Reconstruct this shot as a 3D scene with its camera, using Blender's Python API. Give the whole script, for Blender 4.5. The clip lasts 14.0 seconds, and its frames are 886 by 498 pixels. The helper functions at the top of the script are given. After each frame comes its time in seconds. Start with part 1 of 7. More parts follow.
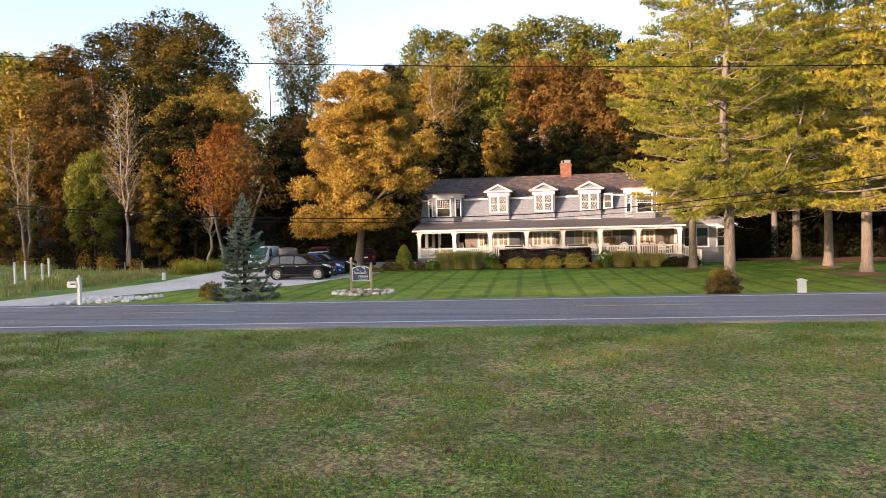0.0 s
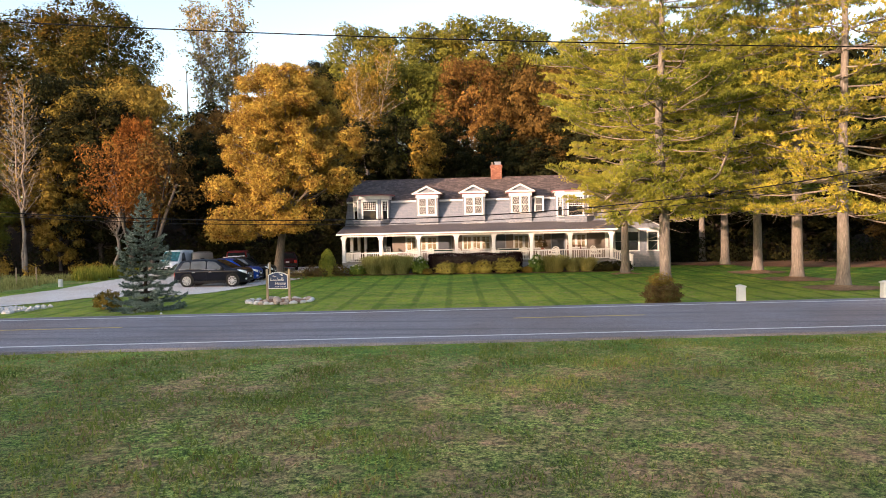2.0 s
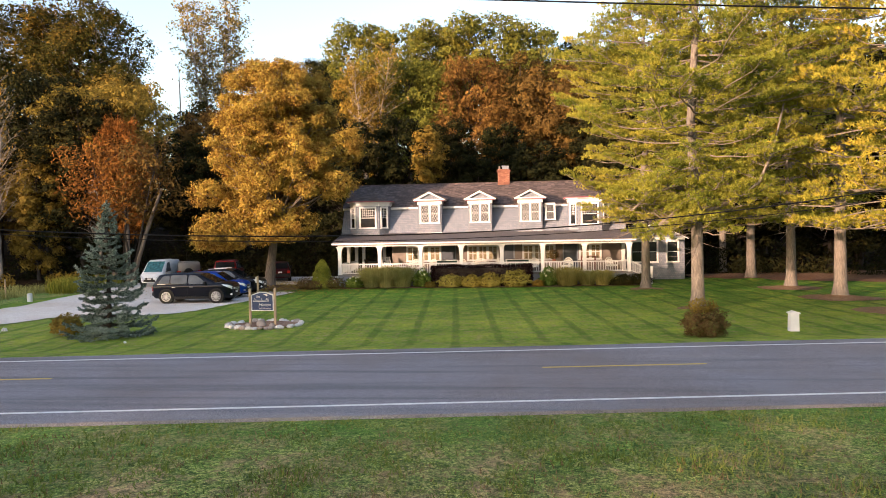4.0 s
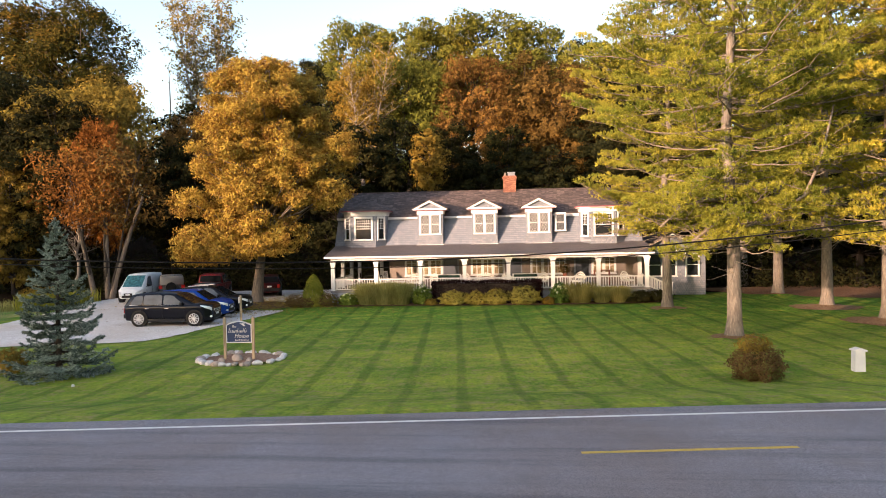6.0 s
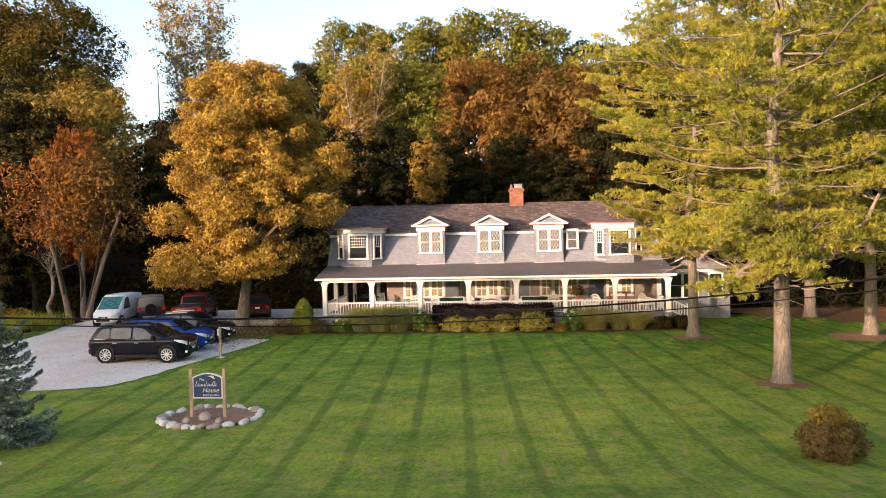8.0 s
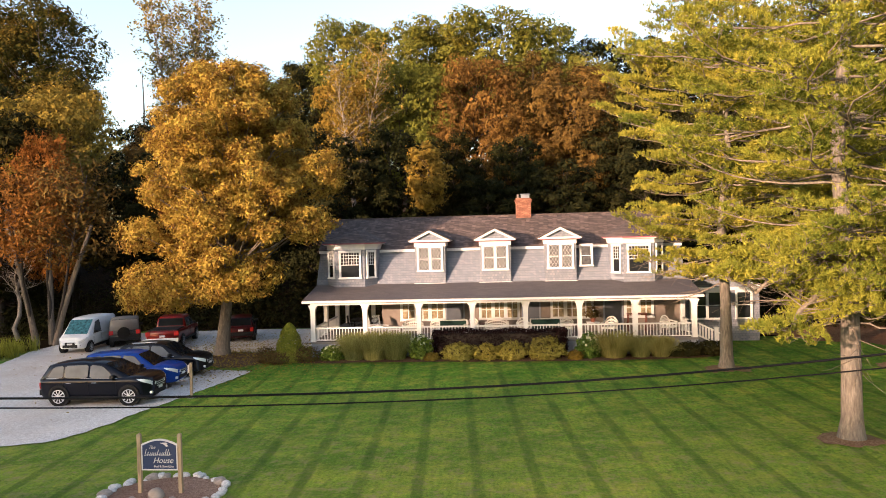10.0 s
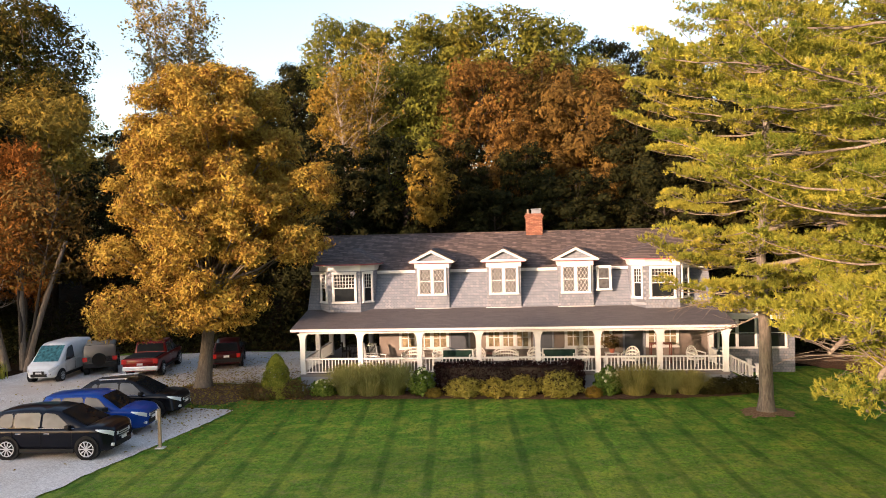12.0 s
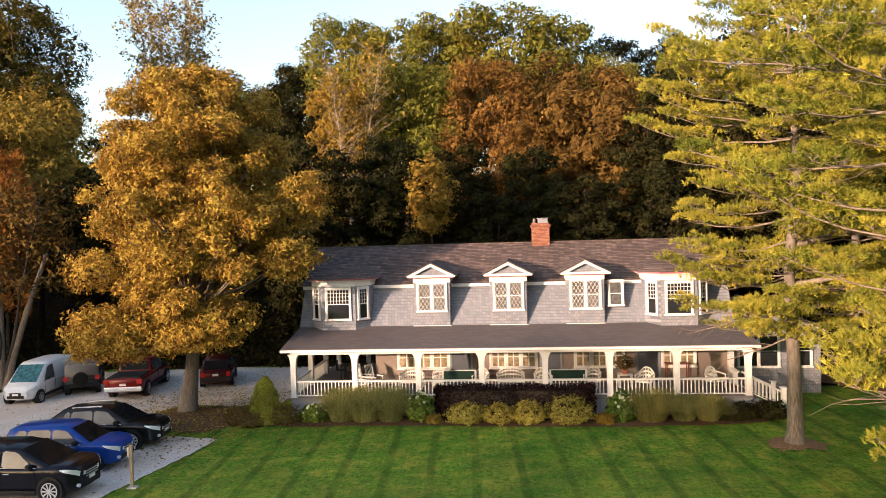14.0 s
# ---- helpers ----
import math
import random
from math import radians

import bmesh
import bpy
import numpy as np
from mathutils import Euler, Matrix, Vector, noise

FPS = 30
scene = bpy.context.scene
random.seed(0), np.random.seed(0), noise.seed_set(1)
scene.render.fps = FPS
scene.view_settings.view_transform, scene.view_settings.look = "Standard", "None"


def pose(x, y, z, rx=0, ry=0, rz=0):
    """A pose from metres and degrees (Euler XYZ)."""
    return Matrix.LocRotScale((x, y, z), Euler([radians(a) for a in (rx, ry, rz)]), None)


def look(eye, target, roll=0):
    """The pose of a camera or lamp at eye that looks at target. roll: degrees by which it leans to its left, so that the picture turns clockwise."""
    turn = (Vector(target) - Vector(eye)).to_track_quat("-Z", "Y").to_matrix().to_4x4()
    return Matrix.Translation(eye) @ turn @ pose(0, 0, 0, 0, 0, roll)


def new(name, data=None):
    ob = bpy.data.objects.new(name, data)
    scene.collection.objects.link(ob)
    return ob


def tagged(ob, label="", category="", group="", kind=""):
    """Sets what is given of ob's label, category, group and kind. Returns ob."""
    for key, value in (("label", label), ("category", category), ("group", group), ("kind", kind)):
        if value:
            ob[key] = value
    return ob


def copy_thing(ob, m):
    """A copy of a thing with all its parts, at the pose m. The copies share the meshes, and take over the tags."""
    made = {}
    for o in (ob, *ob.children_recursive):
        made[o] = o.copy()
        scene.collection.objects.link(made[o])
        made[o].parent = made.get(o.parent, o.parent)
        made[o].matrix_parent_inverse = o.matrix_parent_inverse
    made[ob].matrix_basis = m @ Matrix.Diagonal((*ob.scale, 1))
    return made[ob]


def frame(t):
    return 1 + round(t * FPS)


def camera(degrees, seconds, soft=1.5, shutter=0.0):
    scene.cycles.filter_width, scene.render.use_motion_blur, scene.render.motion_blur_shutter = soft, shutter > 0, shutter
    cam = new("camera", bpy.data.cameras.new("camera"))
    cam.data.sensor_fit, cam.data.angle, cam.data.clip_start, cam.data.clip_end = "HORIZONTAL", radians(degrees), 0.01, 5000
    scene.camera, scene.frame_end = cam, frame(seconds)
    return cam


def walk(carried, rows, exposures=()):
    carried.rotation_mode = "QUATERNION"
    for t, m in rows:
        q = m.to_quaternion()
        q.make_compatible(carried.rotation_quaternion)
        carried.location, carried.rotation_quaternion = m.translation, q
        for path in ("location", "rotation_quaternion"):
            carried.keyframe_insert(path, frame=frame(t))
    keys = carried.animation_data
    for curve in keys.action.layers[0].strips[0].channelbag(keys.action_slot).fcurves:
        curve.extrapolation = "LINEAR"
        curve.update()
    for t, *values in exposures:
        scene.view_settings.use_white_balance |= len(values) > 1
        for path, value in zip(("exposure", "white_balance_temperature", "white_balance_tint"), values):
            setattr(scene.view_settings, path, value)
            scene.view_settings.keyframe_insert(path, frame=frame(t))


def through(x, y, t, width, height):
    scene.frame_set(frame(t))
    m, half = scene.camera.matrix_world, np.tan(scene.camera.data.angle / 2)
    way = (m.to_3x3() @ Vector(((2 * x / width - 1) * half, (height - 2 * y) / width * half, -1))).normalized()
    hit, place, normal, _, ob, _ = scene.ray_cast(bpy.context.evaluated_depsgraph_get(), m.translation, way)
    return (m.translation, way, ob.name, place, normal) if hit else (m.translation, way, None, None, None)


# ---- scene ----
import collections

cam = camera(63.0, 14.0, 0.95)
PATH = [
    (0, (13.319, -58.677, 3.508), (12.94, -56.715, 3.446), -1.4),
    (0.5, (13.233, -58.253, 3.481), (12.882, -56.284, 3.42), -1.4),
    (1, (13.06, -57.598, 3.449), (12.882, -55.607, 3.389), -1.2),
    (1.5, (13.157, -57.061, 3.507), (12.974, -55.07, 3.447), -1.2),
    (2, (12.998, -56.108, 3.49), (12.815, -54.117, 3.433), -1.2),
    (2.5, (12.835, -55.023, 3.451), (12.652, -53.032, 3.397), -1.2),
    (3, (12.649, -53.989, 3.64), (12.467, -51.998, 3.586), -1.0),
    (5.5, (12.034, -48.89, 4.564), (11.848, -46.899, 4.515), -1.1),
    (6, (11.885, -47.892, 4.752), (11.702, -45.901, 4.705), -1.1),
    (6.5, (11.739, -46.937, 4.987), (11.559, -44.945, 4.942), -1.1),
    (7, (11.66, -45.894, 5.339), (11.477, -43.903, 5.29), -1.1),
    (7.5, (11.525, -44.845, 5.649), (11.343, -42.854, 5.601), -1.1),
    (8, (11.403, -43.821, 5.931), (11.221, -41.83, 5.884), -1.2),
    (10.5, (10.678, -38.465, 6.998), (10.503, -36.473, 6.956), -1.5),
    (11, (10.541, -37.459, 7.289), (10.368, -35.467, 7.247), -1.4),
    (11.5, (10.56, -36.554, 7.644), (10.381, -34.563, 7.598), -1.4),
    (12, (10.554, -35.695, 7.859), (10.369, -33.704, 7.816), -1.4),
    (12.5, (10.677, -34.939, 8.143), (10.483, -32.949, 8.098), -1.5),
    (13, (10.718, -34.141, 8.28), (10.519, -32.152, 8.239), -1.6),
    (13.5, (10.728, -33.472, 8.413), (10.523, -31.483, 8.376), -1.7),
    (14, (10.596, -33.214, 8.513), (10.396, -31.224, 8.468), -1.6),
]
walk(cam, [(t, look(eye, target, roll)) for t, eye, target, roll in PATH], [(0, 2.25, 6450, 18), (3, 2.25, 6500, 18), (5.5, 2.25, 6650, 18), (8, 2.25, 6650, 18), (14, 2.1, 6650, 18)])

# ---------------------------------------------------------------- light
SUN_AZ, SUN_EL = 41.0, 8.5          # the light travels towards +y, turned to +x by SUN_AZ
world = bpy.data.worlds.new("sky")
scene.world = world
world.use_nodes = True
wn = world.node_tree.nodes
sky = wn.new("ShaderNodeTexSky")
sky.sky_type = "NISHITA"
sky.sun_disc = False
sky.sun_elevation = radians(SUN_EL)
sky.sun_rotation = radians(180 + SUN_AZ)
sky.air_density, sky.dust_density, sky.ozone_density = 1.0, 2.0, 0.95
wn["Background"].inputs["Strength"].default_value = 0.13
world.node_tree.links.new(sky.outputs[0], wn["Background"].inputs["Color"])

sun_data = bpy.data.lights.new("sun", "SUN")
sun_data.energy, sun_data.angle, sun_data.color = 2.5, radians(0.8), (1.0, 0.70, 0.48)
sun = new("sun", sun_data)
sun_way = Vector((math.sin(radians(SUN_AZ)) * math.cos(radians(SUN_EL)),
                  math.cos(radians(SUN_AZ)) * math.cos(radians(SUN_EL)), -math.sin(radians(SUN_EL))))
sun.matrix_world = look((-30, -60, 40), Vector((-30, -60, 40)) + sun_way)

# ---------------------------------------------------------------- materials
def principled(name, rough=0.6, metal=0.0, spec=0.5):
    m = bpy.data.materials.new(name)
    m.use_nodes = True
    b = m.node_tree.nodes["Principled BSDF"]
    b.inputs["Roughness"].default_value = rough
    b.inputs["Metallic"].default_value = metal
    b.inputs["Specular IOR Level"].default_value = spec
    return m, m.node_tree.nodes, m.node_tree.links, b


def noise_node(n, l, scale, detail=4.0, rough=0.6, vec=None):
    t = n.new("ShaderNodeTexNoise")
    t.inputs["Scale"].default_value, t.inputs["Detail"].default_value, t.inputs["Roughness"].default_value = scale, detail, rough
    if vec is None:
        vec = n.new("ShaderNodeTexCoord").outputs["Object"]
    l.new(vec, t.inputs["Vector"])
    return t.outputs["Fac"]


def ramp(n, l, fac, stops):
    r = n.new("ShaderNodeValToRGB")
    e = r.color_ramp.elements
    while len(e) < len(stops):
        e.new(0.5)
    for k, (p, c) in zip(e, stops):
        k.position, k.color = p, (*c, 1)
    l.new(fac, r.inputs["Fac"])
    return r.outputs["Color"]


def mix(n, l, fac, a, b, mode="MIX"):
    k = n.new("ShaderNodeMix")
    k.data_type, k.blend_type = "RGBA", mode
    for slot, v in ((0, fac), (6, a), (7, b)):
        if hasattr(v, "links"):
            l.new(v, k.inputs[slot])
        else:
            k.inputs[slot].default_value = v if slot == 0 else (*v, 1)
    return k.outputs[2]


def bump(n, l, b, height, strength=0.4, dist=0.02):
    k = n.new("ShaderNodeBump")
    k.inputs["Strength"].default_value, k.inputs["Distance"].default_value = strength, dist
    l.new(height, k.inputs["Height"])
    l.new(k.outputs[0], b.inputs["Normal"])


def painted(name, col, rough=0.5, vary=0.12, scale=3.0, metal=0.0, grime=0.15, spec=0.4):
    """Paint with a slow drift of tone, fine grain and a little dirt."""
    m, n, l, b = principled(name, rough, metal, spec)
    a = noise_node(n, l, scale)
    f = noise_node(n, l, scale * 18, 3)
    dark = tuple(c * (1 - vary) for c in col)
    lite = tuple(min(1, c * (1 + vary * 0.6)) for c in col)
    c1 = ramp(n, l, a, [(0.3, dark), (0.7, lite)])
    c2 = mix(n, l, ramp(n, l, f, [(0.55, (0, 0, 0)), (0.8, (grime, grime, grime))]), c1, tuple(c * 0.55 for c in col))
    l.new(c2, b.inputs["Base Color"])
    bump(n, l, b, f, 0.15, 0.004)
    return m


def leafy(name, stops, through=0.35, rough=0.75, own=1.0, wave=0.55):
    """Leaves: each one takes its own tone, with a slow drift over the crown; some light comes through."""
    m, n, l, b = principled(name, rough, 0, 0.04)
    geo = n.new("ShaderNodeNewGeometry").outputs["Random Per Island"]
    drift = noise_node(n, l, wave, 2)
    add = n.new("ShaderNodeMath")
    add.operation = "MULTIPLY_ADD"
    l.new(drift, add.inputs[0])
    add.inputs[1].default_value = 1.9
    soft = n.new("ShaderNodeMath")
    soft.operation = "MULTIPLY"
    l.new(geo, soft.inputs[0])
    soft.inputs[1].default_value = own
    l.new(soft.outputs[0], add.inputs[2])
    spray = n.new("ShaderNodeMath")
    spray.operation = "MULTIPLY_ADD"
    l.new(noise_node(n, l, wave * 6, 2), spray.inputs[0])
    spray.inputs[1].default_value = 0.9
    l.new(add.outputs[0], spray.inputs[2])
    sub = n.new("ShaderNodeMath")
    sub.operation = "MULTIPLY_ADD"
    l.new(spray.outputs[0], sub.inputs[0])
    sub.inputs[1].default_value, sub.inputs[2].default_value = 0.55, -0.55 + 0.275 * (1 - own)
    col = ramp(n, l, sub.outputs[0], stops)
    each = n.new("ShaderNodeObjectInfo").outputs["Random"]
    tint = ramp(n, l, each, [(0.0, (0.8, 0.86, 0.8)), (0.5, (1.0, 1.0, 1.0)), (1.0, (1.12, 1.0, 0.85))])
    col = mix(n, l, 1.0, col, tint, "MULTIPLY")
    l.new(col, b.inputs["Base Color"])
    tr = n.new("ShaderNodeBsdfTranslucent")
    l.new(col, tr.inputs["Color"])
    ms = n.new("ShaderNodeMixShader")
    ms.inputs[0].default_value = through
    l.new(b.outputs[0], ms.inputs[1])
    l.new(tr.outputs[0], ms.inputs[2])
    l.new(ms.outputs[0], n["Material Output"].inputs["Surface"])
    return m


def bark(name, a, b_, scale=2.5):
    m, n, l, b = principled(name, 0.9, 0, 0.2)
    tc = n.new("ShaderNodeTexCoord")
    mp = n.new("ShaderNodeMapping")
    mp.inputs["Scale"].default_value = (6, 6, 1.0)
    l.new(tc.outputs["Object"], mp.inputs["Vector"])
    f = noise_node(n, l, scale, 6, 0.7, mp.outputs[0])
    s = noise_node(n, l, 0.8, 3)
    col = ramp(n, l, f, [(0.35, tuple(c * 0.5 for c in a)), (0.55, a), (0.75, b_)])
    col = mix(n, l, ramp(n, l, s, [(0.4, (0, 0, 0)), (0.7, (0.5, 0.5, 0.5))]), col, tuple(c * 0.7 for c in b_))
    l.new(col, b.inputs["Base Color"])
    bump(n, l, b, f, 0.9, 0.03)
    return m


def shingled(name, cols, w, h, gap, rough=0.85, axis="XZ", strength=0.5):
    """Courses of shingles w wide and h high, each with its own tone; joints are recessed."""
    m, n, l, b = principled(name, rough, 0, 0.25)
    tc = n.new("ShaderNodeTexCoord")
    sx = n.new("ShaderNodeSeparateXYZ")
    l.new(tc.outputs["Object"], sx.inputs[0])
    cx = n.new("ShaderNodeCombineXYZ")
    if axis == "XZ":
        ad = n.new("ShaderNodeMath")
        l.new(sx.outputs["X"], ad.inputs[0])
        l.new(sx.outputs["Y"], ad.inputs[1])
        l.new(ad.outputs[0], cx.inputs[0])
        l.new(sx.outputs["Z"], cx.inputs[1])
    else:
        l.new(sx.outputs["X"], cx.inputs[0])
        l.new(sx.outputs["Y"], cx.inputs[1])
    br = n.new("ShaderNodeTexBrick")
    l.new(cx.outputs[0], br.inputs["Vector"])
    br.inputs["Scale"].default_value = 1.0
    br.inputs["Brick Width"].default_value, br.inputs["Row Height"].default_value = w, h
    br.inputs["Mortar Size"].default_value, br.inputs["Mortar Smooth"].default_value = gap, 0.3
    br.inputs["Color1"].default_value, br.inputs["Color2"].default_value = (0, 0, 0, 1), (1, 1, 1, 1)
    br.inputs["Mortar"].default_value = (0.5, 0.5, 0.5, 1)
    big = noise_node(n, l, 0.9, 3)
    fine = noise_node(n, l, 22, 4)
    k = mix(n, l, 0.35, br.outputs["Color"], fine)
    col = ramp(n, l, k, [(0.2, cols[0]), (0.5, cols[1]), (0.85, cols[2])])
    col = mix(n, l, ramp(n, l, big, [(0.35, (0, 0, 0)), (0.7, (0.35, 0.35, 0.35))]), col, cols[0])
    col = mix(n, l, br.outputs["Fac"], col, tuple(c * 0.6 for c in cols[0]))
    l.new(col, b.inputs["Base Color"])
    inv = n.new("ShaderNodeMath")
    inv.operation = "SUBTRACT"
    inv.inputs[0].default_value = 1.0
    l.new(br.outputs["Fac"], inv.inputs[1])
    bump(n, l, b, inv.outputs[0], strength, 0.015)
    return m


def turf(name, stops, dry, stripes, scale=1.0):
    """Grass ground: blades, tufts, patches, dry spots and, on the lawn, mown stripes; shade near the house is put in by
    colour, paler towards the road.
    """
    m, n, l, b = principled(name, 0.9, 0, 0.15)
    pos = n.new("ShaderNodeNewGeometry").outputs["Position"]
    big = noise_node(n, l, 0.22 * scale, 4, 0.6, pos)
    mid = noise_node(n, l, 1.3 * scale, 5, 0.7, pos)
    tuft = noise_node(n, l, 5.5 * scale, 4, 0.7, pos)
    fine = noise_node(n, l, 26.0, 5, 0.8, pos)
    col = ramp(n, l, fine, [(0.36, stops[0]), (0.5, stops[1]), (0.62, stops[2])])
    blade = noise_node(n, l, 75.0, 3, 0.7, pos)
    col = mix(n, l, 1.0, col, ramp(n, l, blade, [(0.3, (0.55, 0.6, 0.5)), (0.7, (1.4, 1.35, 1.3))]), "MULTIPLY")
    worn = noise_node(n, l, 0.55 * scale, 5, 0.75, pos)
    col = mix(n, l, ramp(n, l, worn, [(0.48, (0, 0, 0)), (0.62, (0.6, 0.6, 0.6))]), col, dry)
    col = mix(n, l, ramp(n, l, tuft, [(0.38, (0.85, 0.85, 0.85)), (0.52, (0, 0, 0))]), col, tuple(c * 0.62 for c in stops[0]))
    col = mix(n, l, ramp(n, l, mid, [(0.48, (0, 0, 0)), (0.62, (0.8, 0.8, 0.8))]), col, dry)
    col = mix(n, l, ramp(n, l, big, [(0.42, (0, 0, 0)), (0.6, (0.5, 0.5, 0.5))]), col, stops[0])
    if not stripes:
        cl = noise_node(n, l, 13.0, 5, 0.85, pos)
        col = mix(n, l, 1.0, col, ramp(n, l, cl, [(0.40, (0.32, 0.36, 0.32)), (0.5, (1, 1, 1)), (0.60, (1.8, 1.7, 1.6))]), "MULTIPLY")
        th = noise_node(n, l, 4.2, 5, 0.8, pos)
        col = mix(n, l, ramp(n, l, th, [(0.54, (0, 0, 0)), (0.62, (0.6, 0.6, 0.6))]), col, (0.20, 0.125, 0.075))
        along = n.new("ShaderNodeSeparateXYZ")
        l.new(pos, along.inputs[0])
        off = n.new("ShaderNodeMath")
        off.operation = "MULTIPLY_ADD"
        l.new(along.outputs["X"], off.inputs[0])
        off.inputs[1].default_value = -0.117
        l.new(along.outputs["Y"], off.inputs[2])
        verge = n.new("ShaderNodeMapRange")
        l.new(off.outputs[0], verge.inputs[0])
        for k, v in ((1, -45.0), (2, -41.5), (3, 0.0), (4, 0.55)):
            verge.inputs[k].default_value = v
        col = mix(n, l, verge.outputs[0], col, mix(n, l, 0.5, col, (0.10, 0.26, 0.03)))
        gn = noise_node(n, l, 0.5, 4, 0.7, pos)
        col = mix(n, l, 1.0, col, ramp(n, l, gn, [(0.4, (0.75, 0.95, 0.7)), (0.6, (1.15, 1.05, 1.1))]), "MULTIPLY")
    if stripes:
        sx = n.new("ShaderNodeSeparateXYZ")
        l.new(pos, sx.inputs[0])
        # paler away from the house: the weaker light beside it is painted in
        mr = n.new("ShaderNodeMapRange")
        l.new(sx.outputs["Y"], mr.inputs[0])
        for k, v in ((1, -6.0), (2, -20.0), (3, 0.0), (4, 1.0)):
            mr.inputs[k].default_value = v
        col = mix(n, l, mr.outputs[0], col, mix(n, l, 0.45, col, (0.25, 0.30, 0.04)))
        lean = n.new("ShaderNodeMath")
        lean.operation = "MULTIPLY_ADD"
        l.new(sx.outputs["Y"], lean.inputs[0])
        lean.inputs[1].default_value = 0.075
        l.new(sx.outputs["X"], lean.inputs[2])
        wob = n.new("ShaderNodeMath")
        wob.operation = "MULTIPLY_ADD"
        l.new(noise_node(n, l, 0.9, 4, 0.6, pos), wob.inputs[0])
        wob.inputs[1].default_value = 0.16
        l.new(lean.outputs[0], wob.inputs[2])
        sn = n.new("ShaderNodeMath")
        sn.operation = "MULTIPLY"
        l.new(wob.outputs[0], sn.inputs[0])
        sn.inputs[1].default_value = 2 * math.pi / 1.62
        s2 = n.new("ShaderNodeMath")
        s2.operation = "SINE"
        l.new(sn.outputs[0], s2.inputs[0])
        band = ramp(n, l, s2.outputs[0], [(0.70, (0, 0, 0)), (0.93, (0.58, 0.58, 0.58))])
        mr2 = n.new("ShaderNodeMapRange")
        l.new(sx.outputs["Y"], mr2.inputs[0])
        for k, v in ((1, -12.0), (2, -29.0), (3, 1.0), (4, 0.75)):
            mr2.inputs[k].default_value = v
        band = mix(n, l, 1.0, band, mr2.outputs[0], "MULTIPLY")
        # streaks that the mower leaves along its way
        mp = n.new("ShaderNodeMapping")
        mp.inputs["Scale"].default_value = (7.0, 1.1, 1.0)
        l.new(pos, mp.inputs["Vector"])
        st = noise_node(n, l, 1.0, 5, 0.75, mp.outputs[0])
        col = mix(n, l, 1.0, col, ramp(n, l, st, [(0.36, (0.82, 0.86, 0.8)), (0.5, (1, 1, 1)), (0.64, (1.2, 1.14, 1.15))]), "MULTIPLY")
        cl = noise_node(n, l, 10.0, 4, 0.8, pos)
        col = mix(n, l, 1.0, col, ramp(n, l, cl, [(0.36, (0.72, 0.76, 0.7)), (0.5, (1, 1, 1)), (0.64, (1.32, 1.24, 1.2))]), "MULTIPLY")
        wide = noise_node(n, l, 0.42, 5, 0.72, pos)
        col = mix(n, l, 1.0, col, ramp(n, l, wide, [(0.38, (0.66, 0.80, 0.66)), (0.5, (1, 1, 1)), (0.62, (1.32, 1.22, 1.1))]), "MULTIPLY")
        bare = noise_node(n, l, 2.1, 5, 0.8, pos)
        col = mix(n, l, mix(n, l, 1.0, ramp(n, l, bare, [(0.50, (0, 0, 0)), (0.64, (0.75, 0.75, 0.75))]), mr.outputs[0], "MULTIPLY"), col, (0.29, 0.23, 0.11))
        band = mix(n, l, 1.0, band, ramp(n, l, noise_node(n, l, 0.5, 4, 0.7, pos), [(0.35, (0.4, 0.4, 0.4)), (0.6, (1, 1, 1))]), "MULTIPLY")
        col = mix(n, l, band, col, tuple(c * 0.55 for c in stops[0]))
    l.new(col, b.inputs["Base Color"])
    bump(n, l, b, mix(n, l, 0.5, fine, tuft), 1.0, 0.08)
    return m


def gravelly(name, cols, scale=40.0, strength=0.8, spec=0.2):
    m, n, l, b = principled(name, 0.95, 0, spec)
    pos = n.new("ShaderNodeNewGeometry").outputs["Position"]
    v = n.new("ShaderNodeTexVoronoi")
    v.inputs["Scale"].default_value = scale
    l.new(pos, v.inputs["Vector"])
    g = n.new("ShaderNodeSeparateColor")
    l.new(v.outputs["Color"], g.inputs[0])
    big = noise_node(n, l, 0.5, 4, 0.6, pos)
    f = noise_node(n, l, 6, 5, 0.7, pos)
    col = ramp(n, l, g.outputs[0], [(0.1, cols[0]), (0.5, cols[1]), (0.9, cols[2])])
    col = mix(n, l, ramp(n, l, f, [(0.45, (0, 0, 0)), (0.75, (0.5, 0.5, 0.5))]), col, cols[0])
    col = mix(n, l, ramp(n, l, big, [(0.4, (0, 0, 0)), (0.7, (0.45, 0.45, 0.45))]), col, cols[1])
    dirt = noise_node(n, l, 0.16, 5, 0.65, pos)
    col = mix(n, l, ramp(n, l, dirt, [(0.44, (0, 0, 0)), (0.62, (0.5, 0.5, 0.5))]), col, tuple(c * k for c, k in zip(cols[0], (1.0, 0.82, 0.66))))
    l.new(col, b.inputs["Base Color"])
    bump(n, l, b, v.outputs["Distance"], strength, 0.02)
    return m


def glass(name, tint=(0.012, 0.014, 0.016), rough=0.04, spec=0.5):
    m, n, l, b = principled(name, rough, 0, spec)
    f = noise_node(n, l, 1.5, 2)
    l.new(ramp(n, l, f, [(0.3, tint), (0.7, tuple(c * 1.6 for c in tint))]), b.inputs["Base Color"])
    return m


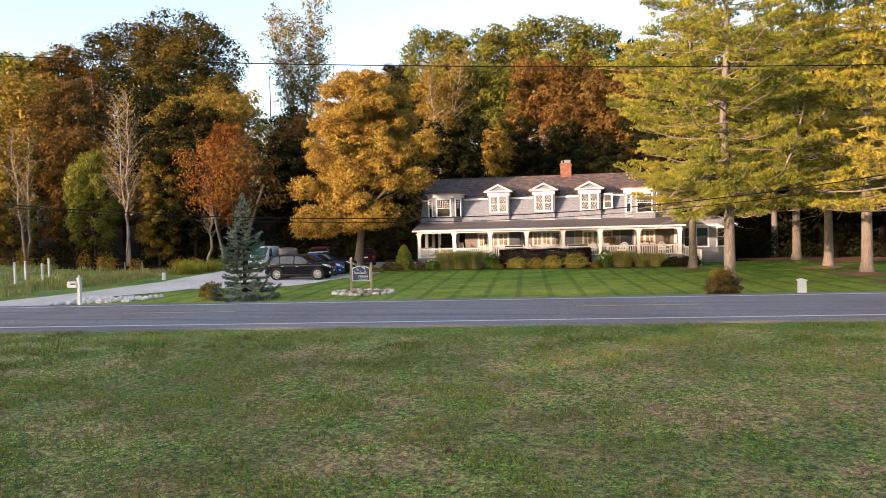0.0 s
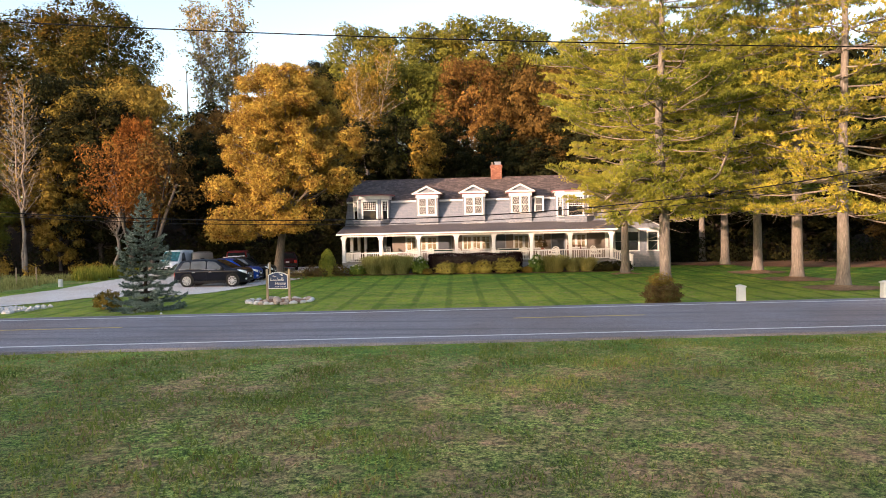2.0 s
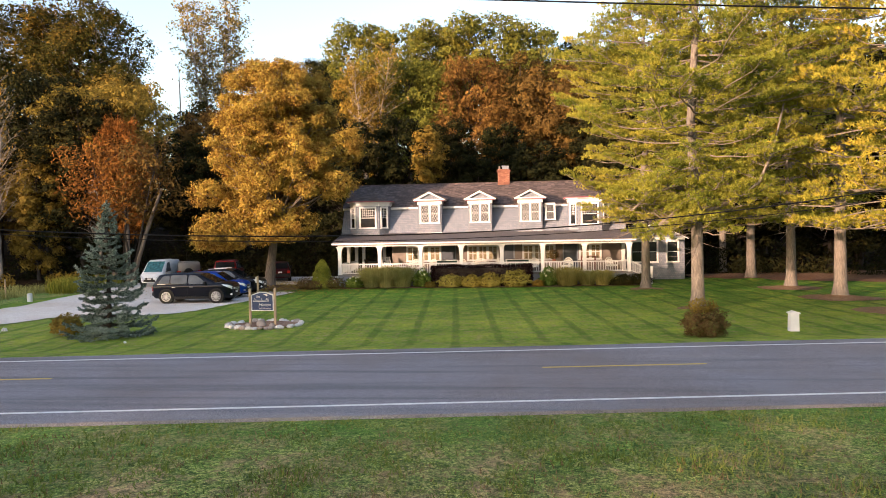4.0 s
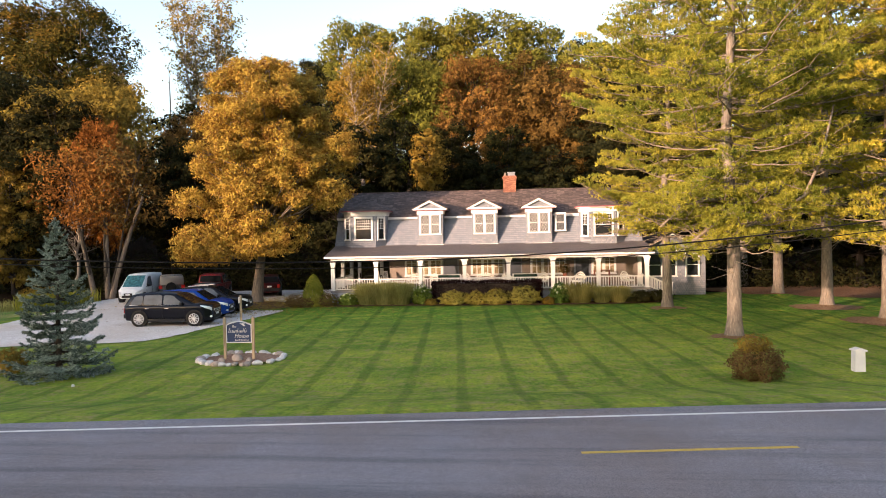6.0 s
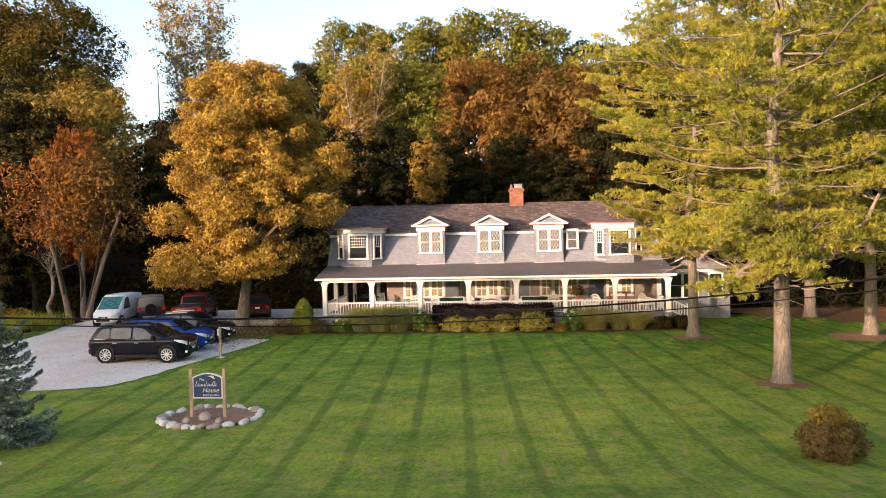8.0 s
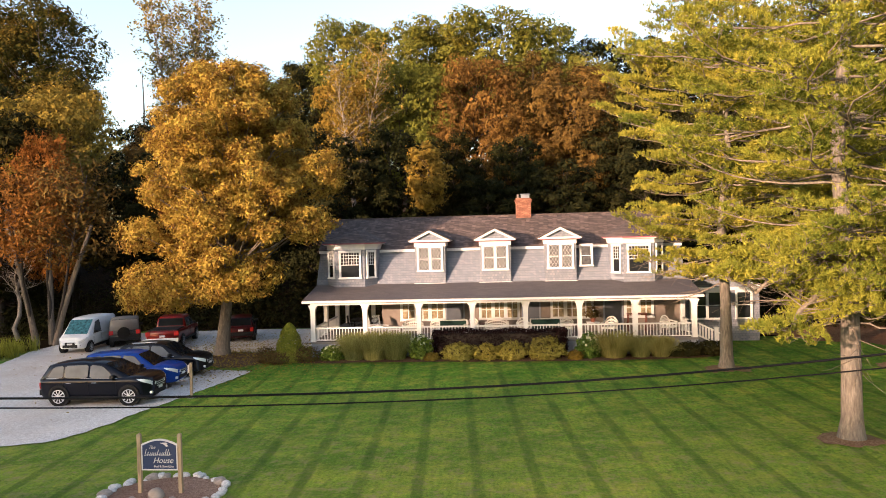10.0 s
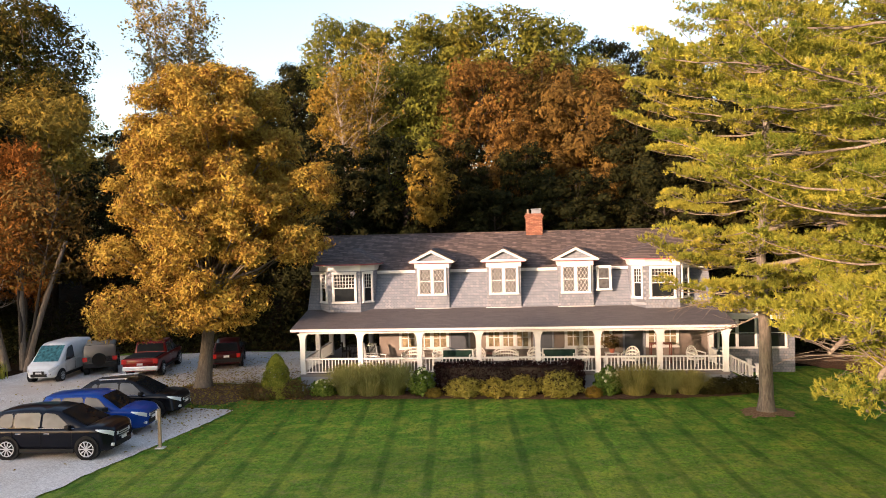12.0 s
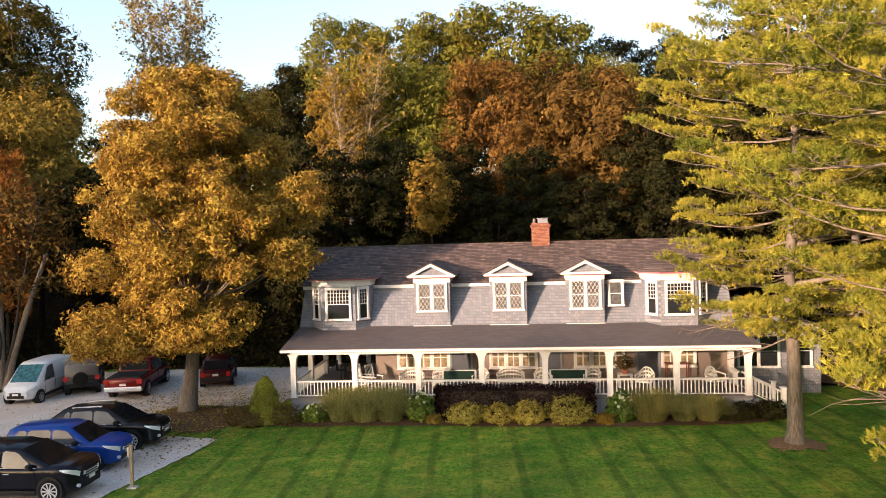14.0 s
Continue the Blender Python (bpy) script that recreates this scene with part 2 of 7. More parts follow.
M = {}
M["white"] = painted("white_paint", (0.60, 0.60, 0.60), 0.5, 0.06)
M["pink"] = painted("rose_paint", (0.36, 0.105, 0.14), 0.5, 0.1)
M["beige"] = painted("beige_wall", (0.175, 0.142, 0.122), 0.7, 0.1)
M["greyboard"] = painted("grey_board", (0.20, 0.22, 0.26), 0.7, 0.12)
M["floorboard"] = painted("porch_floor", (0.16, 0.15, 0.15), 0.6, 0.15)
M["doorgrey"] = painted("slate_door", (0.07, 0.08, 0.10), 0.5, 0.1)
M["wall_shingle"] = shingled("wall_shingles", [(0.155, 0.17, 0.205), (0.185, 0.20, 0.235), (0.23, 0.235, 0.265)], 0.16, 0.14, 0.008, 0.85, "XZ", 0.35)
M["roof_shingle"] = shingled("roof_shingles", [(0.07, 0.053, 0.05), (0.115, 0.086, 0.078), (0.19, 0.14, 0.122)], 0.28, 0.075, 0.011, 0.9, "XZ", 0.5)
M["porch_roof"] = shingled("porch_roofing", [(0.082, 0.073, 0.076), (0.098, 0.086, 0.088), (0.114, 0.10, 0.10)], 0.45, 0.15, 0.004, 0.6, "XY", 0.25)
M["brick"] = shingled("brickwork", [(0.20, 0.085, 0.06), (0.30, 0.13, 0.085), (0.38, 0.19, 0.12)], 0.21, 0.075, 0.01, 0.9, "XZ", 0.8)
M["glass"] = glass("window_glass")
# pale panes: curtain and a reflected gleam put into one colour
M["glass_pale"] = painted("curtained_glass", (0.085, 0.085, 0.088), 0.08, 0.55, 5, 0, 0.3)
# cream panes: curtain and the reflected lit lawn put into one colour
M["warm_pane"] = painted("curtained_porch_glass", (0.27, 0.215, 0.135), 0.12, 0.6, 5, 0, 0.3)
M["lawn"] = turf("lawn_grass", [(0.033, 0.122, 0.009), (0.096, 0.238, 0.018), (0.20, 0.355, 0.038)], (0.265, 0.278, 0.042), True)
M["field"] = turf("field_grass", [(0.066, 0.108, 0.026), (0.205, 0.265, 0.070), (0.39, 0.405, 0.15)], (0.37, 0.23, 0.145), False, 1.5)
# leaf litter, near black because the woods' shade is put into its colour
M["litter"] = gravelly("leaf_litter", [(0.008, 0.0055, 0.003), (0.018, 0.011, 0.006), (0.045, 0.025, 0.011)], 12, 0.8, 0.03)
M["gravel"] = gravelly("pale_gravel", [(0.44, 0.41, 0.38), (0.60, 0.57, 0.54), (0.72, 0.69, 0.65)], 24, 0.3)
M["asphalt"] = gravelly("asphalt", [(0.155, 0.151, 0.168), (0.21, 0.205, 0.228), (0.27, 0.264, 0.29)], 90, 0.35)
def worn_asphalt(m):
    """Wheel tracks, tar seams and pale dust along the road, on top of its grain."""
    n, l = m.node_tree.nodes, m.node_tree.links
    b = n["Principled BSDF"]
    col = b.inputs["Base Color"].links[0].from_socket
    mp = n.new("ShaderNodeMapping")
    mp.inputs["Rotation"].default_value = (0, 0, -math.atan(0.117))
    mp.inputs["Scale"].default_value = (0.06, 1.3, 1)
    l.new(n.new("ShaderNodeNewGeometry").outputs["Position"], mp.inputs["Vector"])
    st = noise_node(n, l, 1.6, 4, 0.65, mp.outputs[0])
    col = mix(n, l, ramp(n, l, st, [(0.35, (0.55, 0.55, 0.55)), (0.5, (0, 0, 0))]), col, (0.10, 0.10, 0.112))
    col = mix(n, l, ramp(n, l, st, [(0.55, (0, 0, 0)), (0.75, (0.5, 0.5, 0.5))]), col, (0.25, 0.235, 0.225))
    grit = noise_node(n, l, 45.0, 4, 0.8, n["Mapping"].inputs["Vector"].links[0].from_socket)
    col = mix(n, l, 1.0, col, ramp(n, l, grit, [(0.35, (0.6, 0.6, 0.62)), (0.65, (1.4, 1.38, 1.35))]), "MULTIPLY")
    l.new(col, b.inputs["Base Color"])
    b.inputs["Roughness"].default_value = 0.95
    b.inputs["Specular IOR Level"].default_value = 0.1


worn_asphalt(M["asphalt"])
M["line_white"] = painted("white_road_paint", (0.62, 0.62, 0.60), 0.7, 0.2, 6, 0, 0.6)
M["line_yellow"] = painted("yellow_road_paint", (0.50, 0.34, 0.07), 0.7, 0.2, 6, 0, 0.6)
M["needle_bed"] = gravelly("fallen_needles", [(0.13, 0.075, 0.042), (0.21, 0.13, 0.075), (0.30, 0.205, 0.125)], 25, 0.7)
M["mulch"] = gravelly("mulch", [(0.06, 0.034, 0.02), (0.125, 0.07, 0.04), (0.20, 0.12, 0.07)], 25, 1.0)
M["bark_pine"] = bark("pine_bark", (0.16, 0.135, 0.112), (0.29, 0.25, 0.212))
M["limb_pine"] = bark("pine_limb_bark", (0.21, 0.17, 0.135), (0.35, 0.295, 0.24))
M["bark_maple"] = bark("maple_bark", (0.15, 0.12, 0.095), (0.25, 0.21, 0.17))
M["bark_dark"] = bark("dark_bark", (0.035, 0.028, 0.022), (0.075, 0.06, 0.05))
M["bark_birch"] = bark("pale_bark", (0.25, 0.21, 0.175), (0.42, 0.36, 0.30))
M["gold"] = leafy("golden_leaves", [(0.06, (0.085, 0.038, 0.016)), (0.24, (0.180, 0.102, 0.026)), (0.5, (0.300, 0.208, 0.042)), (0.8, (0.365, 0.282, 0.058)), (0.97, (0.25, 0.245, 0.055))], 0.22, wave=0.9)
M["green"] = leafy("green_leaves", [(0.1, (0.038, 0.043, 0.009)), (0.5, (0.145, 0.142, 0.026)), (0.9, (0.28, 0.25, 0.046))], 0.18, own=0.3)
M["oak"] = leafy("oak_leaves", [(0.1, (0.015, 0.018, 0.005)), (0.5, (0.050, 0.045, 0.010)), (0.9, (0.16, 0.105, 0.02))], 0.15, own=0.5)
# dark green foliage with the woods' deep shade put into its colour
M["shadegreen"] = leafy("dark_leaves", [(0.1, (0.007, 0.009, 0.003)), (0.5, (0.018, 0.020, 0.007)), (0.9, (0.048, 0.040, 0.012))], 0.12, own=0.5)
M["olive"] = leafy("olive_leaves", [(0.1, (0.060, 0.045, 0.011)), (0.5, (0.20, 0.142, 0.028)), (0.9, (0.36, 0.245, 0.048))], 0.2, own=0.35)
M["rust"] = leafy("rust_leaves", [(0.1, (0.046, 0.024, 0.009)), (0.45, (0.150, 0.080, 0.022)), (0.8, (0.255, 0.142, 0.036)), (0.95, (0.215, 0.15, 0.034))], 0.25, own=0.35)
M["russet"] = leafy("russet_leaves", [(0.1, (0.055, 0.023, 0.008)), (0.45, (0.185, 0.078, 0.019)), (0.8, (0.30, 0.135, 0.03)), (0.95, (0.22, 0.14, 0.03))], 0.25, own=0.35)
M["brown"] = leafy("brown_leaves", [(0.1, (0.034, 0.023, 0.008)), (0.5, (0.105, 0.066, 0.019)), (0.9, (0.20, 0.125, 0.032))], 0.2, own=0.35)
M["lime"] = leafy("lime_leaves", [(0.1, (0.08, 0.095, 0.018)), (0.5, (0.18, 0.18, 0.03)), (0.9, (0.30, 0.26, 0.05))])
M["pine"] = leafy("pine_needles", [(0.08, (0.056, 0.085, 0.018)), (0.32, (0.172, 0.197, 0.032)), (0.56, (0.345, 0.320, 0.05)), (0.86, (0.59, 0.47, 0.078))], 0.32, own=0.3, wave=0.5)
M["spruce"] = leafy("blue_needles", [(0.15, (0.024, 0.040, 0.030)), (0.5, (0.15, 0.195, 0.16)), (0.85, (0.50, 0.57, 0.49))], 0.1)
M["purple"] = leafy("purple_leaves", [(0.1, (0.006, 0.003, 0.004)), (0.5, (0.016, 0.007, 0.008)), (0.9, (0.036, 0.014, 0.013))], 0.05, 0.8)
M["yellowbush"] = leafy("yellow_leaves", [(0.1, (0.13, 0.12, 0.025)), (0.5, (0.32, 0.29, 0.06)), (0.9, (0.52, 0.44, 0.12))])
M["thuja"] = leafy("arborvitae_sprays", [(0.1, (0.07, 0.09, 0.016)), (0.5, (0.21, 0.22, 0.032)), (0.9, (0.38, 0.35, 0.06))], 0.2, own=0.6)
M["redbush"] = leafy("red_brown_leaves", [(0.1, (0.045, 0.045, 0.016)), (0.4, (0.13, 0.075, 0.034)), (0.65, (0.16, 0.115, 0.04)), (0.9, (0.14, 0.18, 0.045))], wave=1.6)
M["reed"] = leafy("grass_blades", [(0.1, (0.125, 0.125, 0.04)), (0.5, (0.265, 0.275, 0.095)), (0.9, (0.46, 0.435, 0.175))], 0.3)

# ---------------------------------------------------------------- mesh tools
def mesh_object(name, verts, faces, material, parent=None, smooth=False):
    me = bpy.data.meshes.new(name)
    me.from_pydata(verts, [], faces)
    me.materials.append(material)
    if smooth:
        me.polygons.foreach_set("use_smooth", [True] * len(me.polygons))
    ob = new(name, me)
    ob.parent = parent
    return ob


def part(name, bm, material, parent=None, label="", smooth=False):
    me = bpy.data.meshes.new(name)
    bmesh.ops.recalc_face_normals(bm, faces=bm.faces)
    bm.to_mesh(me)
    bm.free()
    me.materials.append(material)
    if smooth:
        me.polygons.foreach_set("use_smooth", [True] * len(me.polygons))
    ob = new(name, me)
    ob.parent = parent
    if label:
        ob["label"] = label
    return ob


def again(ob, m, parent=None):
    """Another object on the same mesh."""
    o = new(ob.name.split(".")[0], ob.data)
    o.parent = parent if parent else ob.parent
    o.matrix_basis = m
    return o


def box(bm, x0, x1, y0, y1, z0, z1, bev=0.0):
    r = bmesh.ops.create_cube(bm, size=1.0, matrix=Matrix.Translation(((x0 + x1) / 2, (y0 + y1) / 2, (z0 + z1) / 2))
                              @ Matrix.Diagonal((abs(x1 - x0), abs(y1 - y0), abs(z1 - z0), 1)))
    if bev > 0:
        es = list({e for v in r["verts"] for e in v.link_edges})
        bmesh.ops.bevel(bm, geom=es, offset=bev, segments=2, affect="EDGES", profile=0.6)
    return r["verts"]


def prism(bm, pts, lo, hi, axis="x"):
    """A polygon pushed from lo to hi along an axis. pts: (a, b) in the other two axes, in order."""
    def at(a, b, c):
        return {"x": (c, a, b), "y": (a, c, b), "z": (a, b, c)}[axis]
    v0 = [bm.verts.new(at(a, b, lo)) for a, b in pts]
    v1 = [bm.verts.new(at(a, b, hi)) for a, b in pts]
    bm.faces.new(v0)
    bm.faces.new(v1[::-1])
    k = len(pts)
    for i in range(k):
        bm.faces.new((v0[i], v1[i], v1[(i + 1) % k], v0[(i + 1) % k]))
    return v0 + v1


def cyl(bm, p, q, r0, r1=None, n=10):
    p, q = Vector(p), Vector(q)
    d = q - p
    m = Matrix.Translation((p + q) / 2) @ d.to_track_quat("Z", "Y").to_matrix().to_4x4()
    return bmesh.ops.create_cone(bm, cap_ends=True, segments=n, radius1=r0, radius2=r0 if r1 is None else r1, depth=d.length, matrix=m)["verts"]


def lerp_table(t, rows):
    for (a, *va), (b, *vb) in zip(rows, rows[1:]):
        if a <= t <= b:
            k = (t - a) / (b - a) if b > a else 0
            return [p + (q - p) * k for p, q in zip(va, vb)]
    return list(rows[-1][1:]) if t > rows[-1][0] else list(rows[0][1:])


def bm_new():
    return bmesh.new()


def thing(name, x, y, z, label, category, group="", turn=0.0):
    e = new(name)
    e.matrix_basis = pose(x, y, z, 0, 0, turn)
    return tagged(e, label, category, group)


class Tubes:
    """Collects tapered tubes into one mesh."""
    def __init__(self):
        self.v, self.f = [], []

    def add(self, pts, radii, n=6):
        base = len(self.v)
        pts = [Vector(p) for p in pts]
        for i, p in enumerate(pts):
            d = (pts[min(i + 1, len(pts) - 1)] - pts[max(i - 1, 0)]).normalized()
            a = d.orthogonal().normalized() if abs(d.z) < 0.95 else Vector((1, 0, 0))
            a = (a - d * a.dot(d)).normalized()
            b = d.cross(a)
            for k in range(n):
                w = 2 * math.pi * k / n
                self.v.append(tuple(p + (a * math.cos(w) + b * math.sin(w)) * radii[i]))
        for i in range(len(pts) - 1):
            for k in range(n):
                self.f.append((base + i * n + k, base + i * n + (k + 1) % n, base + (i + 1) * n + (k + 1) % n, base + (i + 1) * n + k))
        self.f.append(tuple(base + (len(pts) - 1) * n + k for k in range(n)))

    def made(self, name, material, parent):
        return mesh_object(name, self.v, self.f, material, parent, True)


def unit(a):
    return a / np.maximum(np.linalg.norm(a, axis=1, keepdims=True), 1e-6)


def leaves(rng, pts, normals, size, long=1.5, spread=0.9):
    """Leaf blades, four corners each, folded a little along the middle."""
    k = len(pts)
    nn = unit(normals + rng.normal(0, spread, (k, 3)))
    t = unit(np.cross(nn, rng.normal(0, 1, (k, 3))))
    b = np.cross(nn, t)
    s = size * rng.uniform(0.6, 1.35, (k, 1))
    c0, c2 = pts - t * s * long / 2, pts + t * s * long / 2
    c1, c3 = pts + b * s / 2 + nn * s * 0.12, pts - b * s / 2 + nn * s * 0.12
    v = np.stack([c0, c1, c2, c3], 1).reshape(-1, 3)
    i = np.arange(k)[:, None] * 4
    return v, np.concatenate([np.concatenate([i, i + 1, i + 2], 1), np.concatenate([i, i + 2, i + 3], 1)])


def blades_mesh(name, v, f, material, parent):
    me = bpy.data.meshes.new(name)
    me.vertices.add(len(v))
    me.vertices.foreach_set("co", np.asarray(v, dtype=np.float32).ravel())
    k = f.shape[1]
    me.loops.add(f.size)
    me.loops.foreach_set("vertex_index", f.astype(np.int32).ravel())
    me.polygons.add(len(f))
    me.polygons.foreach_set("loop_start", np.arange(0, f.size, k, dtype=np.int32))
    me.update(calc_edges=True)
    me.materials.append(material)
    ob = new(name, me)
    ob.parent = parent
    return ob

# ---------------------------------------------------------------- ground
ROAD_TILT = math.atan(0.117)


def road_mid(x):
    return -35.85 + 0.117 * (x - 11.0)


def road_v(x, y):
    return (y - road_mid(x)) * math.cos(ROAD_TILT)


def sm(a, b, t):
    t = min(1.0, max(0.0, (t - a) / (b - a)))
    return t * t * (3 - 2 * t)


def gz(x, y):
    """Height of the ground: a road on a low bank, a level lawn, and a wooded hill behind the house."""
    v = road_v(x, y)
    z = 0.80 - 0.80 * sm(3.2, 10.5, v)
    z += 0.02 * math.sin(x * 0.31 + y * 0.2) * sm(-6, -12, v)
    side = 0.55 + 0.45 * sm(-45, -8, x)
    z += side * 17.0 * sm(14, 60, y) + 0.6 * sm(-22, -40, x) * sm(-20, 0, y)
    for cx, cy, r, h in ((21.3, -16.4, 1.7, 0.22), (21.05, -4.55, 1.5, 0.18), (30, 3, 1.8, 0.25), (30, -4.6, 1.7, 0.22),
                         (30.1, -11.2, 1.8, 0.25), (30, -17.4, 1.8, 0.22), (-5.6, 0.6, 1.9, 0.22)):
        d = math.hypot(x - cx, y - cy)
        if d < r:
            z += h * (1 - d / r) ** 1.5
    return z


def axis_steps(lo, mid_lo, mid_hi, hi, fine, k):
    a = list(np.arange(mid_lo, mid_hi + 1e-6, fine))
    lows = [mid_lo - (mid_lo - lo) * (i / k) ** 2 for i in range(k, 0, -1)]
    highs = [mid_hi + (hi - mid_hi) * (i / k) ** 2 for i in range(1, k + 1)]
    return lows + a + highs


def ground_sheet():
    xs = axis_steps(-900, -45, 55, 900, 0.5, 14)
    ys = axis_steps(-900, -64, 18, 900, 0.5, 16)
    v = [(x, y, gz(x, y) - 0.05 * (abs(road_v(x, y)) < 3.1)) for y in ys for x in xs]
    w = len(xs)
    f = [(j * w + i, j * w + i + 1, (j + 1) * w + i + 1, (j + 1) * w + i) for j in range(len(ys) - 1) for i in range(w - 1)]
    ob = mesh_object("ground", v, f, M["lawn"], None, True)
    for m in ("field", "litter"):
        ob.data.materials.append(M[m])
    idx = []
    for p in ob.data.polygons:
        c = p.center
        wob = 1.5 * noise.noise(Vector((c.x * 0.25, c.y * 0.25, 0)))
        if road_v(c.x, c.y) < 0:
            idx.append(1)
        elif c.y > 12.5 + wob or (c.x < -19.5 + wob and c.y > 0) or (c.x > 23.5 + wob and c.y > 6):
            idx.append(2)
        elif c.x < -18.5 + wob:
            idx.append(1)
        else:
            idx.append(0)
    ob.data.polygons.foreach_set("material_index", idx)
    return tagged(ob, "mown green lawn and rough grass with shade-darkened leaf litter under the woods", "ground", kind="structure")


ground_sheet()


def road_strip(name, v0, v1, u0, u1, z, material, step=4.0, thick=0.0):
    """A ribbon along the road between two offsets from its middle."""
    n = max(1, int((u1 - u0) / step))
    c, s = math.cos(ROAD_TILT), math.sin(ROAD_TILT)
    ox, oy = 11.0, -35.85
    verts, faces = [], []
    for i in range(n + 1):
        u = u0 + (u1 - u0) * i / n
        for v in (v0, v1):
            verts.append((ox + u * c - v * s, oy + u * s + v * c, z))
        if thick:
            for v in (v1, v0):
                verts.append((ox + u * c - v * s, oy + u * s + v * c, z - thick))
    k = 4 if thick else 2
    for i in range(n):
        a, b = i * k, (i + 1) * k
        faces.append((a, b, b + 1, a + 1))
        if thick:
            faces += [(a + 1, b + 1, b + 2, a + 2), (a + 3, b + 3, b, a)]
    return mesh_object(name, verts, faces, material)


tagged(road_strip("road", -3.6, 3.45, -600, 600, 0.86, M["asphalt"], 10, 0.2), "grey weathered asphalt two-lane country road", "road", kind="structure")
tagged(road_strip("road_marking", 2.72, 2.84, -600, 600, 0.864, M["line_white"], 10), "worn white edge line on the road", "road marking", "road lines", "structure")
tagged(road_strip("road_marking", -2.88, -2.76, -600, 600, 0.864, M["line_white"], 10), "worn white edge line on the road", "road marking", "road lines", "structure")
for i in range(-6, 7):
    u = 2.13 + i * 15.0
    tagged(road_strip("road_marking", 0.32, 0.44, u, u + 3.83, 0.864, M["line_yellow"], 4), "worn yellow dash in the middle of the road", "road marking", "centre dashes", "structure")


def inside(poly, x, y):
    r = False
    for (x0, y0), (x1, y1) in zip(poly, poly[1:] + poly[:1]):
        if (y0 > y) != (y1 > y) and x < (x1 - x0) * (y - y0) / (y1 - y0) + x0:
            r = not r
    return r


def draped(name, poly, lift, material, cell=0.25, ragged=0.25):
    """A sheet that lies on the ground within a polygon, with a frayed edge."""
    xs, ys = [p[0] for p in poly], [p[1] for p in poly]
    x0, y0 = min(xs), min(ys)
    nx, ny = int((max(xs) - x0) / cell) + 2, int((max(ys) - y0) / cell) + 2
    ids, v, f = {}, [], []

    def vid(i, j):
        if (i, j) not in ids:
            x, y = x0 + i * cell, y0 + j * cell
            ids[i, j] = len(v)
            v.append((x, y, gz(x, y) + lift))
        return ids[i, j]
    for j in range(ny):
        for i in range(nx):
            x, y = x0 + (i + 0.5) * cell, y0 + (j + 0.5) * cell
            w = (noise.noise_vector(Vector((x * 0.6, y * 0.6, 3.1))) + 0.7 * noise.noise_vector(Vector((x * 4.5, y * 4.5, 1.7)))) * ragged
            if inside(poly, x + w.x, y + w.y):
                f.append((vid(i, j), vid(i + 1, j), vid(i + 1, j + 1), vid(i, j + 1)))
    # the rim runs smoothly instead of along the cells
    count = collections.Counter(tuple(sorted((q[k], q[k - 1]))) for q in f for k in range(4))
    near = collections.defaultdict(list)
    for (a, b), c in count.items():
        if c == 1:
            near[a].append(b)
            near[b].append(a)
    for _ in range(3):
        moved = {a: [(v[a][k] + sum(v[b][k] for b in bs) / len(bs)) / 2 for k in (0, 1)] for a, bs in near.items()}
        for a, (x, y) in moved.items():
            v[a] = (x, y, gz(x, y) + lift)
    return mesh_object(name, v, f, material, None, True)


DRIVE = [(-2.1, -3.9), (-2.95, -8.6), (-3.3, -10.4), (-3.8, -12.6), (-4.3, -15.3), (-4.8, -16.4), (-6.5, -17.0), (-9.4, -17.6), (-10.6, -17.8), (-11.0, -19.8), (-12.3, -21.6), (-13.4, -23.5), (-13.6, -25.6),
         (-11.6, -29.5), (-9.4, -33.0), (-8.3, -35.0), (-19.5, -36.3), (-18.6, -31.0), (-17.8, -24.8), (-16.7, -20.0), (-16.6, -15.0), (-16.4, -11.5), (-17.5, -5.5),
         (-17.8, -1.5), (-19.2, 4.0), (-18.5, 11.0), (-8, 12.5), (-1.2, 12.5), (-1.0, 6.0), (-1.6, 2.4), (-4.0, 1.9), (-6.6, 2.2), (-7.4, 0.4), (-6.6, -1.6), (-4.8, -3.3)]
tagged(draped("driveway", DRIVE, 0.035, M["gravel"], 0.15, 0.11), "pale grey gravel driveway and parking area", "driveway", kind="structure")
BED = [(-2.9, -0.6), (-2.4, -1.7), (0.0, -1.9), (5.0, -1.85), (10.3, -1.95), (14.5, -2.0), (18.5, -1.75), (20.9, -1.2), (22.2, -0.6), (22.0, 0.4), (-0.6, 0.4), (-2.0, 0.6)]
tagged(draped("planting_bed", BED, 0.045, M["mulch"], 0.2, 0.15), "strip of brown mulch along the porch", "planting bed", kind="structure")
for cx, cy, r in ((21.3, -16.4, 0.85), (21.05, -4.55, 0.95), (30, -4.6, 1.7), (30.1, -11.2, 1.8), (30, -17.4, 1.7)):
    ring = [(cx + r * math.cos(a) * 1.15, cy + r * math.sin(a)) for a in np.linspace(0, 2 * math.pi, 14)[:-1]]
    tagged(draped("mulch_ring", ring, 0.03, M["needle_bed"], 0.07, 0.4), "ring of fallen brown needles round a pine trunk", "mulch", "mulch rings", "structure")

M["red_litter"] = gravelly("red_needle_litter", [(0.11, 0.052, 0.026), (0.20, 0.10, 0.05), (0.29, 0.165, 0.085)], 18, 0.8)
LITTER = [(26.5, 6.5), (29.0, 3.0), (34.0, 1.0), (40, -1.5), (48, -4.5), (60, -7), (60, 10), (44, 12), (33, 11), (26.8, 9.5)]
tagged(draped("needle_litter", LITTER, 0.03, M["red_litter"], 0.3, 0.9), "red-brown needle litter under the pines", "litter", kind="structure")

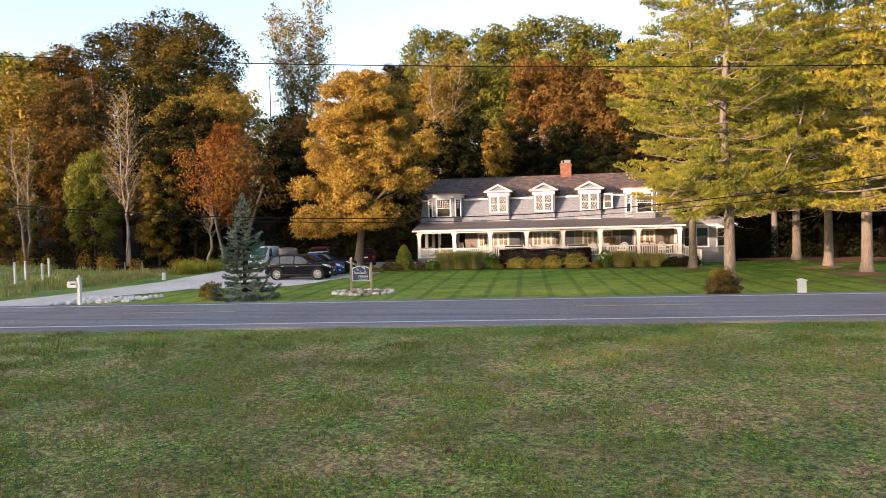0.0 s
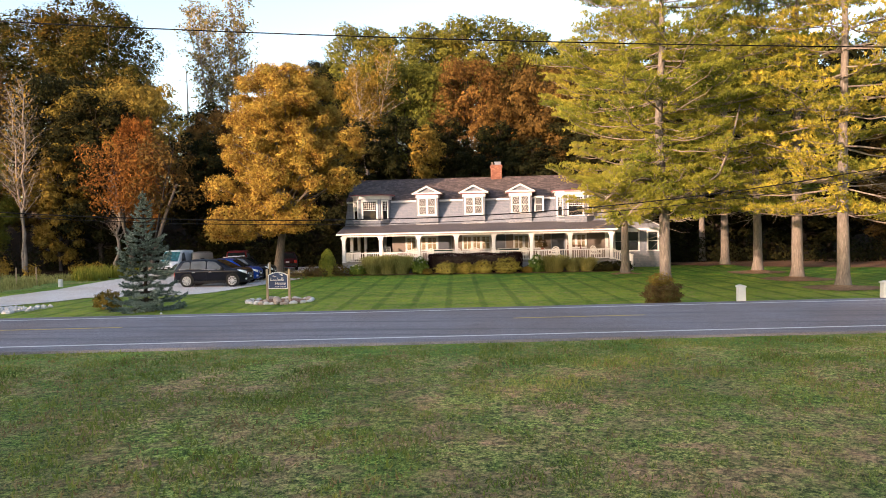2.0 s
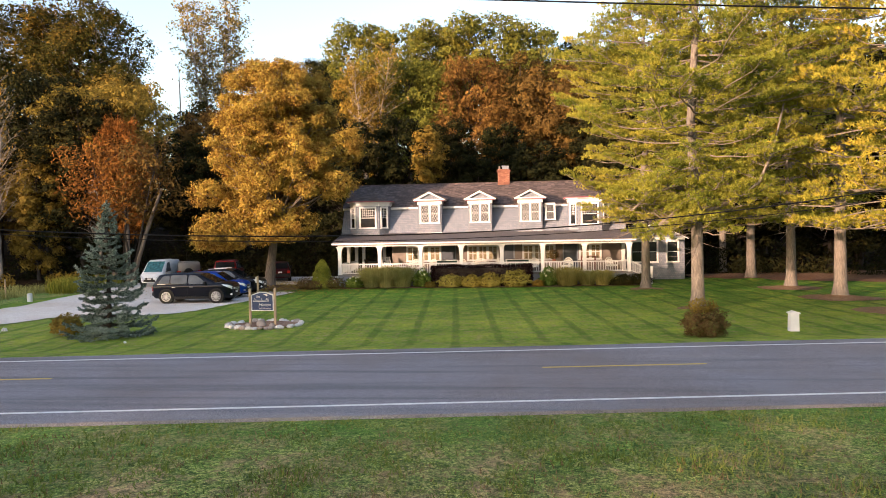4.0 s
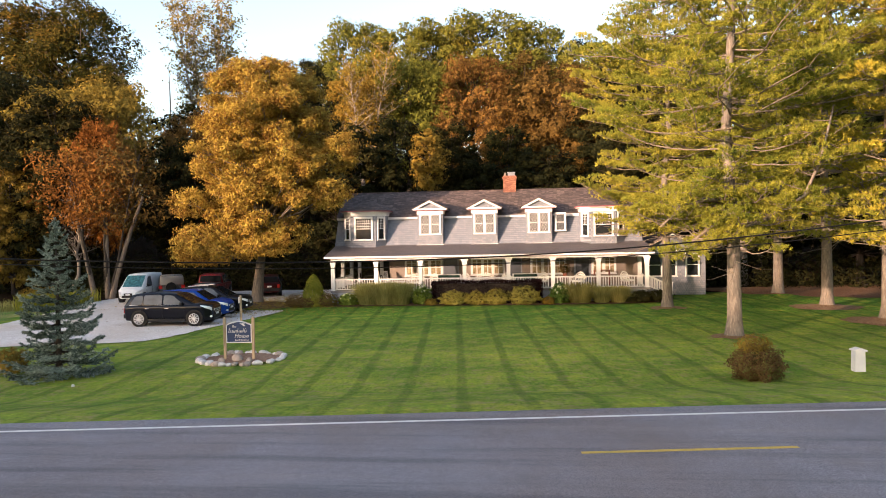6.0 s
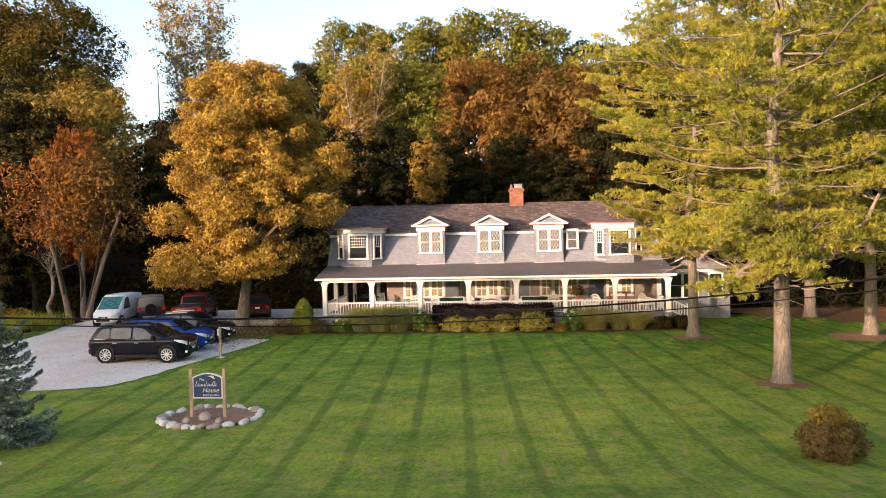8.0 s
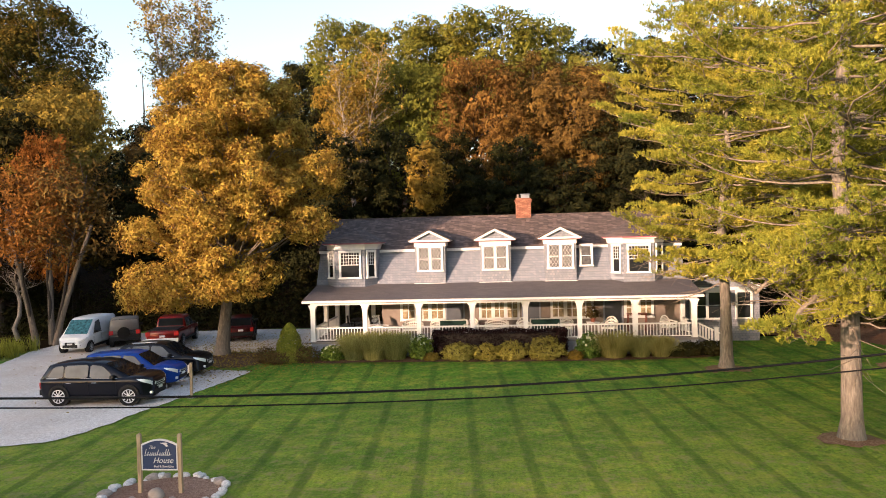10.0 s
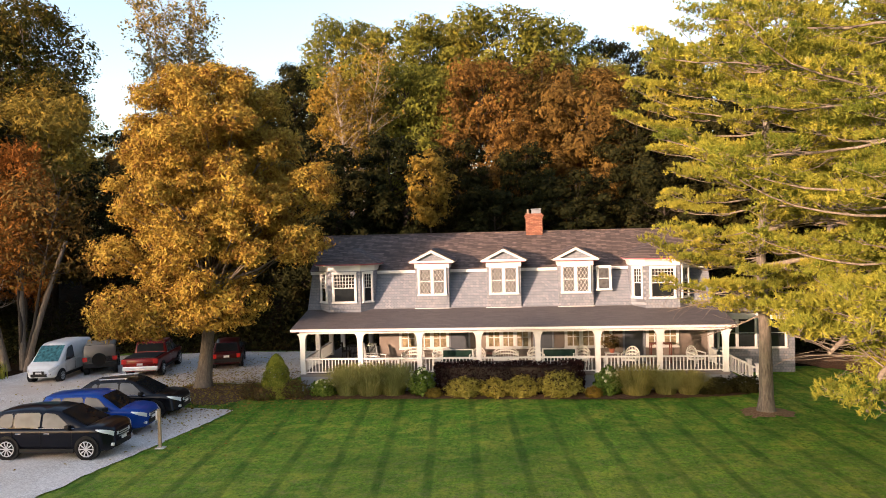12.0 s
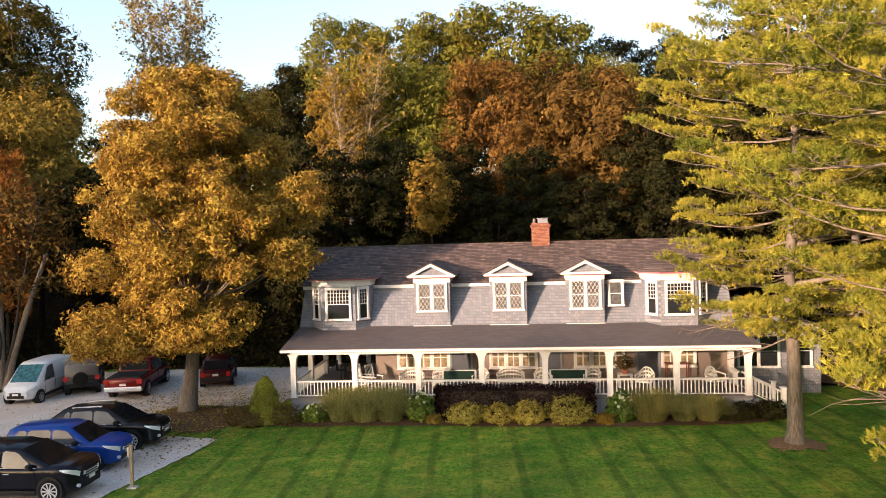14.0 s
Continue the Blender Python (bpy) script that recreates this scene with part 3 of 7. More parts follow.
SOIL = [(-6.9, 1.7), (-6.8, -0.9), (-5.6, -2.3), (-3.9, -2.9), (-2.5, -2.2), (-2.0, -0.6), (-2.4, 1.0), (-3.9, 1.6)]
tagged(draped("bare_soil", SOIL, 0.04, M["mulch"], 0.12, 0.5), "brown leaf-strewn soil round the maple's trunk", "soil", kind="structure")

# ---------------------------------------------------------------- house
FLOOR, BEAM0, BEAM1 = 0.91, 2.94, 3.13
X0, X1 = -0.5, 21.0
POSTS = [0.0, 2.95, 5.95, 8.9, 11.8, 14.7, 17.65, 20.75]
house = thing("house", 10, 5, 0, "two-storey grey shingled gambrel house with a long white front porch", "house")
HM = Matrix.Translation((-10, -5, 0))


def hpart(name, bm, material, parent=None, label="", smooth=False):
    """A part of the house, built in the plan's own coordinates."""
    if parent is None:
        bm.transform(HM)
        return part(name, bm, material, house, label, smooth)
    return part(name, bm, material, parent, label, smooth)


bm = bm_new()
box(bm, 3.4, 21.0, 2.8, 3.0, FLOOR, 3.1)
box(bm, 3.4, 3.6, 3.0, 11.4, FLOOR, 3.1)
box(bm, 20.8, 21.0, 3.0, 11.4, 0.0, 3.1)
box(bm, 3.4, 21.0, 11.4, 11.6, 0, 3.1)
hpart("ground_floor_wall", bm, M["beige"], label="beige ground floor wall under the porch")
bm = bm_new()
box(bm, 3.45, 20.95, 2.85, 11.5, -0.2, FLOOR - 0.1)
hpart("foundation", bm, M["greyboard"])
bm = bm_new()
box(bm, -0.15, 20.95, -0.15, 2.8, FLOOR - 0.12, FLOOR, 0.01)
box(bm, -0.15, 3.4, 2.8, 9.0, FLOOR - 0.12, FLOOR, 0.01)
hpart("porch_floor", bm, M["floorboard"])
bm = bm_new()
box(bm, -0.3, 21.0, 0.0, 2.8, BEAM1 - 0.04, BEAM1)
box(bm, -0.3, 3.5, 2.8, 11.4, BEAM1 - 0.04, BEAM1)
hpart("porch_ceiling", bm, M["white"])
# skirt of upright boards below the porch floor
sk = bm_new()
box(sk, -0.07, 0.07, -0.02, 0.0, 0, FLOOR - 0.14, 0.004)
sk.transform(HM)
board = part("skirt_board", sk, M["greyboard"], house)
board.matrix_basis = Matrix.Translation((-0.05, -0.06, 0))
for i in range(1, 140):
    again(board, Matrix.Translation((-0.05 + i * 0.15, -0.06 + 0.004 * (i % 2), 0)))
bm = bm_new()
box(bm, -0.1, 20.9, -0.1, -0.04, FLOOR - 0.16, FLOOR - 0.02)
box(bm, -0.1, 20.9, 0.02, 0.05, 0.0, FLOOR - 0.15)
hpart("skirt_backing", bm, M["greyboard"])

# gambrel shell
PROF = [(2.8, 3.82), (4.05, 5.85), (7.2, 7.78), (10.35, 5.85), (11.6, 3.82)]
bm = bm_new()
prism(bm, [(2.8, 3.12), (2.8, 3.8), (4.05, 5.8), (7.2, 7.7), (10.35, 5.8), (11.6, 3.8), (11.6, 3.12)], X0, X0 + 0.2)
prism(bm, [(2.8, 3.12), (2.8, 3.8), (4.05, 5.8), (7.2, 7.7), (10.35, 5.8), (11.6, 3.8), (11.6, 3.12)], X1 - 0.2, X1)
hpart("gable_wall", bm, M["wall_shingle"], label="grey shingled gambrel end wall")


def slope(p, q, x0, x1, t):
    """A slab that follows the roof's profile from p to q."""
    d = (Vector((q[0] - p[0], q[1] - p[1]))).normalized()
    nn = Vector((-d.y, d.x))
    if nn.y < 0:
        nn = -nn
    bm = bm_new()
    prism(bm, [p, q, (q[0] + nn.x * t, q[1] + nn.y * t), (p[0] + nn.x * t, p[1] + nn.y * t)], x0, x1)
    return bm


hpart("lower_roof_slope", slope((2.75, 3.74), (4.05, 5.85), X0, X1, 0.05), M["wall_shingle"], label="steep grey shingled upper storey wall")
hpart("lower_roof_slope", slope((11.65, 3.74), (10.35, 5.85), X0, X1, 0.05), M["wall_shingle"], label="steep grey shingled upper storey wall")
hpart("upper_roof_slope", slope((3.85, 5.83), (7.2, 7.76), X0 - 0.12, X1 + 0.12, 0.07), M["roof_shingle"], label="brown-grey asphalt shingle roof")
hpart("upper_roof_slope", slope((10.55, 5.83), (7.2, 7.76), X0 - 0.12, X1 + 0.12, 0.07), M["roof_shingle"], label="brown-grey asphalt shingle roof")
bm = bm_new()
cyl(bm, (X0 - 0.13, 7.2, 7.82), (X1 + 0.13, 7.2, 7.82), 0.07, n=8)
hpart("ridge_cap", bm, M["roof_shingle"])
bm = bm_new()
box(bm, X0 - 0.05, X1 + 0.05, 3.74, 3.84, 5.72, 5.88, 0.01)
hpart("eave_trim", bm, M["white"], label="white trim under the upper roof")
# porch roof, its fascia, gutter and beam
bm = slope((-0.45, 3.2), (2.95, 3.86), X0 + 0.02, X1 + 0.15, 0.05)
hpart("porch_roof", bm, M["porch_roof"], label="low brown-grey porch roof")
bm = bm_new()
box(bm, X0, X1 + 0.17, -0.5, -0.42, 3.10, 3.22, 0.012)
hpart("gutter", bm, M["white"], label="white gutter along the porch eave")
bm = bm_new()
box(bm, X0, X1 + 0.16, -0.42, -0.38, 3.08, 3.18)
hpart("fascia", bm, M["pink"])
bm = bm_new()
prism(bm, [(-0.42, 3.12), (2.8, 3.12), (2.8, 3.8), (-0.42, 3.19)], X0 + 0.04, X0 + 0.1)
hpart("porch_roof_end", bm, M["white"])
bm = bm_new()
box(bm, -0.14, 20.9, -0.12, 0.12, BEAM0, BEAM1, 0.01)
hpart("porch_beam", bm, M["white"])
bm = bm_new()
box(bm, -0.14, 0.1, 0.13, 11.3, BEAM0, BEAM1, 0.01)
hpart("porch_beam", bm, M["white"])
bm = bm_new()
box(bm, 20.66, 20.9, 0.13, 2.8, BEAM0, BEAM1, 0.01)
hpart("porch_beam", bm, M["white"])


def post_mesh():
    """A square post whose top flares into curved brackets."""
    bm = bm_new()
    pts, h = [], BEAM0 - FLOOR
    for z, w in ((0, 0.15), (0.04, 0.15), (0.06, 0.125), (h - 0.75, 0.125), (h - 0.45, 0.13), (h - 0.28, 0.145), (h - 0.14, 0.18), (h - 0.05, 0.23), (h, 0.27)):
        pts.append((w, z))
    prism(bm, [(-w, z) for w, z in pts] + [(w, z) for w, z in reversed(pts)], -0.12, 0.12, "y")
    return bm


p0 = part("porch_post", post_mesh(), M["white"], house)
spots = [(x, 0.0, 0) for x in POSTS] + [(0.0, y, 90) for y in (2.9, 5.8, 8.7)] + [(1.75, 8.85, 0), (3.3, 8.85, 0), (20.75, 2.62, 90)]
for i, (x, y, r) in enumerate(spots):
    m = HM @ pose(x, y, FLOOR, 0, 0, r)
    if i == 0:
        p0.matrix_basis = m
    else:
        again(p0, m)

# railings: top and bottom rail, balusters as pieces
bal = bm_new()
box(bal, -0.022, 0.022, -0.022, 0.022, 0.1, 0.72)
bal_me = None


def railing(x, y, length, turn, drop=0.0, z=FLOOR):
    """Rail between two posts along its own x; drop lowers its far end."""
    global bal_me
    bm = bm_new()
    prism(bm, [(0, 0.06), (length, 0.06 - drop), (length, 0.11 - drop), (0, 0.11)], -0.035, 0.035, "y")
    r = part("railing", bm, M["white"], house)
    bm = bm_new()
    sec = [(-0.05, 0.71), (0.05, 0.71), (0.05, 0.755), (0.065, 0.765), (0.065, 0.79), (-0.065, 0.79), (-0.065, 0.765), (-0.05, 0.755)]
    for v in prism(bm, sec, 0, length, "x"):
        v.co.z -= drop * v.co.x / length
    part("top_rail", bm, M["white"], r)
    r.matrix_basis = HM @ pose(x, y, z, 0, 0, turn)
    n = max(2, int(round(length / 0.165)))
    for i in range(1, n):
        if bal_me is None:
            o = part("baluster", bal, M["white"], r)
            bal_me = o
        else:
            o = again(bal_me, Matrix(), r)
        o.matrix_basis = Matrix.Translation((length * i / n, 0, -drop * i / n))


for a, b in zip(POSTS, POSTS[1:]):
    railing(a + 0.125, 0, b - a - 0.25, 0)
for y in (0.125, 3.025, 5.925):
    if y < 5:
        railing(0, y, 2.65, 90)
railing(20.75, 1.45, 1.05, 90)
# stairs at the porch's end, with sloping rails and newel posts
bm = bm_new()
for i in range(4):
    box(bm, 20.95 + 0.28 * i, 20.95 + 0.28 * (i + 1), 0.15, 1.4, 0, FLOOR - 0.18 * (i + 1), 0.01)
hpart("steps", bm, M["greyboard"])
for y in (0.1, 1.45):
    railing(20.9, y, 1.28, 0, 0.62)
    bm = bm_new()
    box(bm, 22.18, 22.38, y - 0.1, y + 0.1, 0, 1.18, 0.012)
    box(bm, 22.15, 22.41, y - 0.13, y + 0.13, 1.18, 1.24, 0.01)
    hpart("newel_post", bm, M["white"])
# stair on the other side of the wrap-around porch
bm = bm_new()
for i in range(5):
    box(bm, -0.2 - 0.28 * (i + 1), -0.2 - 0.28 * i, 6.3, 8.2, 0, FLOOR - 0.16 * (i + 1) + 0.02, 0.01)
hpart("steps", bm, M["greyboard"])


def window(x, y, z, w, h, kind="plain", turn=0.0, tilt=0.0, mullions=1):
    """A framed window: casing, sill, sashes with bars, and panes toned for curtain and reflection. Its origin is its
    sill's middle.
    """
    bm = bm_new()
    c = 0.09
    box(bm, -w / 2 - c, -w / 2, -0.05, 0.05, 0, h, 0.006)
    box(bm, w / 2, w / 2 + c, -0.05, 0.05, 0, h, 0.006)
    box(bm, -w / 2 - c, w / 2 + c, -0.055, 0.05, h, h + c * 1.2, 0.006)
    box(bm, -w / 2 - c - 0.03, w / 2 + c + 0.03, -0.09, 0.05, -0.07, 0, 0.008)
    k = mullions + 1
    for i in range(1, k):
        xx = -w / 2 + w * i / k
        box(bm, xx - 0.045, xx + 0.045, -0.045, 0.04, 0, h)
    f = part("window", bm, M["white"], house)
    f.matrix_basis = HM @ pose(x, y, z, tilt, 0, turn)
    pane_mat = {"diamond": M["glass_pale"], "pale": M["glass_pale"], "casement": M["warm_pane"]}.get(kind, M["glass"])
    for i in range(k):
        a, b = -w / 2 + w * i / k + (0.045 if i else 0), -w / 2 + w * (i + 1) / k - (0.045 if i < k - 1 else 0)
        bm = bm_new()
        s = 0.06 if kind == "casement" else 0.035
        for x0, x1, z0, z1 in ((a, a + s, 0, h), (b - s, b, 0, h), (a + s, b - s, 0, s), (a + s, b - s, h - s, h), (a + s, b - s, h / 2 - 0.02, h / 2 + 0.02)):
            box(bm, x0, x1, -0.02, 0.03, z0, z1)
        if kind == "diamond":
            for z0, z1 in ((s, h / 2 - 0.02), (h / 2 + 0.02, h - s)):
                lattice(bm, a + s, b - s, z0, z1)
        elif kind == "cottage":
            n = max(2, int((b - a) / 0.16))
            for j in range(1, n):
                xx = a + s + (b - a - 2 * s) * j / n
                box(bm, xx - 0.011, xx + 0.011, -0.015, 0.02, h / 2 + 0.02, h - s)
            for zz in (h * 0.62, h * 0.75, h * 0.87):
                box(bm, a + s, b - s, -0.014, 0.02, zz - 0.011, zz + 0.011)
        elif kind == "casement":
            box(bm, (a + b) / 2 - 0.03, (a + b) / 2 + 0.03, -0.02, 0.03, s, h - s)
            box(bm, a + s, b - s, -0.018, 0.02, h * 0.78, h * 0.80)
        part("sash", bm, M["white"], f)
        bm = bm_new()
        box(bm, a + s, b - s, 0.004, 0.012, s, h - s)
        part("pane", bm, pane_mat, f)
    return f


def lattice(bm, x0, x1, z0, z1, nx=3, nz=2, t=0.008):
    """Diamond bars within a rectangle."""
    w, h = (x1 - x0) / nx, (z1 - z0) / nz
    for i in range(nx):
        for j in range(nz):
            cx, cz = x0 + (i + 0.5) * w, z0 + (j + 0.5) * h
            for sx in (-1, 1):
                for sz in (-1, 1):
                    p, q = Vector((cx + sx * w / 2, 0, cz)), Vector((cx, 0, cz + sz * h / 2))
                    d = (q - p).normalized()
                    nn = Vector((-d.z, 0, d.x)) * t
                    vs = [bm.verts.new(v + Vector((0, yy, 0))) for yy in (-0.012, ) for v in (p + nn, q + nn, q - nn, p - nn)]
                    bm.faces.new(vs)


# dormers
def dormer(x):
    y = 2.72
    bm = bm_new()
    box(bm, x - 0.9, x + 0.9, y, 5.2, 3.86, 6.12)
    d = hpart("dormer", bm, M["wall_shingle"], label="gabled dormer with grey shingled walls")
    bm = bm_new()
    box(bm, x - 0.96, x + 0.96, y - 0.05, y + 0.02, 3.80, 3.88)
    hpart("dormer_sill", bm, M["white"])
    bm = bm_new()
    box(bm, x - 0.93, x + 0.93, y - 0.04, 5.2, 6.02, 6.27, 0.01)
    hpart("dormer_frieze", bm, M["white"])
    bm = bm_new()
    box(bm, x - 1.2, x + 1.2, y - 0.3, 4.6, 6.305, 6.36, 0.01)
    hpart("dormer_cornice", bm, M["white"])
    bm = bm_new()
    box(bm, x - 1.12, x + 1.12, y - 0.22, 4.6, 6.272, 6.302, 0.005)
    hpart("dormer_moulding", bm, M["pink"], label="thin rose-painted moulding")
    bm = bm_new()
    for s in (-1, 1):
        prism(bm, [(x + s * 1.22, 6.36), (x, 6.98), (x, 6.84), (x + s * 0.98, 6.36)], y - 0.3, y - 0.14, "y")
    prism(bm, [(x - 1.2, 6.362), (x + 1.2, 6.362), (x + 1.12, 6.42), (x - 1.12, 6.42)], y - 0.28, y - 0.14, "y")
    hpart("pediment_trim", bm, M["white"])
    bm = bm_new()
    prism(bm, [(x - 1.0, 6.37), (x + 1.0, 6.37), (x, 6.88)], y - 0.1, y - 0.02, "y")
    hpart("pediment", bm, M["wall_shingle"])
    bm = bm_new()
    for s in (-1, 1):
        prism(bm, [(x + s * 1.24, 6.37), (x, 7.0), (x, 7.05), (x + s * 1.3, 6.385)], y - 0.32, 6.0, "y")
    hpart("dormer_roof", bm, M["roof_shingle"])
    window(x, y - 0.03, 4.62, 1.36, 1.36, "diamond")


for x in (6.36, 10.18, 13.95):
    dormer(x)


# bays
def bay(x):
    """A three-sided bay under a low hipped cap."""
    w0, w1, yf, yb = 1.5, 0.86, 2.2, 2.85
    base = [(x - w0, 4.0), (x - w0, yb), (x - w1, yf), (x + w1, yf), (x + w0, yb), (x + w0, 4.0)]

    def grown(g):
        return [(x - w0 - g, 4.3), (x - w0 - g, yb - g * 0.4), (x - w1 - g * 0.4, yf - g), (x + w1 + g * 0.4, yf - g), (x + w0 + g, yb - g * 0.4), (x + w0 + g, 4.3)]
    bm = bm_new()
    prism(bm, base, 3.7, 6.05, "z")
    hpart("bay", bm, M["wall_shingle"], label="three-sided grey shingled bay")
    bm = bm_new()
    prism(bm, grown(0.03), 5.96, 6.22, "z")
    hpart("bay_frieze", bm, M["white"])
    bm = bm_new()
    prism(bm, grown(0.2), 6.222, 6.278, "z")
    hpart("bay_cornice", bm, M["white"])
    bm = bm_new()
    prism(bm, grown(0.28), 6.28, 6.34, "z")
    hpart("bay_moulding", bm, M["pink"], label="rose-painted cornice moulding")
    bm = bm_new()
    lo = [bm.verts.new((a, b, 6.345)) for a, b in grown(0.33)]
    hi = [bm.verts.new((a, b, 7.12)) for a, b in ((x - 0.16, 6.2), (x - 0.16, 4.0), (x - 0.1, 3.9), (x + 0.1, 3.9), (x + 0.16, 4.0), (x + 0.16, 6.2))]
    bm.faces.new(lo[::-1])
    bm.faces.new(hi)
    for i in range(6):
        bm.faces.new((lo[i], lo[(i + 1) % 6], hi[(i + 1) % 6], hi[i]))
    hpart("bay_roof", bm, M["roof_shingle"])
    bm = bm_new()
    prism(bm, grown(0.05), 3.66, 3.75, "z")
    hpart("bay_sill", bm, M["white"])
    window(x, yf - 0.03, 4.32, 1.15, 1.5, "cottage", mullions=0)
    ang = math.degrees(math.atan2(yb - yf, w0 - w1))
    for s in (-1, 1):
        window(x + s * (w0 + w1) / 2 + s * 0.02, (yf + yb) / 2 - 0.02, 4.32, 0.48, 1.5, "cottage", s * ang, mullions=0)


bay(1.7)
bay(18.3)
window(15.45, 2.98, 4.72, 0.6, 1.15, "pale", 0, -8, 0)

# windows and doors below the porch roof
for x, w, k in ((5.85, 2.5, 2), (10.35, 2.2, 2), (14.55, 2.3, 2), (18.35, 1.5, 1)):
    window(x, 2.75, 1.72, w, 1.08, "casement", mullions=k)
for x, w, mat in ((7.75, 0.95, "doorgrey"), (12.2, 0.9, "doorgrey"), (16.9, 0.95, "doorgrey")):
    bm = bm_new()
    box(bm, x - w / 2, x + w / 2, 2.74, 2.8, FLOOR + 0.02, FLOOR + 2.05, 0.01)
    d = hpart("door", bm, M[mat], label="slate-grey panelled door")
    bm = bm_new()
    for s in (-1, 1):
        box(bm, x + s * (w / 2 + 0.005), x + s * (w / 2 + 0.1), 2.72, 2.8, FLOOR + 0.01, FLOOR + 2.05)
    box(bm, x - w / 2 - 0.1, x + w / 2 + 0.1, 2.72, 2.8, FLOOR + 2.055, FLOOR + 2.16)
    hpart("door_frame", bm, M["greyboard"])

# chimney
bm = bm_new()
box(bm, 11.5, 12.46, 6.85, 7.6, 6.9, 8.62)
box(bm, 11.46, 12.5, 6.81, 7.64, 8.62, 8.72)
box(bm, 11.42, 12.54, 6.77, 7.68, 8.72, 8.80)
box(bm, 11.5, 12.46, 6.85, 7.6, 8.80, 8.90)
hpart("chimney", bm, M["brick"], label="red brick chimney")
bm = bm_new()
box(bm, 11.85, 12.38, 7.0, 7.5, 8.9, 9.12, 0.01)
box(bm, 11.8, 12.42, 6.95, 7.55, 9.14, 9.18, 0.01)
for a in (11.84, 12.34):
    for b in (6.99, 7.47):
        box(bm, a, a + 0.04, b, b + 0.04, 9.12, 9.14)
hpart("chimney_cap", bm, M["greyboard"])
bm = bm_new()
cyl(bm, (11.65, 7.1, 8.9), (11.65, 7.1, 9.15), 0.09, 0.07, 10)
hpart("flue_pot", bm, M["beige"])

# low wing beside the porch's end
bm = bm_new()
box(bm, 21.0, 25.6, 4.4, 10.0, 0, 3.25)
prism(bm, [(21.0, 3.25), (25.6, 3.25), (23.3, 4.35)], 4.4, 10.0, "y")
hpart("wing_wall", bm, M["wall_shingle"], label="grey shingled low side wing")
bm = bm_new()
for s in (-1, 1):
    prism(bm, [(23.3 + s * 2.55, 3.1), (23.3, 4.36), (23.3, 4.46), (23.3 + s * 2.6, 3.18)], 4.05, 10.2, "y")
hpart("wing_roof", bm, M["roof_shingle"])
bm = bm_new()
for s in (-1, 1):
    prism(bm, [(23.3 + s * 2.5, 3.06), (23.3, 4.26), (23.3, 4.36), (23.3 + s * 2.55, 3.1)], 4.03, 4.12, "y")
box(bm, 21.0, 25.6, 4.32, 4.4, 3.0, 3.2)
hpart("wing_trim", bm, M["white"])
window(22.6, 4.36, 1.35, 1.9, 1.55, "plain", mullions=1)
window(24.7, 4.36, 1.35, 0.8, 1.55, "plain", mullions=0)

# ---------------------------------------------------------------- trees
def wander(rng, p, d, length, n, bend=0.18, lift=0.0):
    pts, d = [Vector(p)], Vector(d).normalized()
    for i in range(n):
        d = (d + Vector(rng.normal(0, bend, 3)) + Vector((0, 0, lift))).normalized()
        pts.append(pts[-1] + d * (length / n))
    return pts


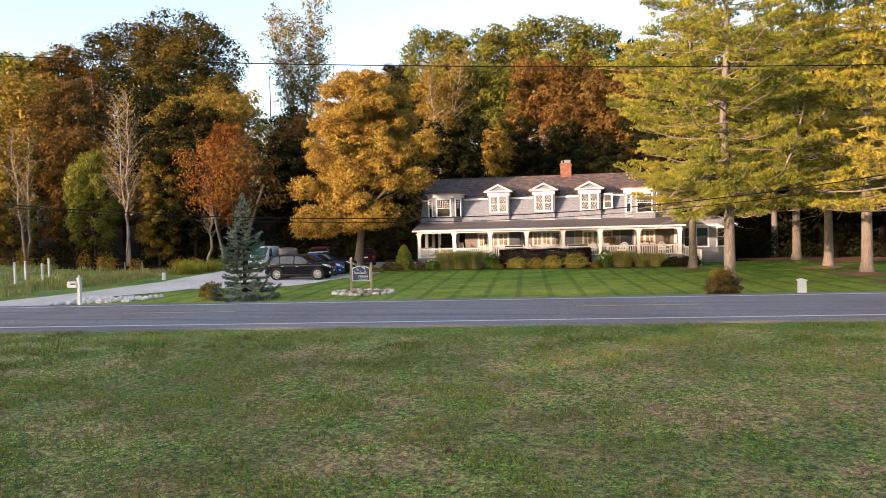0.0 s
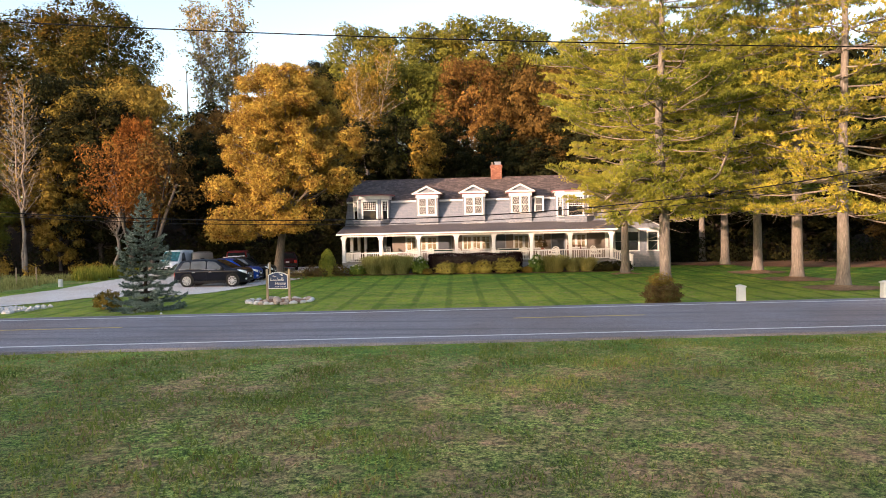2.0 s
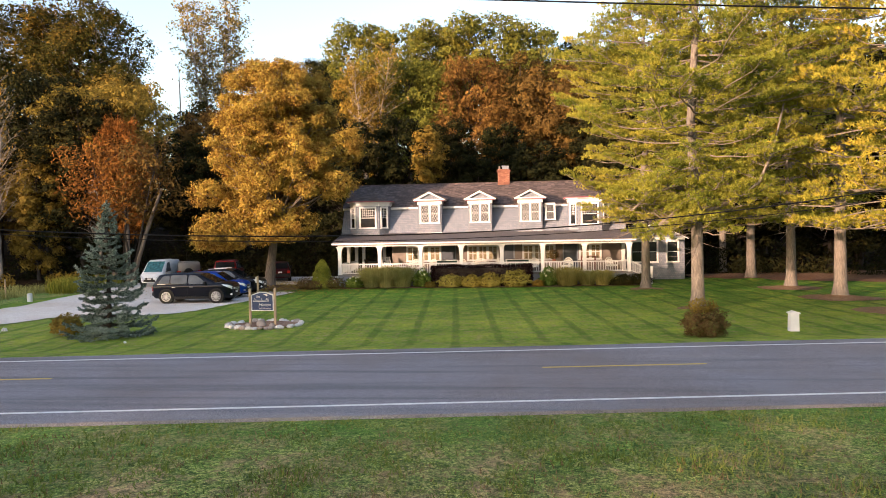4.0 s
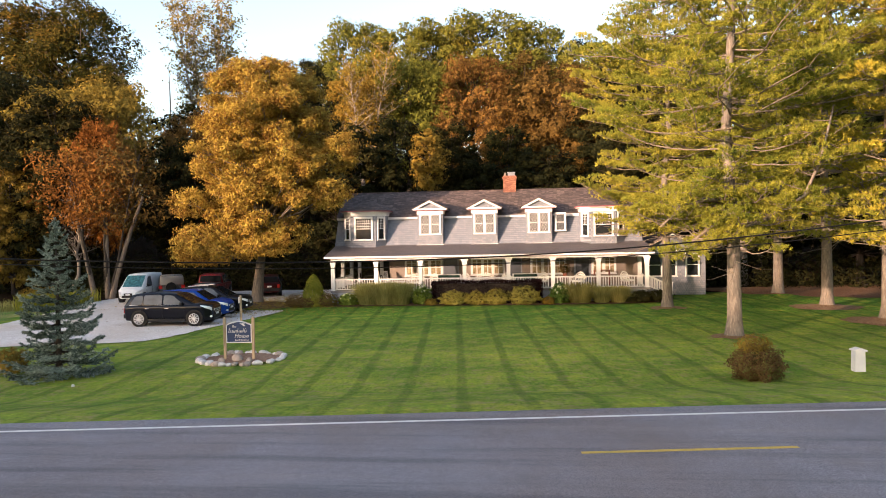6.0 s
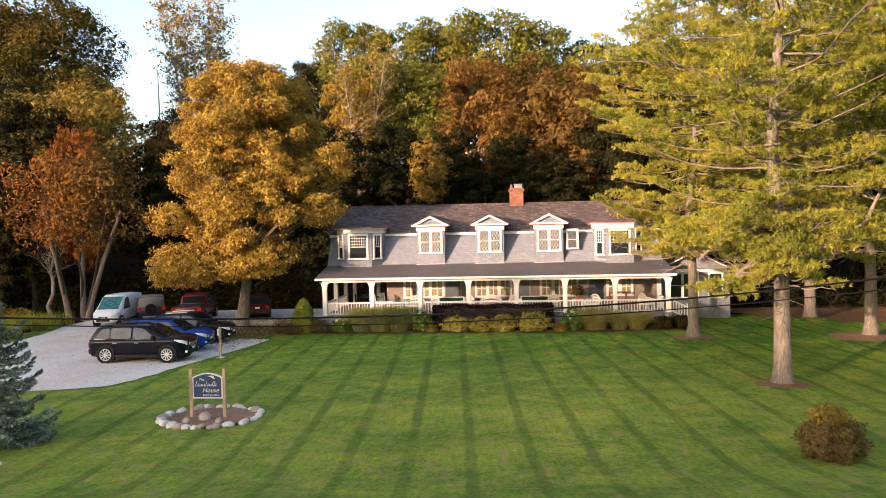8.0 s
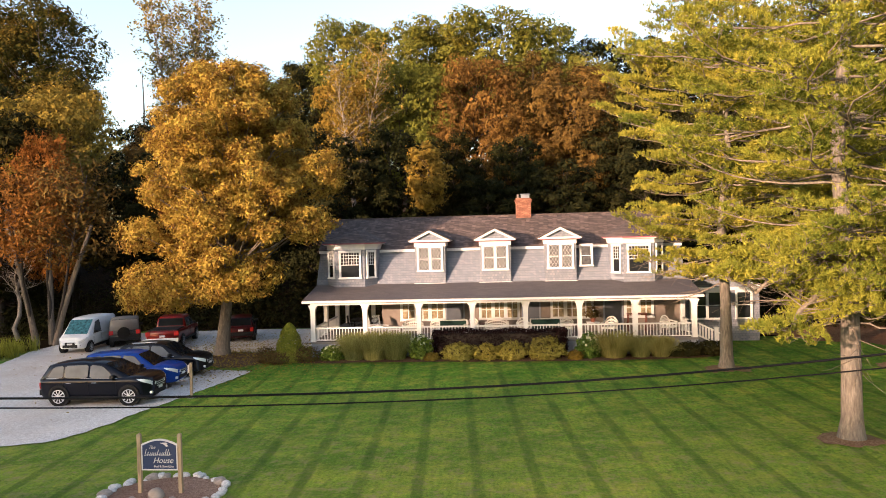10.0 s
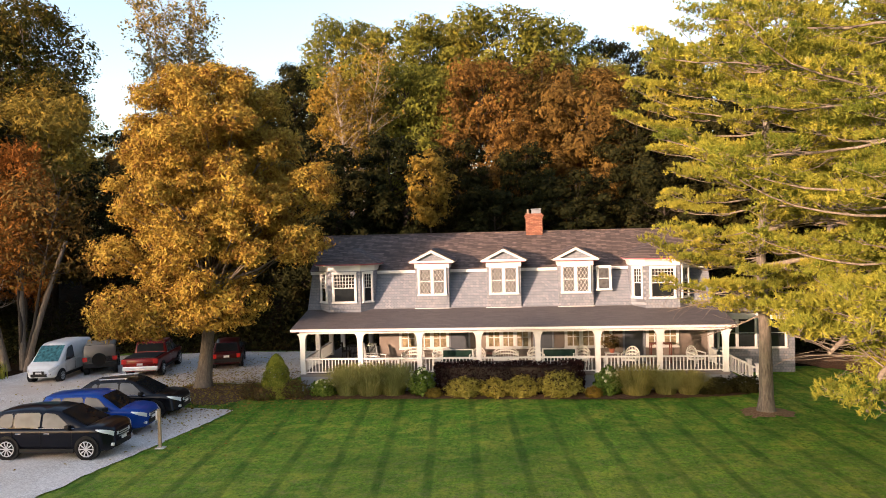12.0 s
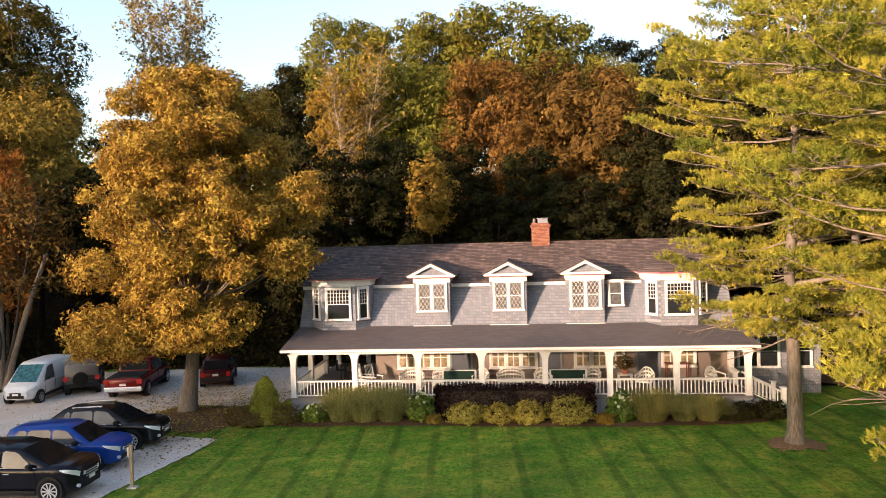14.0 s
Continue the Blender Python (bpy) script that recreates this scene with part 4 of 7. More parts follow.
def broadleaf(name, seed, h, r, low, trunk_r, blobs, per, size, wood, leaf, lean=0.0, flat=0.72, one=False, blob=(0.22, 0.38), shell=0.3, extra=(), loose=0.6, core=0, out=0.35, long=1.5, back=1.0, under=40, grow=2.25, cut=(99, 0), spray=8, fan=1.5, twigs=1):
    """A tapered trunk, limbs to every clump, and a crown of separate leaves with gaps between the clumps."""
    rng = np.random.default_rng(seed)
    e = new(name)
    tub = Tubes()
    top = h * 0.9
    spine = [Vector((0, 0, -0.3))]
    for i in range(1, 9):
        spine.append(Vector((lean * i / 8 + rng.normal(0, 0.03 * r), rng.normal(0, 0.03 * r), top * i / 8)))
    rad = [trunk_r * (1.35 if i == 0 else 1.0) * (1 - 0.9 * (i / 8) ** 0.9) + 0.02 for i in range(9)]
    tub.add([spine[0], spine[0].lerp(spine[1], 0.3)] + spine[1:], [rad[0] * 1.2, rad[0] * 0.85] + rad[1:], 10)
    cz, rz = (h + low) / 2, (h - low) / 2
    V, F, C, B, off = [], [], [], [], 0
    for k in range(blobs):
        g = (k + 0.5) / blobs
        zz = 1 - 2 * g
        a = k * 2.39996 + rng.normal(0, 0.35)
        rr = math.sqrt(max(0, 1 - zz * zz)) ** 0.8
        d = rng.uniform(out, 0.97)
        c = np.array([lean * 0.6 + rr * math.cos(a) * r * d, rr * math.sin(a) * r * d, cz + zz * rz * min(1.0, d + 0.25) * 0.93])
        br = r * rng.uniform(*blob)
        if c[0] > cut[0] and c[2] < cut[1]:
            c = np.array([c[0] * 0.5, c[1], cut[1] + (c[2] - low) * 0.6])
        if k >= blobs - len(extra):
            c, br = np.array(extra[k - blobs][:3]), extra[k - blobs][3]
        t = min(0.95, max(max(0.15, (low + 0.8) / top), (c[2] - r * 0.55 * rng.uniform(0.6, 1.2)) / top))
        i = min(7, int(t * 8))
        s = spine[i].lerp(spine[i + 1], t * 8 - i)
        mid = s.lerp(Vector(c), 0.55) + Vector((0, 0, -0.06 * r))
        tub.add([s, mid, Vector(c)], [max(0.03, rad[i] * 0.4), max(0.02, rad[i] * 0.2), 0.012], 5)
        for q in range(twigs):
            w = Vector(rng.normal(0, br * 0.5, 3))
            tub.add([mid.lerp(Vector(c), 0.5), Vector(c) + w], [max(0.012, rad[i] * 0.08), 0.006], 3)
        C.append(c)
        B.append(br)
    # the skin of the clumps: no leaves where one clump lies inside another, fewer on the side of the hill
    C, B = np.array(C), np.array(B)
    sq = np.array([1.12, 1.12, flat])
    total = int(per * blobs / spray)
    pick = rng.choice(blobs, total, p=B ** 2 / (B ** 2).sum())
    sd = unit(rng.normal(0, 1, (total, 3)))
    ph = rng.uniform(0, 6, (blobs, 3))[pick]
    lump = 1 + 0.16 * np.sin(sd[:, :1] * 7 + ph[:, :1]) * np.cos(sd[:, 1:2] * 6 + ph[:, 1:2]) + 0.12 * np.sin(sd[:, 2:] * 9 + ph[:, 2:])
    p = C[pick] + sd * sq * B[pick][:, None] * lump * (1 - shell * rng.uniform(0, 1, (total, 1)) ** 1.5)
    keep = np.ones(total, dtype=bool)
    for c, br in zip(C, B):
        keep &= (((p - c) / sq) ** 2).sum(1) > (br * 0.8) ** 2 * (1 if shell < 0.4 else 0.3)
    keep |= rng.uniform(0, 1, total) < 0.06
    keep &= (p[:, 1] < 0.3 * r) | (rng.uniform(0, 1, total) < back)
    p, nm = p[keep], sd[keep] + np.array([0, 0, 0.45]) + 0.3 * unit(p[keep] - np.array([lean * 0.6, 0, cz]))
    # every place on the skin bears a spray of leaves that hangs out from it
    nm = np.repeat(nm + rng.normal(0, 0.3, nm.shape), spray, 0)
    p = np.repeat(p, spray, 0) + rng.normal(0, size * fan, (len(p) * spray, 3)) * np.array([1, 1, 0.6])
    v, f = leaves(rng, p, nm, size, long, loose)
    if one:
        keep = np.arange(len(v)).reshape(-1, 4)[:, :3].ravel()
        v = v[keep]
        f = np.arange(len(v)).reshape(-1, 3)
    V.append(v)
    F.append(f)
    off += len(v)
    if core:
        # broader leaves close under the skin
        tw = int(blobs * under)
        pick = rng.choice(blobs, tw, p=B ** 2 / (B ** 2).sum())
        sd = unit(rng.normal(0, 1, (tw, 3)))
        p = C[pick] + sd * sq * B[pick][:, None] * rng.uniform(0.55, 0.85, (tw, 1))
        keep = (p[:, 1] < 0.4 * r) | (rng.uniform(0, 1, tw) < back)
        v, f = leaves(rng, p[keep], sd[keep] + np.array([0, 0, 0.3]), size * grow, 1.2, 0.5)
        v = v[np.arange(len(v)).reshape(-1, 4)[:, :3].ravel()]
        V.append(v)
        F.append(np.arange(len(v)).reshape(-1, 3) + off)
        off += len(v)
    tub.made("trunk", wood, e)
    if core:
        # broad inner foliage behind the outer leaves
        d = unit(rng.normal(0, 1, (core, 3)))
        p = d * rng.uniform(0.1, 0.55, (core, 1)) * np.array([r, r, rz]) + np.array([lean * 0.6, 0, cz])
        v, f = leaves(rng, p, d, 0.07 * r, 1.3, 0.8)
        V.append(v)
        F.append(f + off)
    if V:
        blades_mesh("crown", np.concatenate(V), np.concatenate(F), leaf, e)
    return e


def needles(rng, p, d, up, n, length, width, loose=0.55):
    """Thin blades that spray from points p along directions d."""
    k = len(p)
    pp = np.repeat(p, n, 0)
    dd = unit(np.repeat(d, n, 0) + rng.normal(0, loose, (k * n, 3)) + np.array([0, 0, up]))
    side = unit(np.cross(dd, rng.normal(0, 1, (k * n, 3)))) * width / 2
    L = length * rng.uniform(0.7, 1.25, (k * n, 1))
    a, b, c = pp - side, pp + side, pp + dd * L
    v = np.stack([a, b, c], 1).reshape(-1, 3)
    return v, np.arange(len(v)).reshape(-1, 3)


def pine(name, seed, h, shape, trunk_r, gap, per_area, n, blade, wood, leaf, bare=5, extra=(), first=0.24):
    """White pine: straight trunk, whorls of long limbs that sag and turn up, level fans of twigs tipped with brushes of needles, dead limbs below.
    shape: rows (height, reach) of the crown; per_area: brushes on a square metre of cushion; n: needles of a brush."""
    rng = np.random.default_rng(seed)
    e = new(name)
    tub, limb = Tubes(), Tubes()
    low = shape[0][0]
    lean = rng.normal(0, 0.12, (6, 2))
    tub.add([(0, 0, -0.3), (0, 0, 0.12), (0.02, 0, 0.6)] + [(lean[i][0] * (i > 0), lean[i][1] * (i > 0), h * (0.15 + 0.17 * i)) for i in range(6)],
            [trunk_r * 1.6, trunk_r * 1.25, trunk_r] + [trunk_r * (1 - 0.96 * (0.15 + 0.17 * i) ** 0.9) for i in range(6)], 14)
    P, D = [], []

    def cushion(c, way, a, b, high):
        """A dome of needle brushes over a fan of twigs."""
        m = max(8, int(a * b * math.pi * per_area))
        rho, phi = np.sqrt(rng.uniform(0, 1, m)), rng.uniform(0, 2 * math.pi, m)
        edge = 1 + 0.22 * np.sin(3 * phi + rng.uniform(0, 6)) + 0.14 * np.sin(5 * phi + rng.uniform(0, 6))
        u = np.array((way.x, way.y, 0)) / max(1e-3, math.hypot(way.x, way.y))
        w = np.array((-u[1], u[0], 0))
        x, y = a * rho * np.cos(phi) * edge, b * rho * np.sin(phi) * edge
        z = high * np.sqrt(1 - rho ** 2 * 0.95) * rng.uniform(0.55, 1.05, m) + rng.normal(0, 0.02, m) + way.z * x * 0.8
        P.append(np.array(c) + u * x[:, None] + w * y[:, None] + np.array([0, 0, 1]) * z[:, None])
        D.append(u * (0.3 + 0.5 * np.cos(phi) * rho)[:, None] + w * (0.6 * np.sin(phi) * rho)[:, None] + np.array([0, 0, 0.55]) + rng.normal(0, 0.18, (m, 3)))
        for q in range(4):
            k = rng.integers(0, m)
            limb.add([c, Vector(P[-1][k]) - Vector((0, 0, 0.05))], [0.010, 0.004], 3)

    def dress(pts, L, start):
        """Side twigs along a limb, each ending in a cushion of needles."""
        k = len(pts) - 1
        nb = max(2, int(round(L * 1.55)))
        for q in range(nb):
            t = start + (0.97 - start) * (q + rng.uniform(0.1, 0.9)) / nb
            i = min(k - 1, int(t * k))
            c = pts[i].lerp(pts[i + 1], t * k - i)
            d = (pts[i + 1] - pts[i]).normalized()
            side = d.cross(Vector((0, 0, 1))).normalized() * (1 if q % 2 else -1)
            ln = min(1.5, 0.15 + 0.26 * L * (1.1 - t)) * rng.uniform(0.45, 1.1)
            way = (d * rng.uniform(0.55, 1.0) + side * rng.uniform(0.5, 1.0) + Vector((0, 0, rng.normal(0.05, 0.08)))).normalized()
            tip = c + way * ln + Vector((0, 0, rng.uniform(0.0, 0.16)))
            limb.add([c, c.lerp(tip, 0.5) - Vector((0, 0, 0.04 * ln)), tip], [0.016, 0.011, 0.006], 3)
            size = rng.uniform(0.4, 0.8) * min(1.0, 0.55 + 0.09 * L)
            cushion(tip, way, size, size * rng.uniform(0.55, 0.85), rng.uniform(0.2, 0.42))
        d = (pts[-1] - pts[-2]).normalized()
        size = rng.uniform(0.4, 0.6) * min(1.0, 0.55 + 0.09 * L)
        cushion(pts[-1] - d * size * 0.5, d, size, size * 0.6, 0.15)
    z = low
    a0 = rng.uniform(0, 6)
    while z < h - 0.3:
        g = (z - low) / (h - low)
        reach = lerp_table(z, shape)[0]
        m = int(rng.integers(6, 9)) if g < 0.8 else 5
        for k in range(m):
            a = a0 + k * 2 * math.pi / m + rng.normal(0, 0.28)
            L = reach * (rng.uniform(0.72, 1.04) if rng.uniform() < 0.72 else rng.uniform(0.35, 0.7))
            z0 = z + rng.normal(0, 0.2)
            rise, turn_up = rng.normal(-0.07 + 0.62 * g ** 1.6, 0.075), rng.uniform(0.02, 0.2)
            bend = rng.normal(0, 0.16)
            pts = []
            for j in range(9):
                t = j / 8
                b = a + bend * t * t + 0.05 * math.sin(t * 9 + k)
                pts.append(Vector((math.cos(b) * L * t, math.sin(b) * L * t, z0 + L * (rise * t - 0.05 * math.sin(t * math.pi) * (1 - g) + turn_up * t ** 3) + 0.03 * rng.normal())))
            r0 = trunk_r * (0.15 - 0.09 * g) * min(1.1, L / 7 + 0.3)
            limb.add(pts, [r0 * (1 - 0.85 * i / 8) + 0.007 for i in range(9)], 5)
            dress(pts, L, first if L > 2.5 else 0.12)
        z += rng.uniform(0.75, 1.25) * gap
        a0 += 0.9
    for path in extra:
        pts = [Vector(q) for q in path]
        limb.add(pts, [0.11 * (1 - 0.8 * i / len(pts)) for i in range(len(pts))], 7)
        for q in range(20):
            t = rng.uniform(0.25, 0.98) * (len(pts) - 1)
            i = int(t)
            c = pts[i].lerp(pts[i + 1], t - i)
            a = rng.uniform(0, 6.28)
            sub = wander(rng, c, (math.cos(a), math.sin(a), rng.normal(0.1, 0.2)), rng.uniform(1.0, 2.0), 4, 0.1, 0.03)
            limb.add(sub, [0.025, 0.02, 0.015, 0.01, 0.006], 4)
            dress(sub, 2.2, 0.2)
    for k in range(bare):
        a = rng.uniform(0, 6.28)
        zz = rng.uniform(low * 0.8, low * 1.7)
        pts = wander(rng, (0, 0, zz), (math.cos(a), math.sin(a), -0.1), rng.uniform(2.4, 4.2), 6, 0.12, -0.03)
        limb.add(pts, [0.045 * (1 - i / 6.5) + 0.004 for i in range(7)], 5)
        for q in range(9):
            s0 = pts[2 + q % 4]
            limb.add(wander(rng, s0, (math.cos(a + rng.normal(0, 0.6)), math.sin(a + rng.normal(0, 0.6)), -0.25), 1.6, 3, 0.2), [0.014, 0.009, 0.006, 0.003], 3)
    tub.made("trunk", wood, e)
    limb.made("bough_frame", M["limb_pine"], e)
    P, D = np.concatenate(P), np.concatenate(D)
    v, f = needles(rng, P, D, 0.15, n, *blade, 0.48)
    v2, f2 = needles(rng, P - np.array([0, 0, 0.04]), D, 0.0, 3, blade[0] * 1.0, blade[1] * 2.5, 0.6)
    blades_mesh("crown", np.concatenate([v, v2]), np.concatenate([f, f2 + len(v)]), leaf, e)
    return e


def spruce(name, seed, h, reach, wood, leaf):
    """A young spruce: open whorls of boughs that sag and turn up at their ends, furred with short needles."""
    rng = np.random.default_rng(seed)
    e = new(name)
    tub = Tubes()
    tub.add([(0, 0, -0.2), (0, 0, h * 0.5), (0, 0, h)], [0.11, 0.06, 0.012], 8)
    P, D = [], []

    def fur(p, q, n):
        """Needles along one twig."""
        t = rng.uniform(0, 1, n)[:, None]
        P.append(np.array(p) + (np.array(q) - np.array(p)) * t + rng.normal(0, 0.012, (n, 3)))
        D.append(np.tile(np.array((q - p).normalized()), (n, 1)) + rng.normal(0, 0.25, (n, 3)))
    z, a0 = 0.24, 0.0
    while z < h - 0.10:
        g = z / h
        L0 = (reach * (1 - g) ** (0.78 if g < 0.6 else 0.9) + 0.04) * rng.uniform(0.84, 1.12)
        m = int(5 + 7 * (1 - g))
        for k in range(m):
            a = a0 + k * 2 * math.pi / m + rng.normal(0, 0.16)
            L = L0 * (rng.uniform(0.82, 1.12) if rng.uniform() < 0.7 else rng.uniform(0.5, 0.8))
            out, side = Vector((math.cos(a), math.sin(a), 0)), Vector((-math.sin(a), math.cos(a), 0))
            sag = -0.10 + 0.75 * g ** 2.0 + rng.normal(0, 0.03)
            pts = [Vector((0, 0, z + rng.normal(0, 0.03))) + out * (L * t) + Vector((0, 0, L * (sag * t - 0.10 * math.sin(t * math.pi) + 0.14 * t ** 3))) for t in (0, 0.2, 0.4, 0.6, 0.8, 1.0)]
            tub.add(pts, [0.018 * (1 - 0.8 * i / 5) + 0.003 for i in range(6)], 3)
            fur(pts[2], pts[4], int(26 * L))
            fur(pts[4], pts[5], int(22 * L) + 6)
            nt = max(2, int(L * 9))
            for q in range(nt):
                t = 0.25 + 0.72 * (q + rng.uniform(0, 1)) / nt
                i = min(4, int(t * 5))
                c = pts[i].lerp(pts[i + 1], t * 5 - i)
                w = (0.36 * L * (1.12 - t) + 0.05) * rng.uniform(0.6, 1.1)
                sg = 1 if q % 2 else -1
                fur(c, c + side * (sg * w) + out * (w * 0.75) + Vector((0, 0, 0.04 * w + rng.normal(0, 0.02))), int(60 * w) + 4)
        z += 0.19 + 0.16 * (1 - g)
        a0 += 0.55
    fur(Vector((0, 0, h - 0.6)), Vector((0, 0, h + 0.05)), 110)
    tub.made("trunk", wood, e)
    v, f = needles(rng, np.concatenate(P), np.concatenate(D), 0.25, 3, 0.08, 0.030, 0.75)
    blades_mesh("crown", v, f, leaf, e)
    return e


def bare_tree(name, seed, h, trunk_r, reach, wood, leaf=None, sparse=0, low=0.35, size=0.2, stems=1, spread=0.9):
    """A pale tree, thin of leaf: its boughs and twigs show."""
    rng = np.random.default_rng(seed)
    e = new(name)
    tub = Tubes()
    P = []
    for st in range(stems):
        ang = rng.uniform(0, 6.28)
        ang = ang if spread < 1 else st * 2.2
        top = Vector((math.cos(ang) * spread * (stems > 1), math.sin(ang) * spread * (stems > 1), h * (1 - 0.06 * st)))
        sp = [Vector((0.25 * st, 0, -0.3))]
        for i in range(1, 11):
            sp.append(Vector((0.25 * st, 0, 0)).lerp(top, i / 10) + Vector((rng.normal(0, 0.12), rng.normal(0, 0.12), 0)))
        rad = [trunk_r * (1 - 0.92 * i / 10) + 0.015 for i in range(11)]
        tub.add(sp, rad, 8)
        for k in range(34):
            t = low + (1 - low) * (k + rng.uniform(0, 1)) / 34
            i = min(9, int(t * 10))
            s = sp[i].lerp(sp[i + 1], t * 10 - i)
            a = k * 2.4 + rng.normal(0, 0.4)
            L = reach * ((1.15 - t) ** 0.6 if spread < 1 else (1.25 - t) ** 0.35) * rng.uniform(0.5, 1.1)
            pts = wander(rng, s, (math.cos(a), math.sin(a), 1.0), L, 5, 0.14, 0.02)
            r0 = max(0.02, rad[i] * 0.4)
            tub.add(pts, [r0 * (1 - 0.85 * j / 5) + 0.004 for j in range(6)], 4)
            for q in range(8):
                c = pts[1 + q % 5]
                tw = wander(rng, c, (math.cos(a + rng.normal(0, 0.9)), math.sin(a + rng.normal(0, 0.9)), 0.7), L * 0.42, 3, 0.2, 0.02)
                tub.add(tw, [0.016, 0.011, 0.007, 0.004], 3)
                for b in (1, 2):
                    fine = wander(rng, tw[b], Vector(rng.normal(0, 1, 3)) + Vector((0, 0, 0.5)), L * 0.2, 2, 0.2)
                    tub.add(fine, [0.008, 0.006, 0.003], 3)
                P += [tuple(tw[2]), tuple(tw[3]), tuple(fine[2])]
    tub.made("trunk", wood, e)
    if leaf and sparse:
        P = np.array(P)
        pk = rng.integers(0, len(P), sparse)
        p = P[pk] + rng.normal(0, 0.28, (sparse, 3))
        v, f = leaves(rng, p, np.tile([0, 0, 1.0], (sparse, 1)), size, 1.5, 0.9)
        blades_mesh("crown", v, f, leaf, e)
    return e


def put_tree(e, x, y, label, category="tree", group="", turn=0.0, size=1.0, z=None):
    e.matrix_basis = pose(x, y, (gz(x, y) if z is None else z) - 0.03, 0, 0, turn) @ Matrix.Diagonal((size, size, size, 1))
    return tagged(e, label, category, group)


put_tree(broadleaf("maple_tree", 11, 16.9, 4.8, 2.5, 0.36, 300, 1000, 0.14, M["bark_maple"], M["gold"], lean=1.5, flat=0.85, out=0.42, blob=(0.08, 0.175), shell=0.35, one=True, loose=0.8, core=600, long=1.4, under=90, grow=1.6, spray=14, fan=1.15, twigs=3, cut=(1.6, 6.6),
                   extra=((-4.0, -1.0, 3.8, 1.1), (-4.6, -1.2, 3.2, 0.7), (-3.1, -2.0, 4.4, 1.3), (2.6, -1.5, 4.6, 1.3), (6.0, 0, 9.8, 1.2), (6.4, -0.5, 10.6, 0.9), (5.6, -0.5, 7.4, 1.2), (-4.6, 0, 7.0, 1.2), (0.2, -1.6, 3.7, 0.9), (-1.9, -2.0, 3.5, 1.0), (1.6, -2.0, 4.0, 1.0), (-3.2, -1.0, 3.3, 0.9), (0.8, 0.5, 12.6, 1.3), (1.3, -0.6, 11.4, 1.1))), -5.6, 0.6,
         "large golden autumn maple with a thick trunk beside the driveway")

PINES = [(21.3, -16.4, 21, 27, 0.31, ((3.7, 2.0), (4.6, 2.9), (6.0, 3.7), (8.0, 4.9), (9.6, 6.5), (10.6, 7.6), (12.0, 7.2), (14.0, 6.2), (18.0, 5.4), (22.0, 3.8), (27.0, 0.5))),
         (21.05, -4.55, 22, 21, 0.29, ((4.6, 3.0), (5.6, 6.2), (6.6, 5.0), (7.6, 4.4), (8.6, 5.8), (10.2, 6.9), (11.4, 6.4), (12.6, 5.4), (16.4, 3.6), (21.0, 0.5))),
         (30, 3, 23, 26, 0.33, ((4.8, 4.5), (8.0, 6.4), (14.0, 5.6), (26.0, 0.6))), (30, -4.6, 24, 25, 0.31, ((4.6, 4.5), (8.0, 6.2), (14.0, 5.4), (25.0, 0.6))),
         (30.1, -11.2, 25, 26, 0.33, ((4.2, 4.6), (7.0, 6.6), (13.0, 6.0), (26.0, 0.6))), (30, -17.4, 26, 27, 0.31, ((4.0, 4.8), (7.0, 6.8), (13.0, 6.2), (27.0, 0.6))),
         (30.6, 12.1, 27, 25, 0.3, ((5.4, 4.5), (9.0, 5.8), (25.0, 0.6)))]
for i, (x, y, sd, h, tr, shape) in enumerate(PINES):
    near = i < 2
    put_tree(pine("pine_tree", sd, h, shape, tr, (0.86, 0.80)[i] if near else 1.3, 62 if near else 23, 7 if near else 6, (0.145, 0.018) if near else (0.21, 0.03), M["bark_pine"], M["pine"],
                  extra=(((0, 0, 4.4), (1.3, -0.6, 4.9), (2.6, -0.8, 5.8), (3.2, -0.9, 7.2), (3.7, -0.9, 9.4)), ((0, 0, 4.8), (-1.0, -0.5, 4.6), (-1.9, -1.0, 4.0), (-2.4, -1.4, 3.2)), ((0, 0, 5.6), (-1.4, -0.9, 5.7), (-2.6, -1.3, 5.2), (-3.3, -1.5, 4.6))) if i == 0 else
                  (((0, 0, 6.0), (1.5, -1.0, 6.4), (2.8, -1.4, 5.6), (3.6, -1.6, 4.6), (4.1, -1.6, 3.5)), ((0, 0, 7.5), (2.0, -0.5, 8.0), (4.0, -0.8, 7.4), (5.2, -0.8, 6.2))) if i == 1 else ()),
             x, y, "tall white pine with level limbs and yellow-green needles", "tree", "pines on the lawn")
put_tree(spruce("spruce_tree", 31, 5.45, 1.74, M["bark_dark"], M["spruce"]), -3.75, -24.2, "small blue spruce with silvery needles on the lawn")

# woods: a few kinds, each built once, then repeated over the hill
KINDS, TALL = {}, {}
for nm, sd, h, r, low, tr, bl, per in (("a", 41, 17, 5.2, 4.0, 0.30, 54, 320), ("b", 42, 19, 4.4, 4.5, 0.28, 54, 310), ("c", 43, 13, 4.0, 1.5, 0.22, 48, 310),
                                       ("e", 45, 15, 3.4, 0.8, 0.2, 50, 300)):
    KINDS[nm] = broadleaf("tree", sd, h, r, low, tr, int(bl * 1.5), int(per * 0.9), 0.185, M["bark_dark"], M["green"], one=True, blob=(0.16, 0.31), shell=0.12, loose=0.28, core=700, out=0.5, long=1.3, back=0.22, spray=10, fan=0.95, under=105, grow=2.05)
    TALL[nm] = h
KINDS["f"] = broadleaf("tree", 46, 21, 5.6, 8.0, 0.30, 80, 420, 0.19, M["bark_maple"], M["green"], one=True, blob=(0.14, 0.26), shell=0.22, loose=0.45, out=0.5, long=1.3, back=0.4, core=260, spray=14, fan=1.3)
TALL["f"] = 21
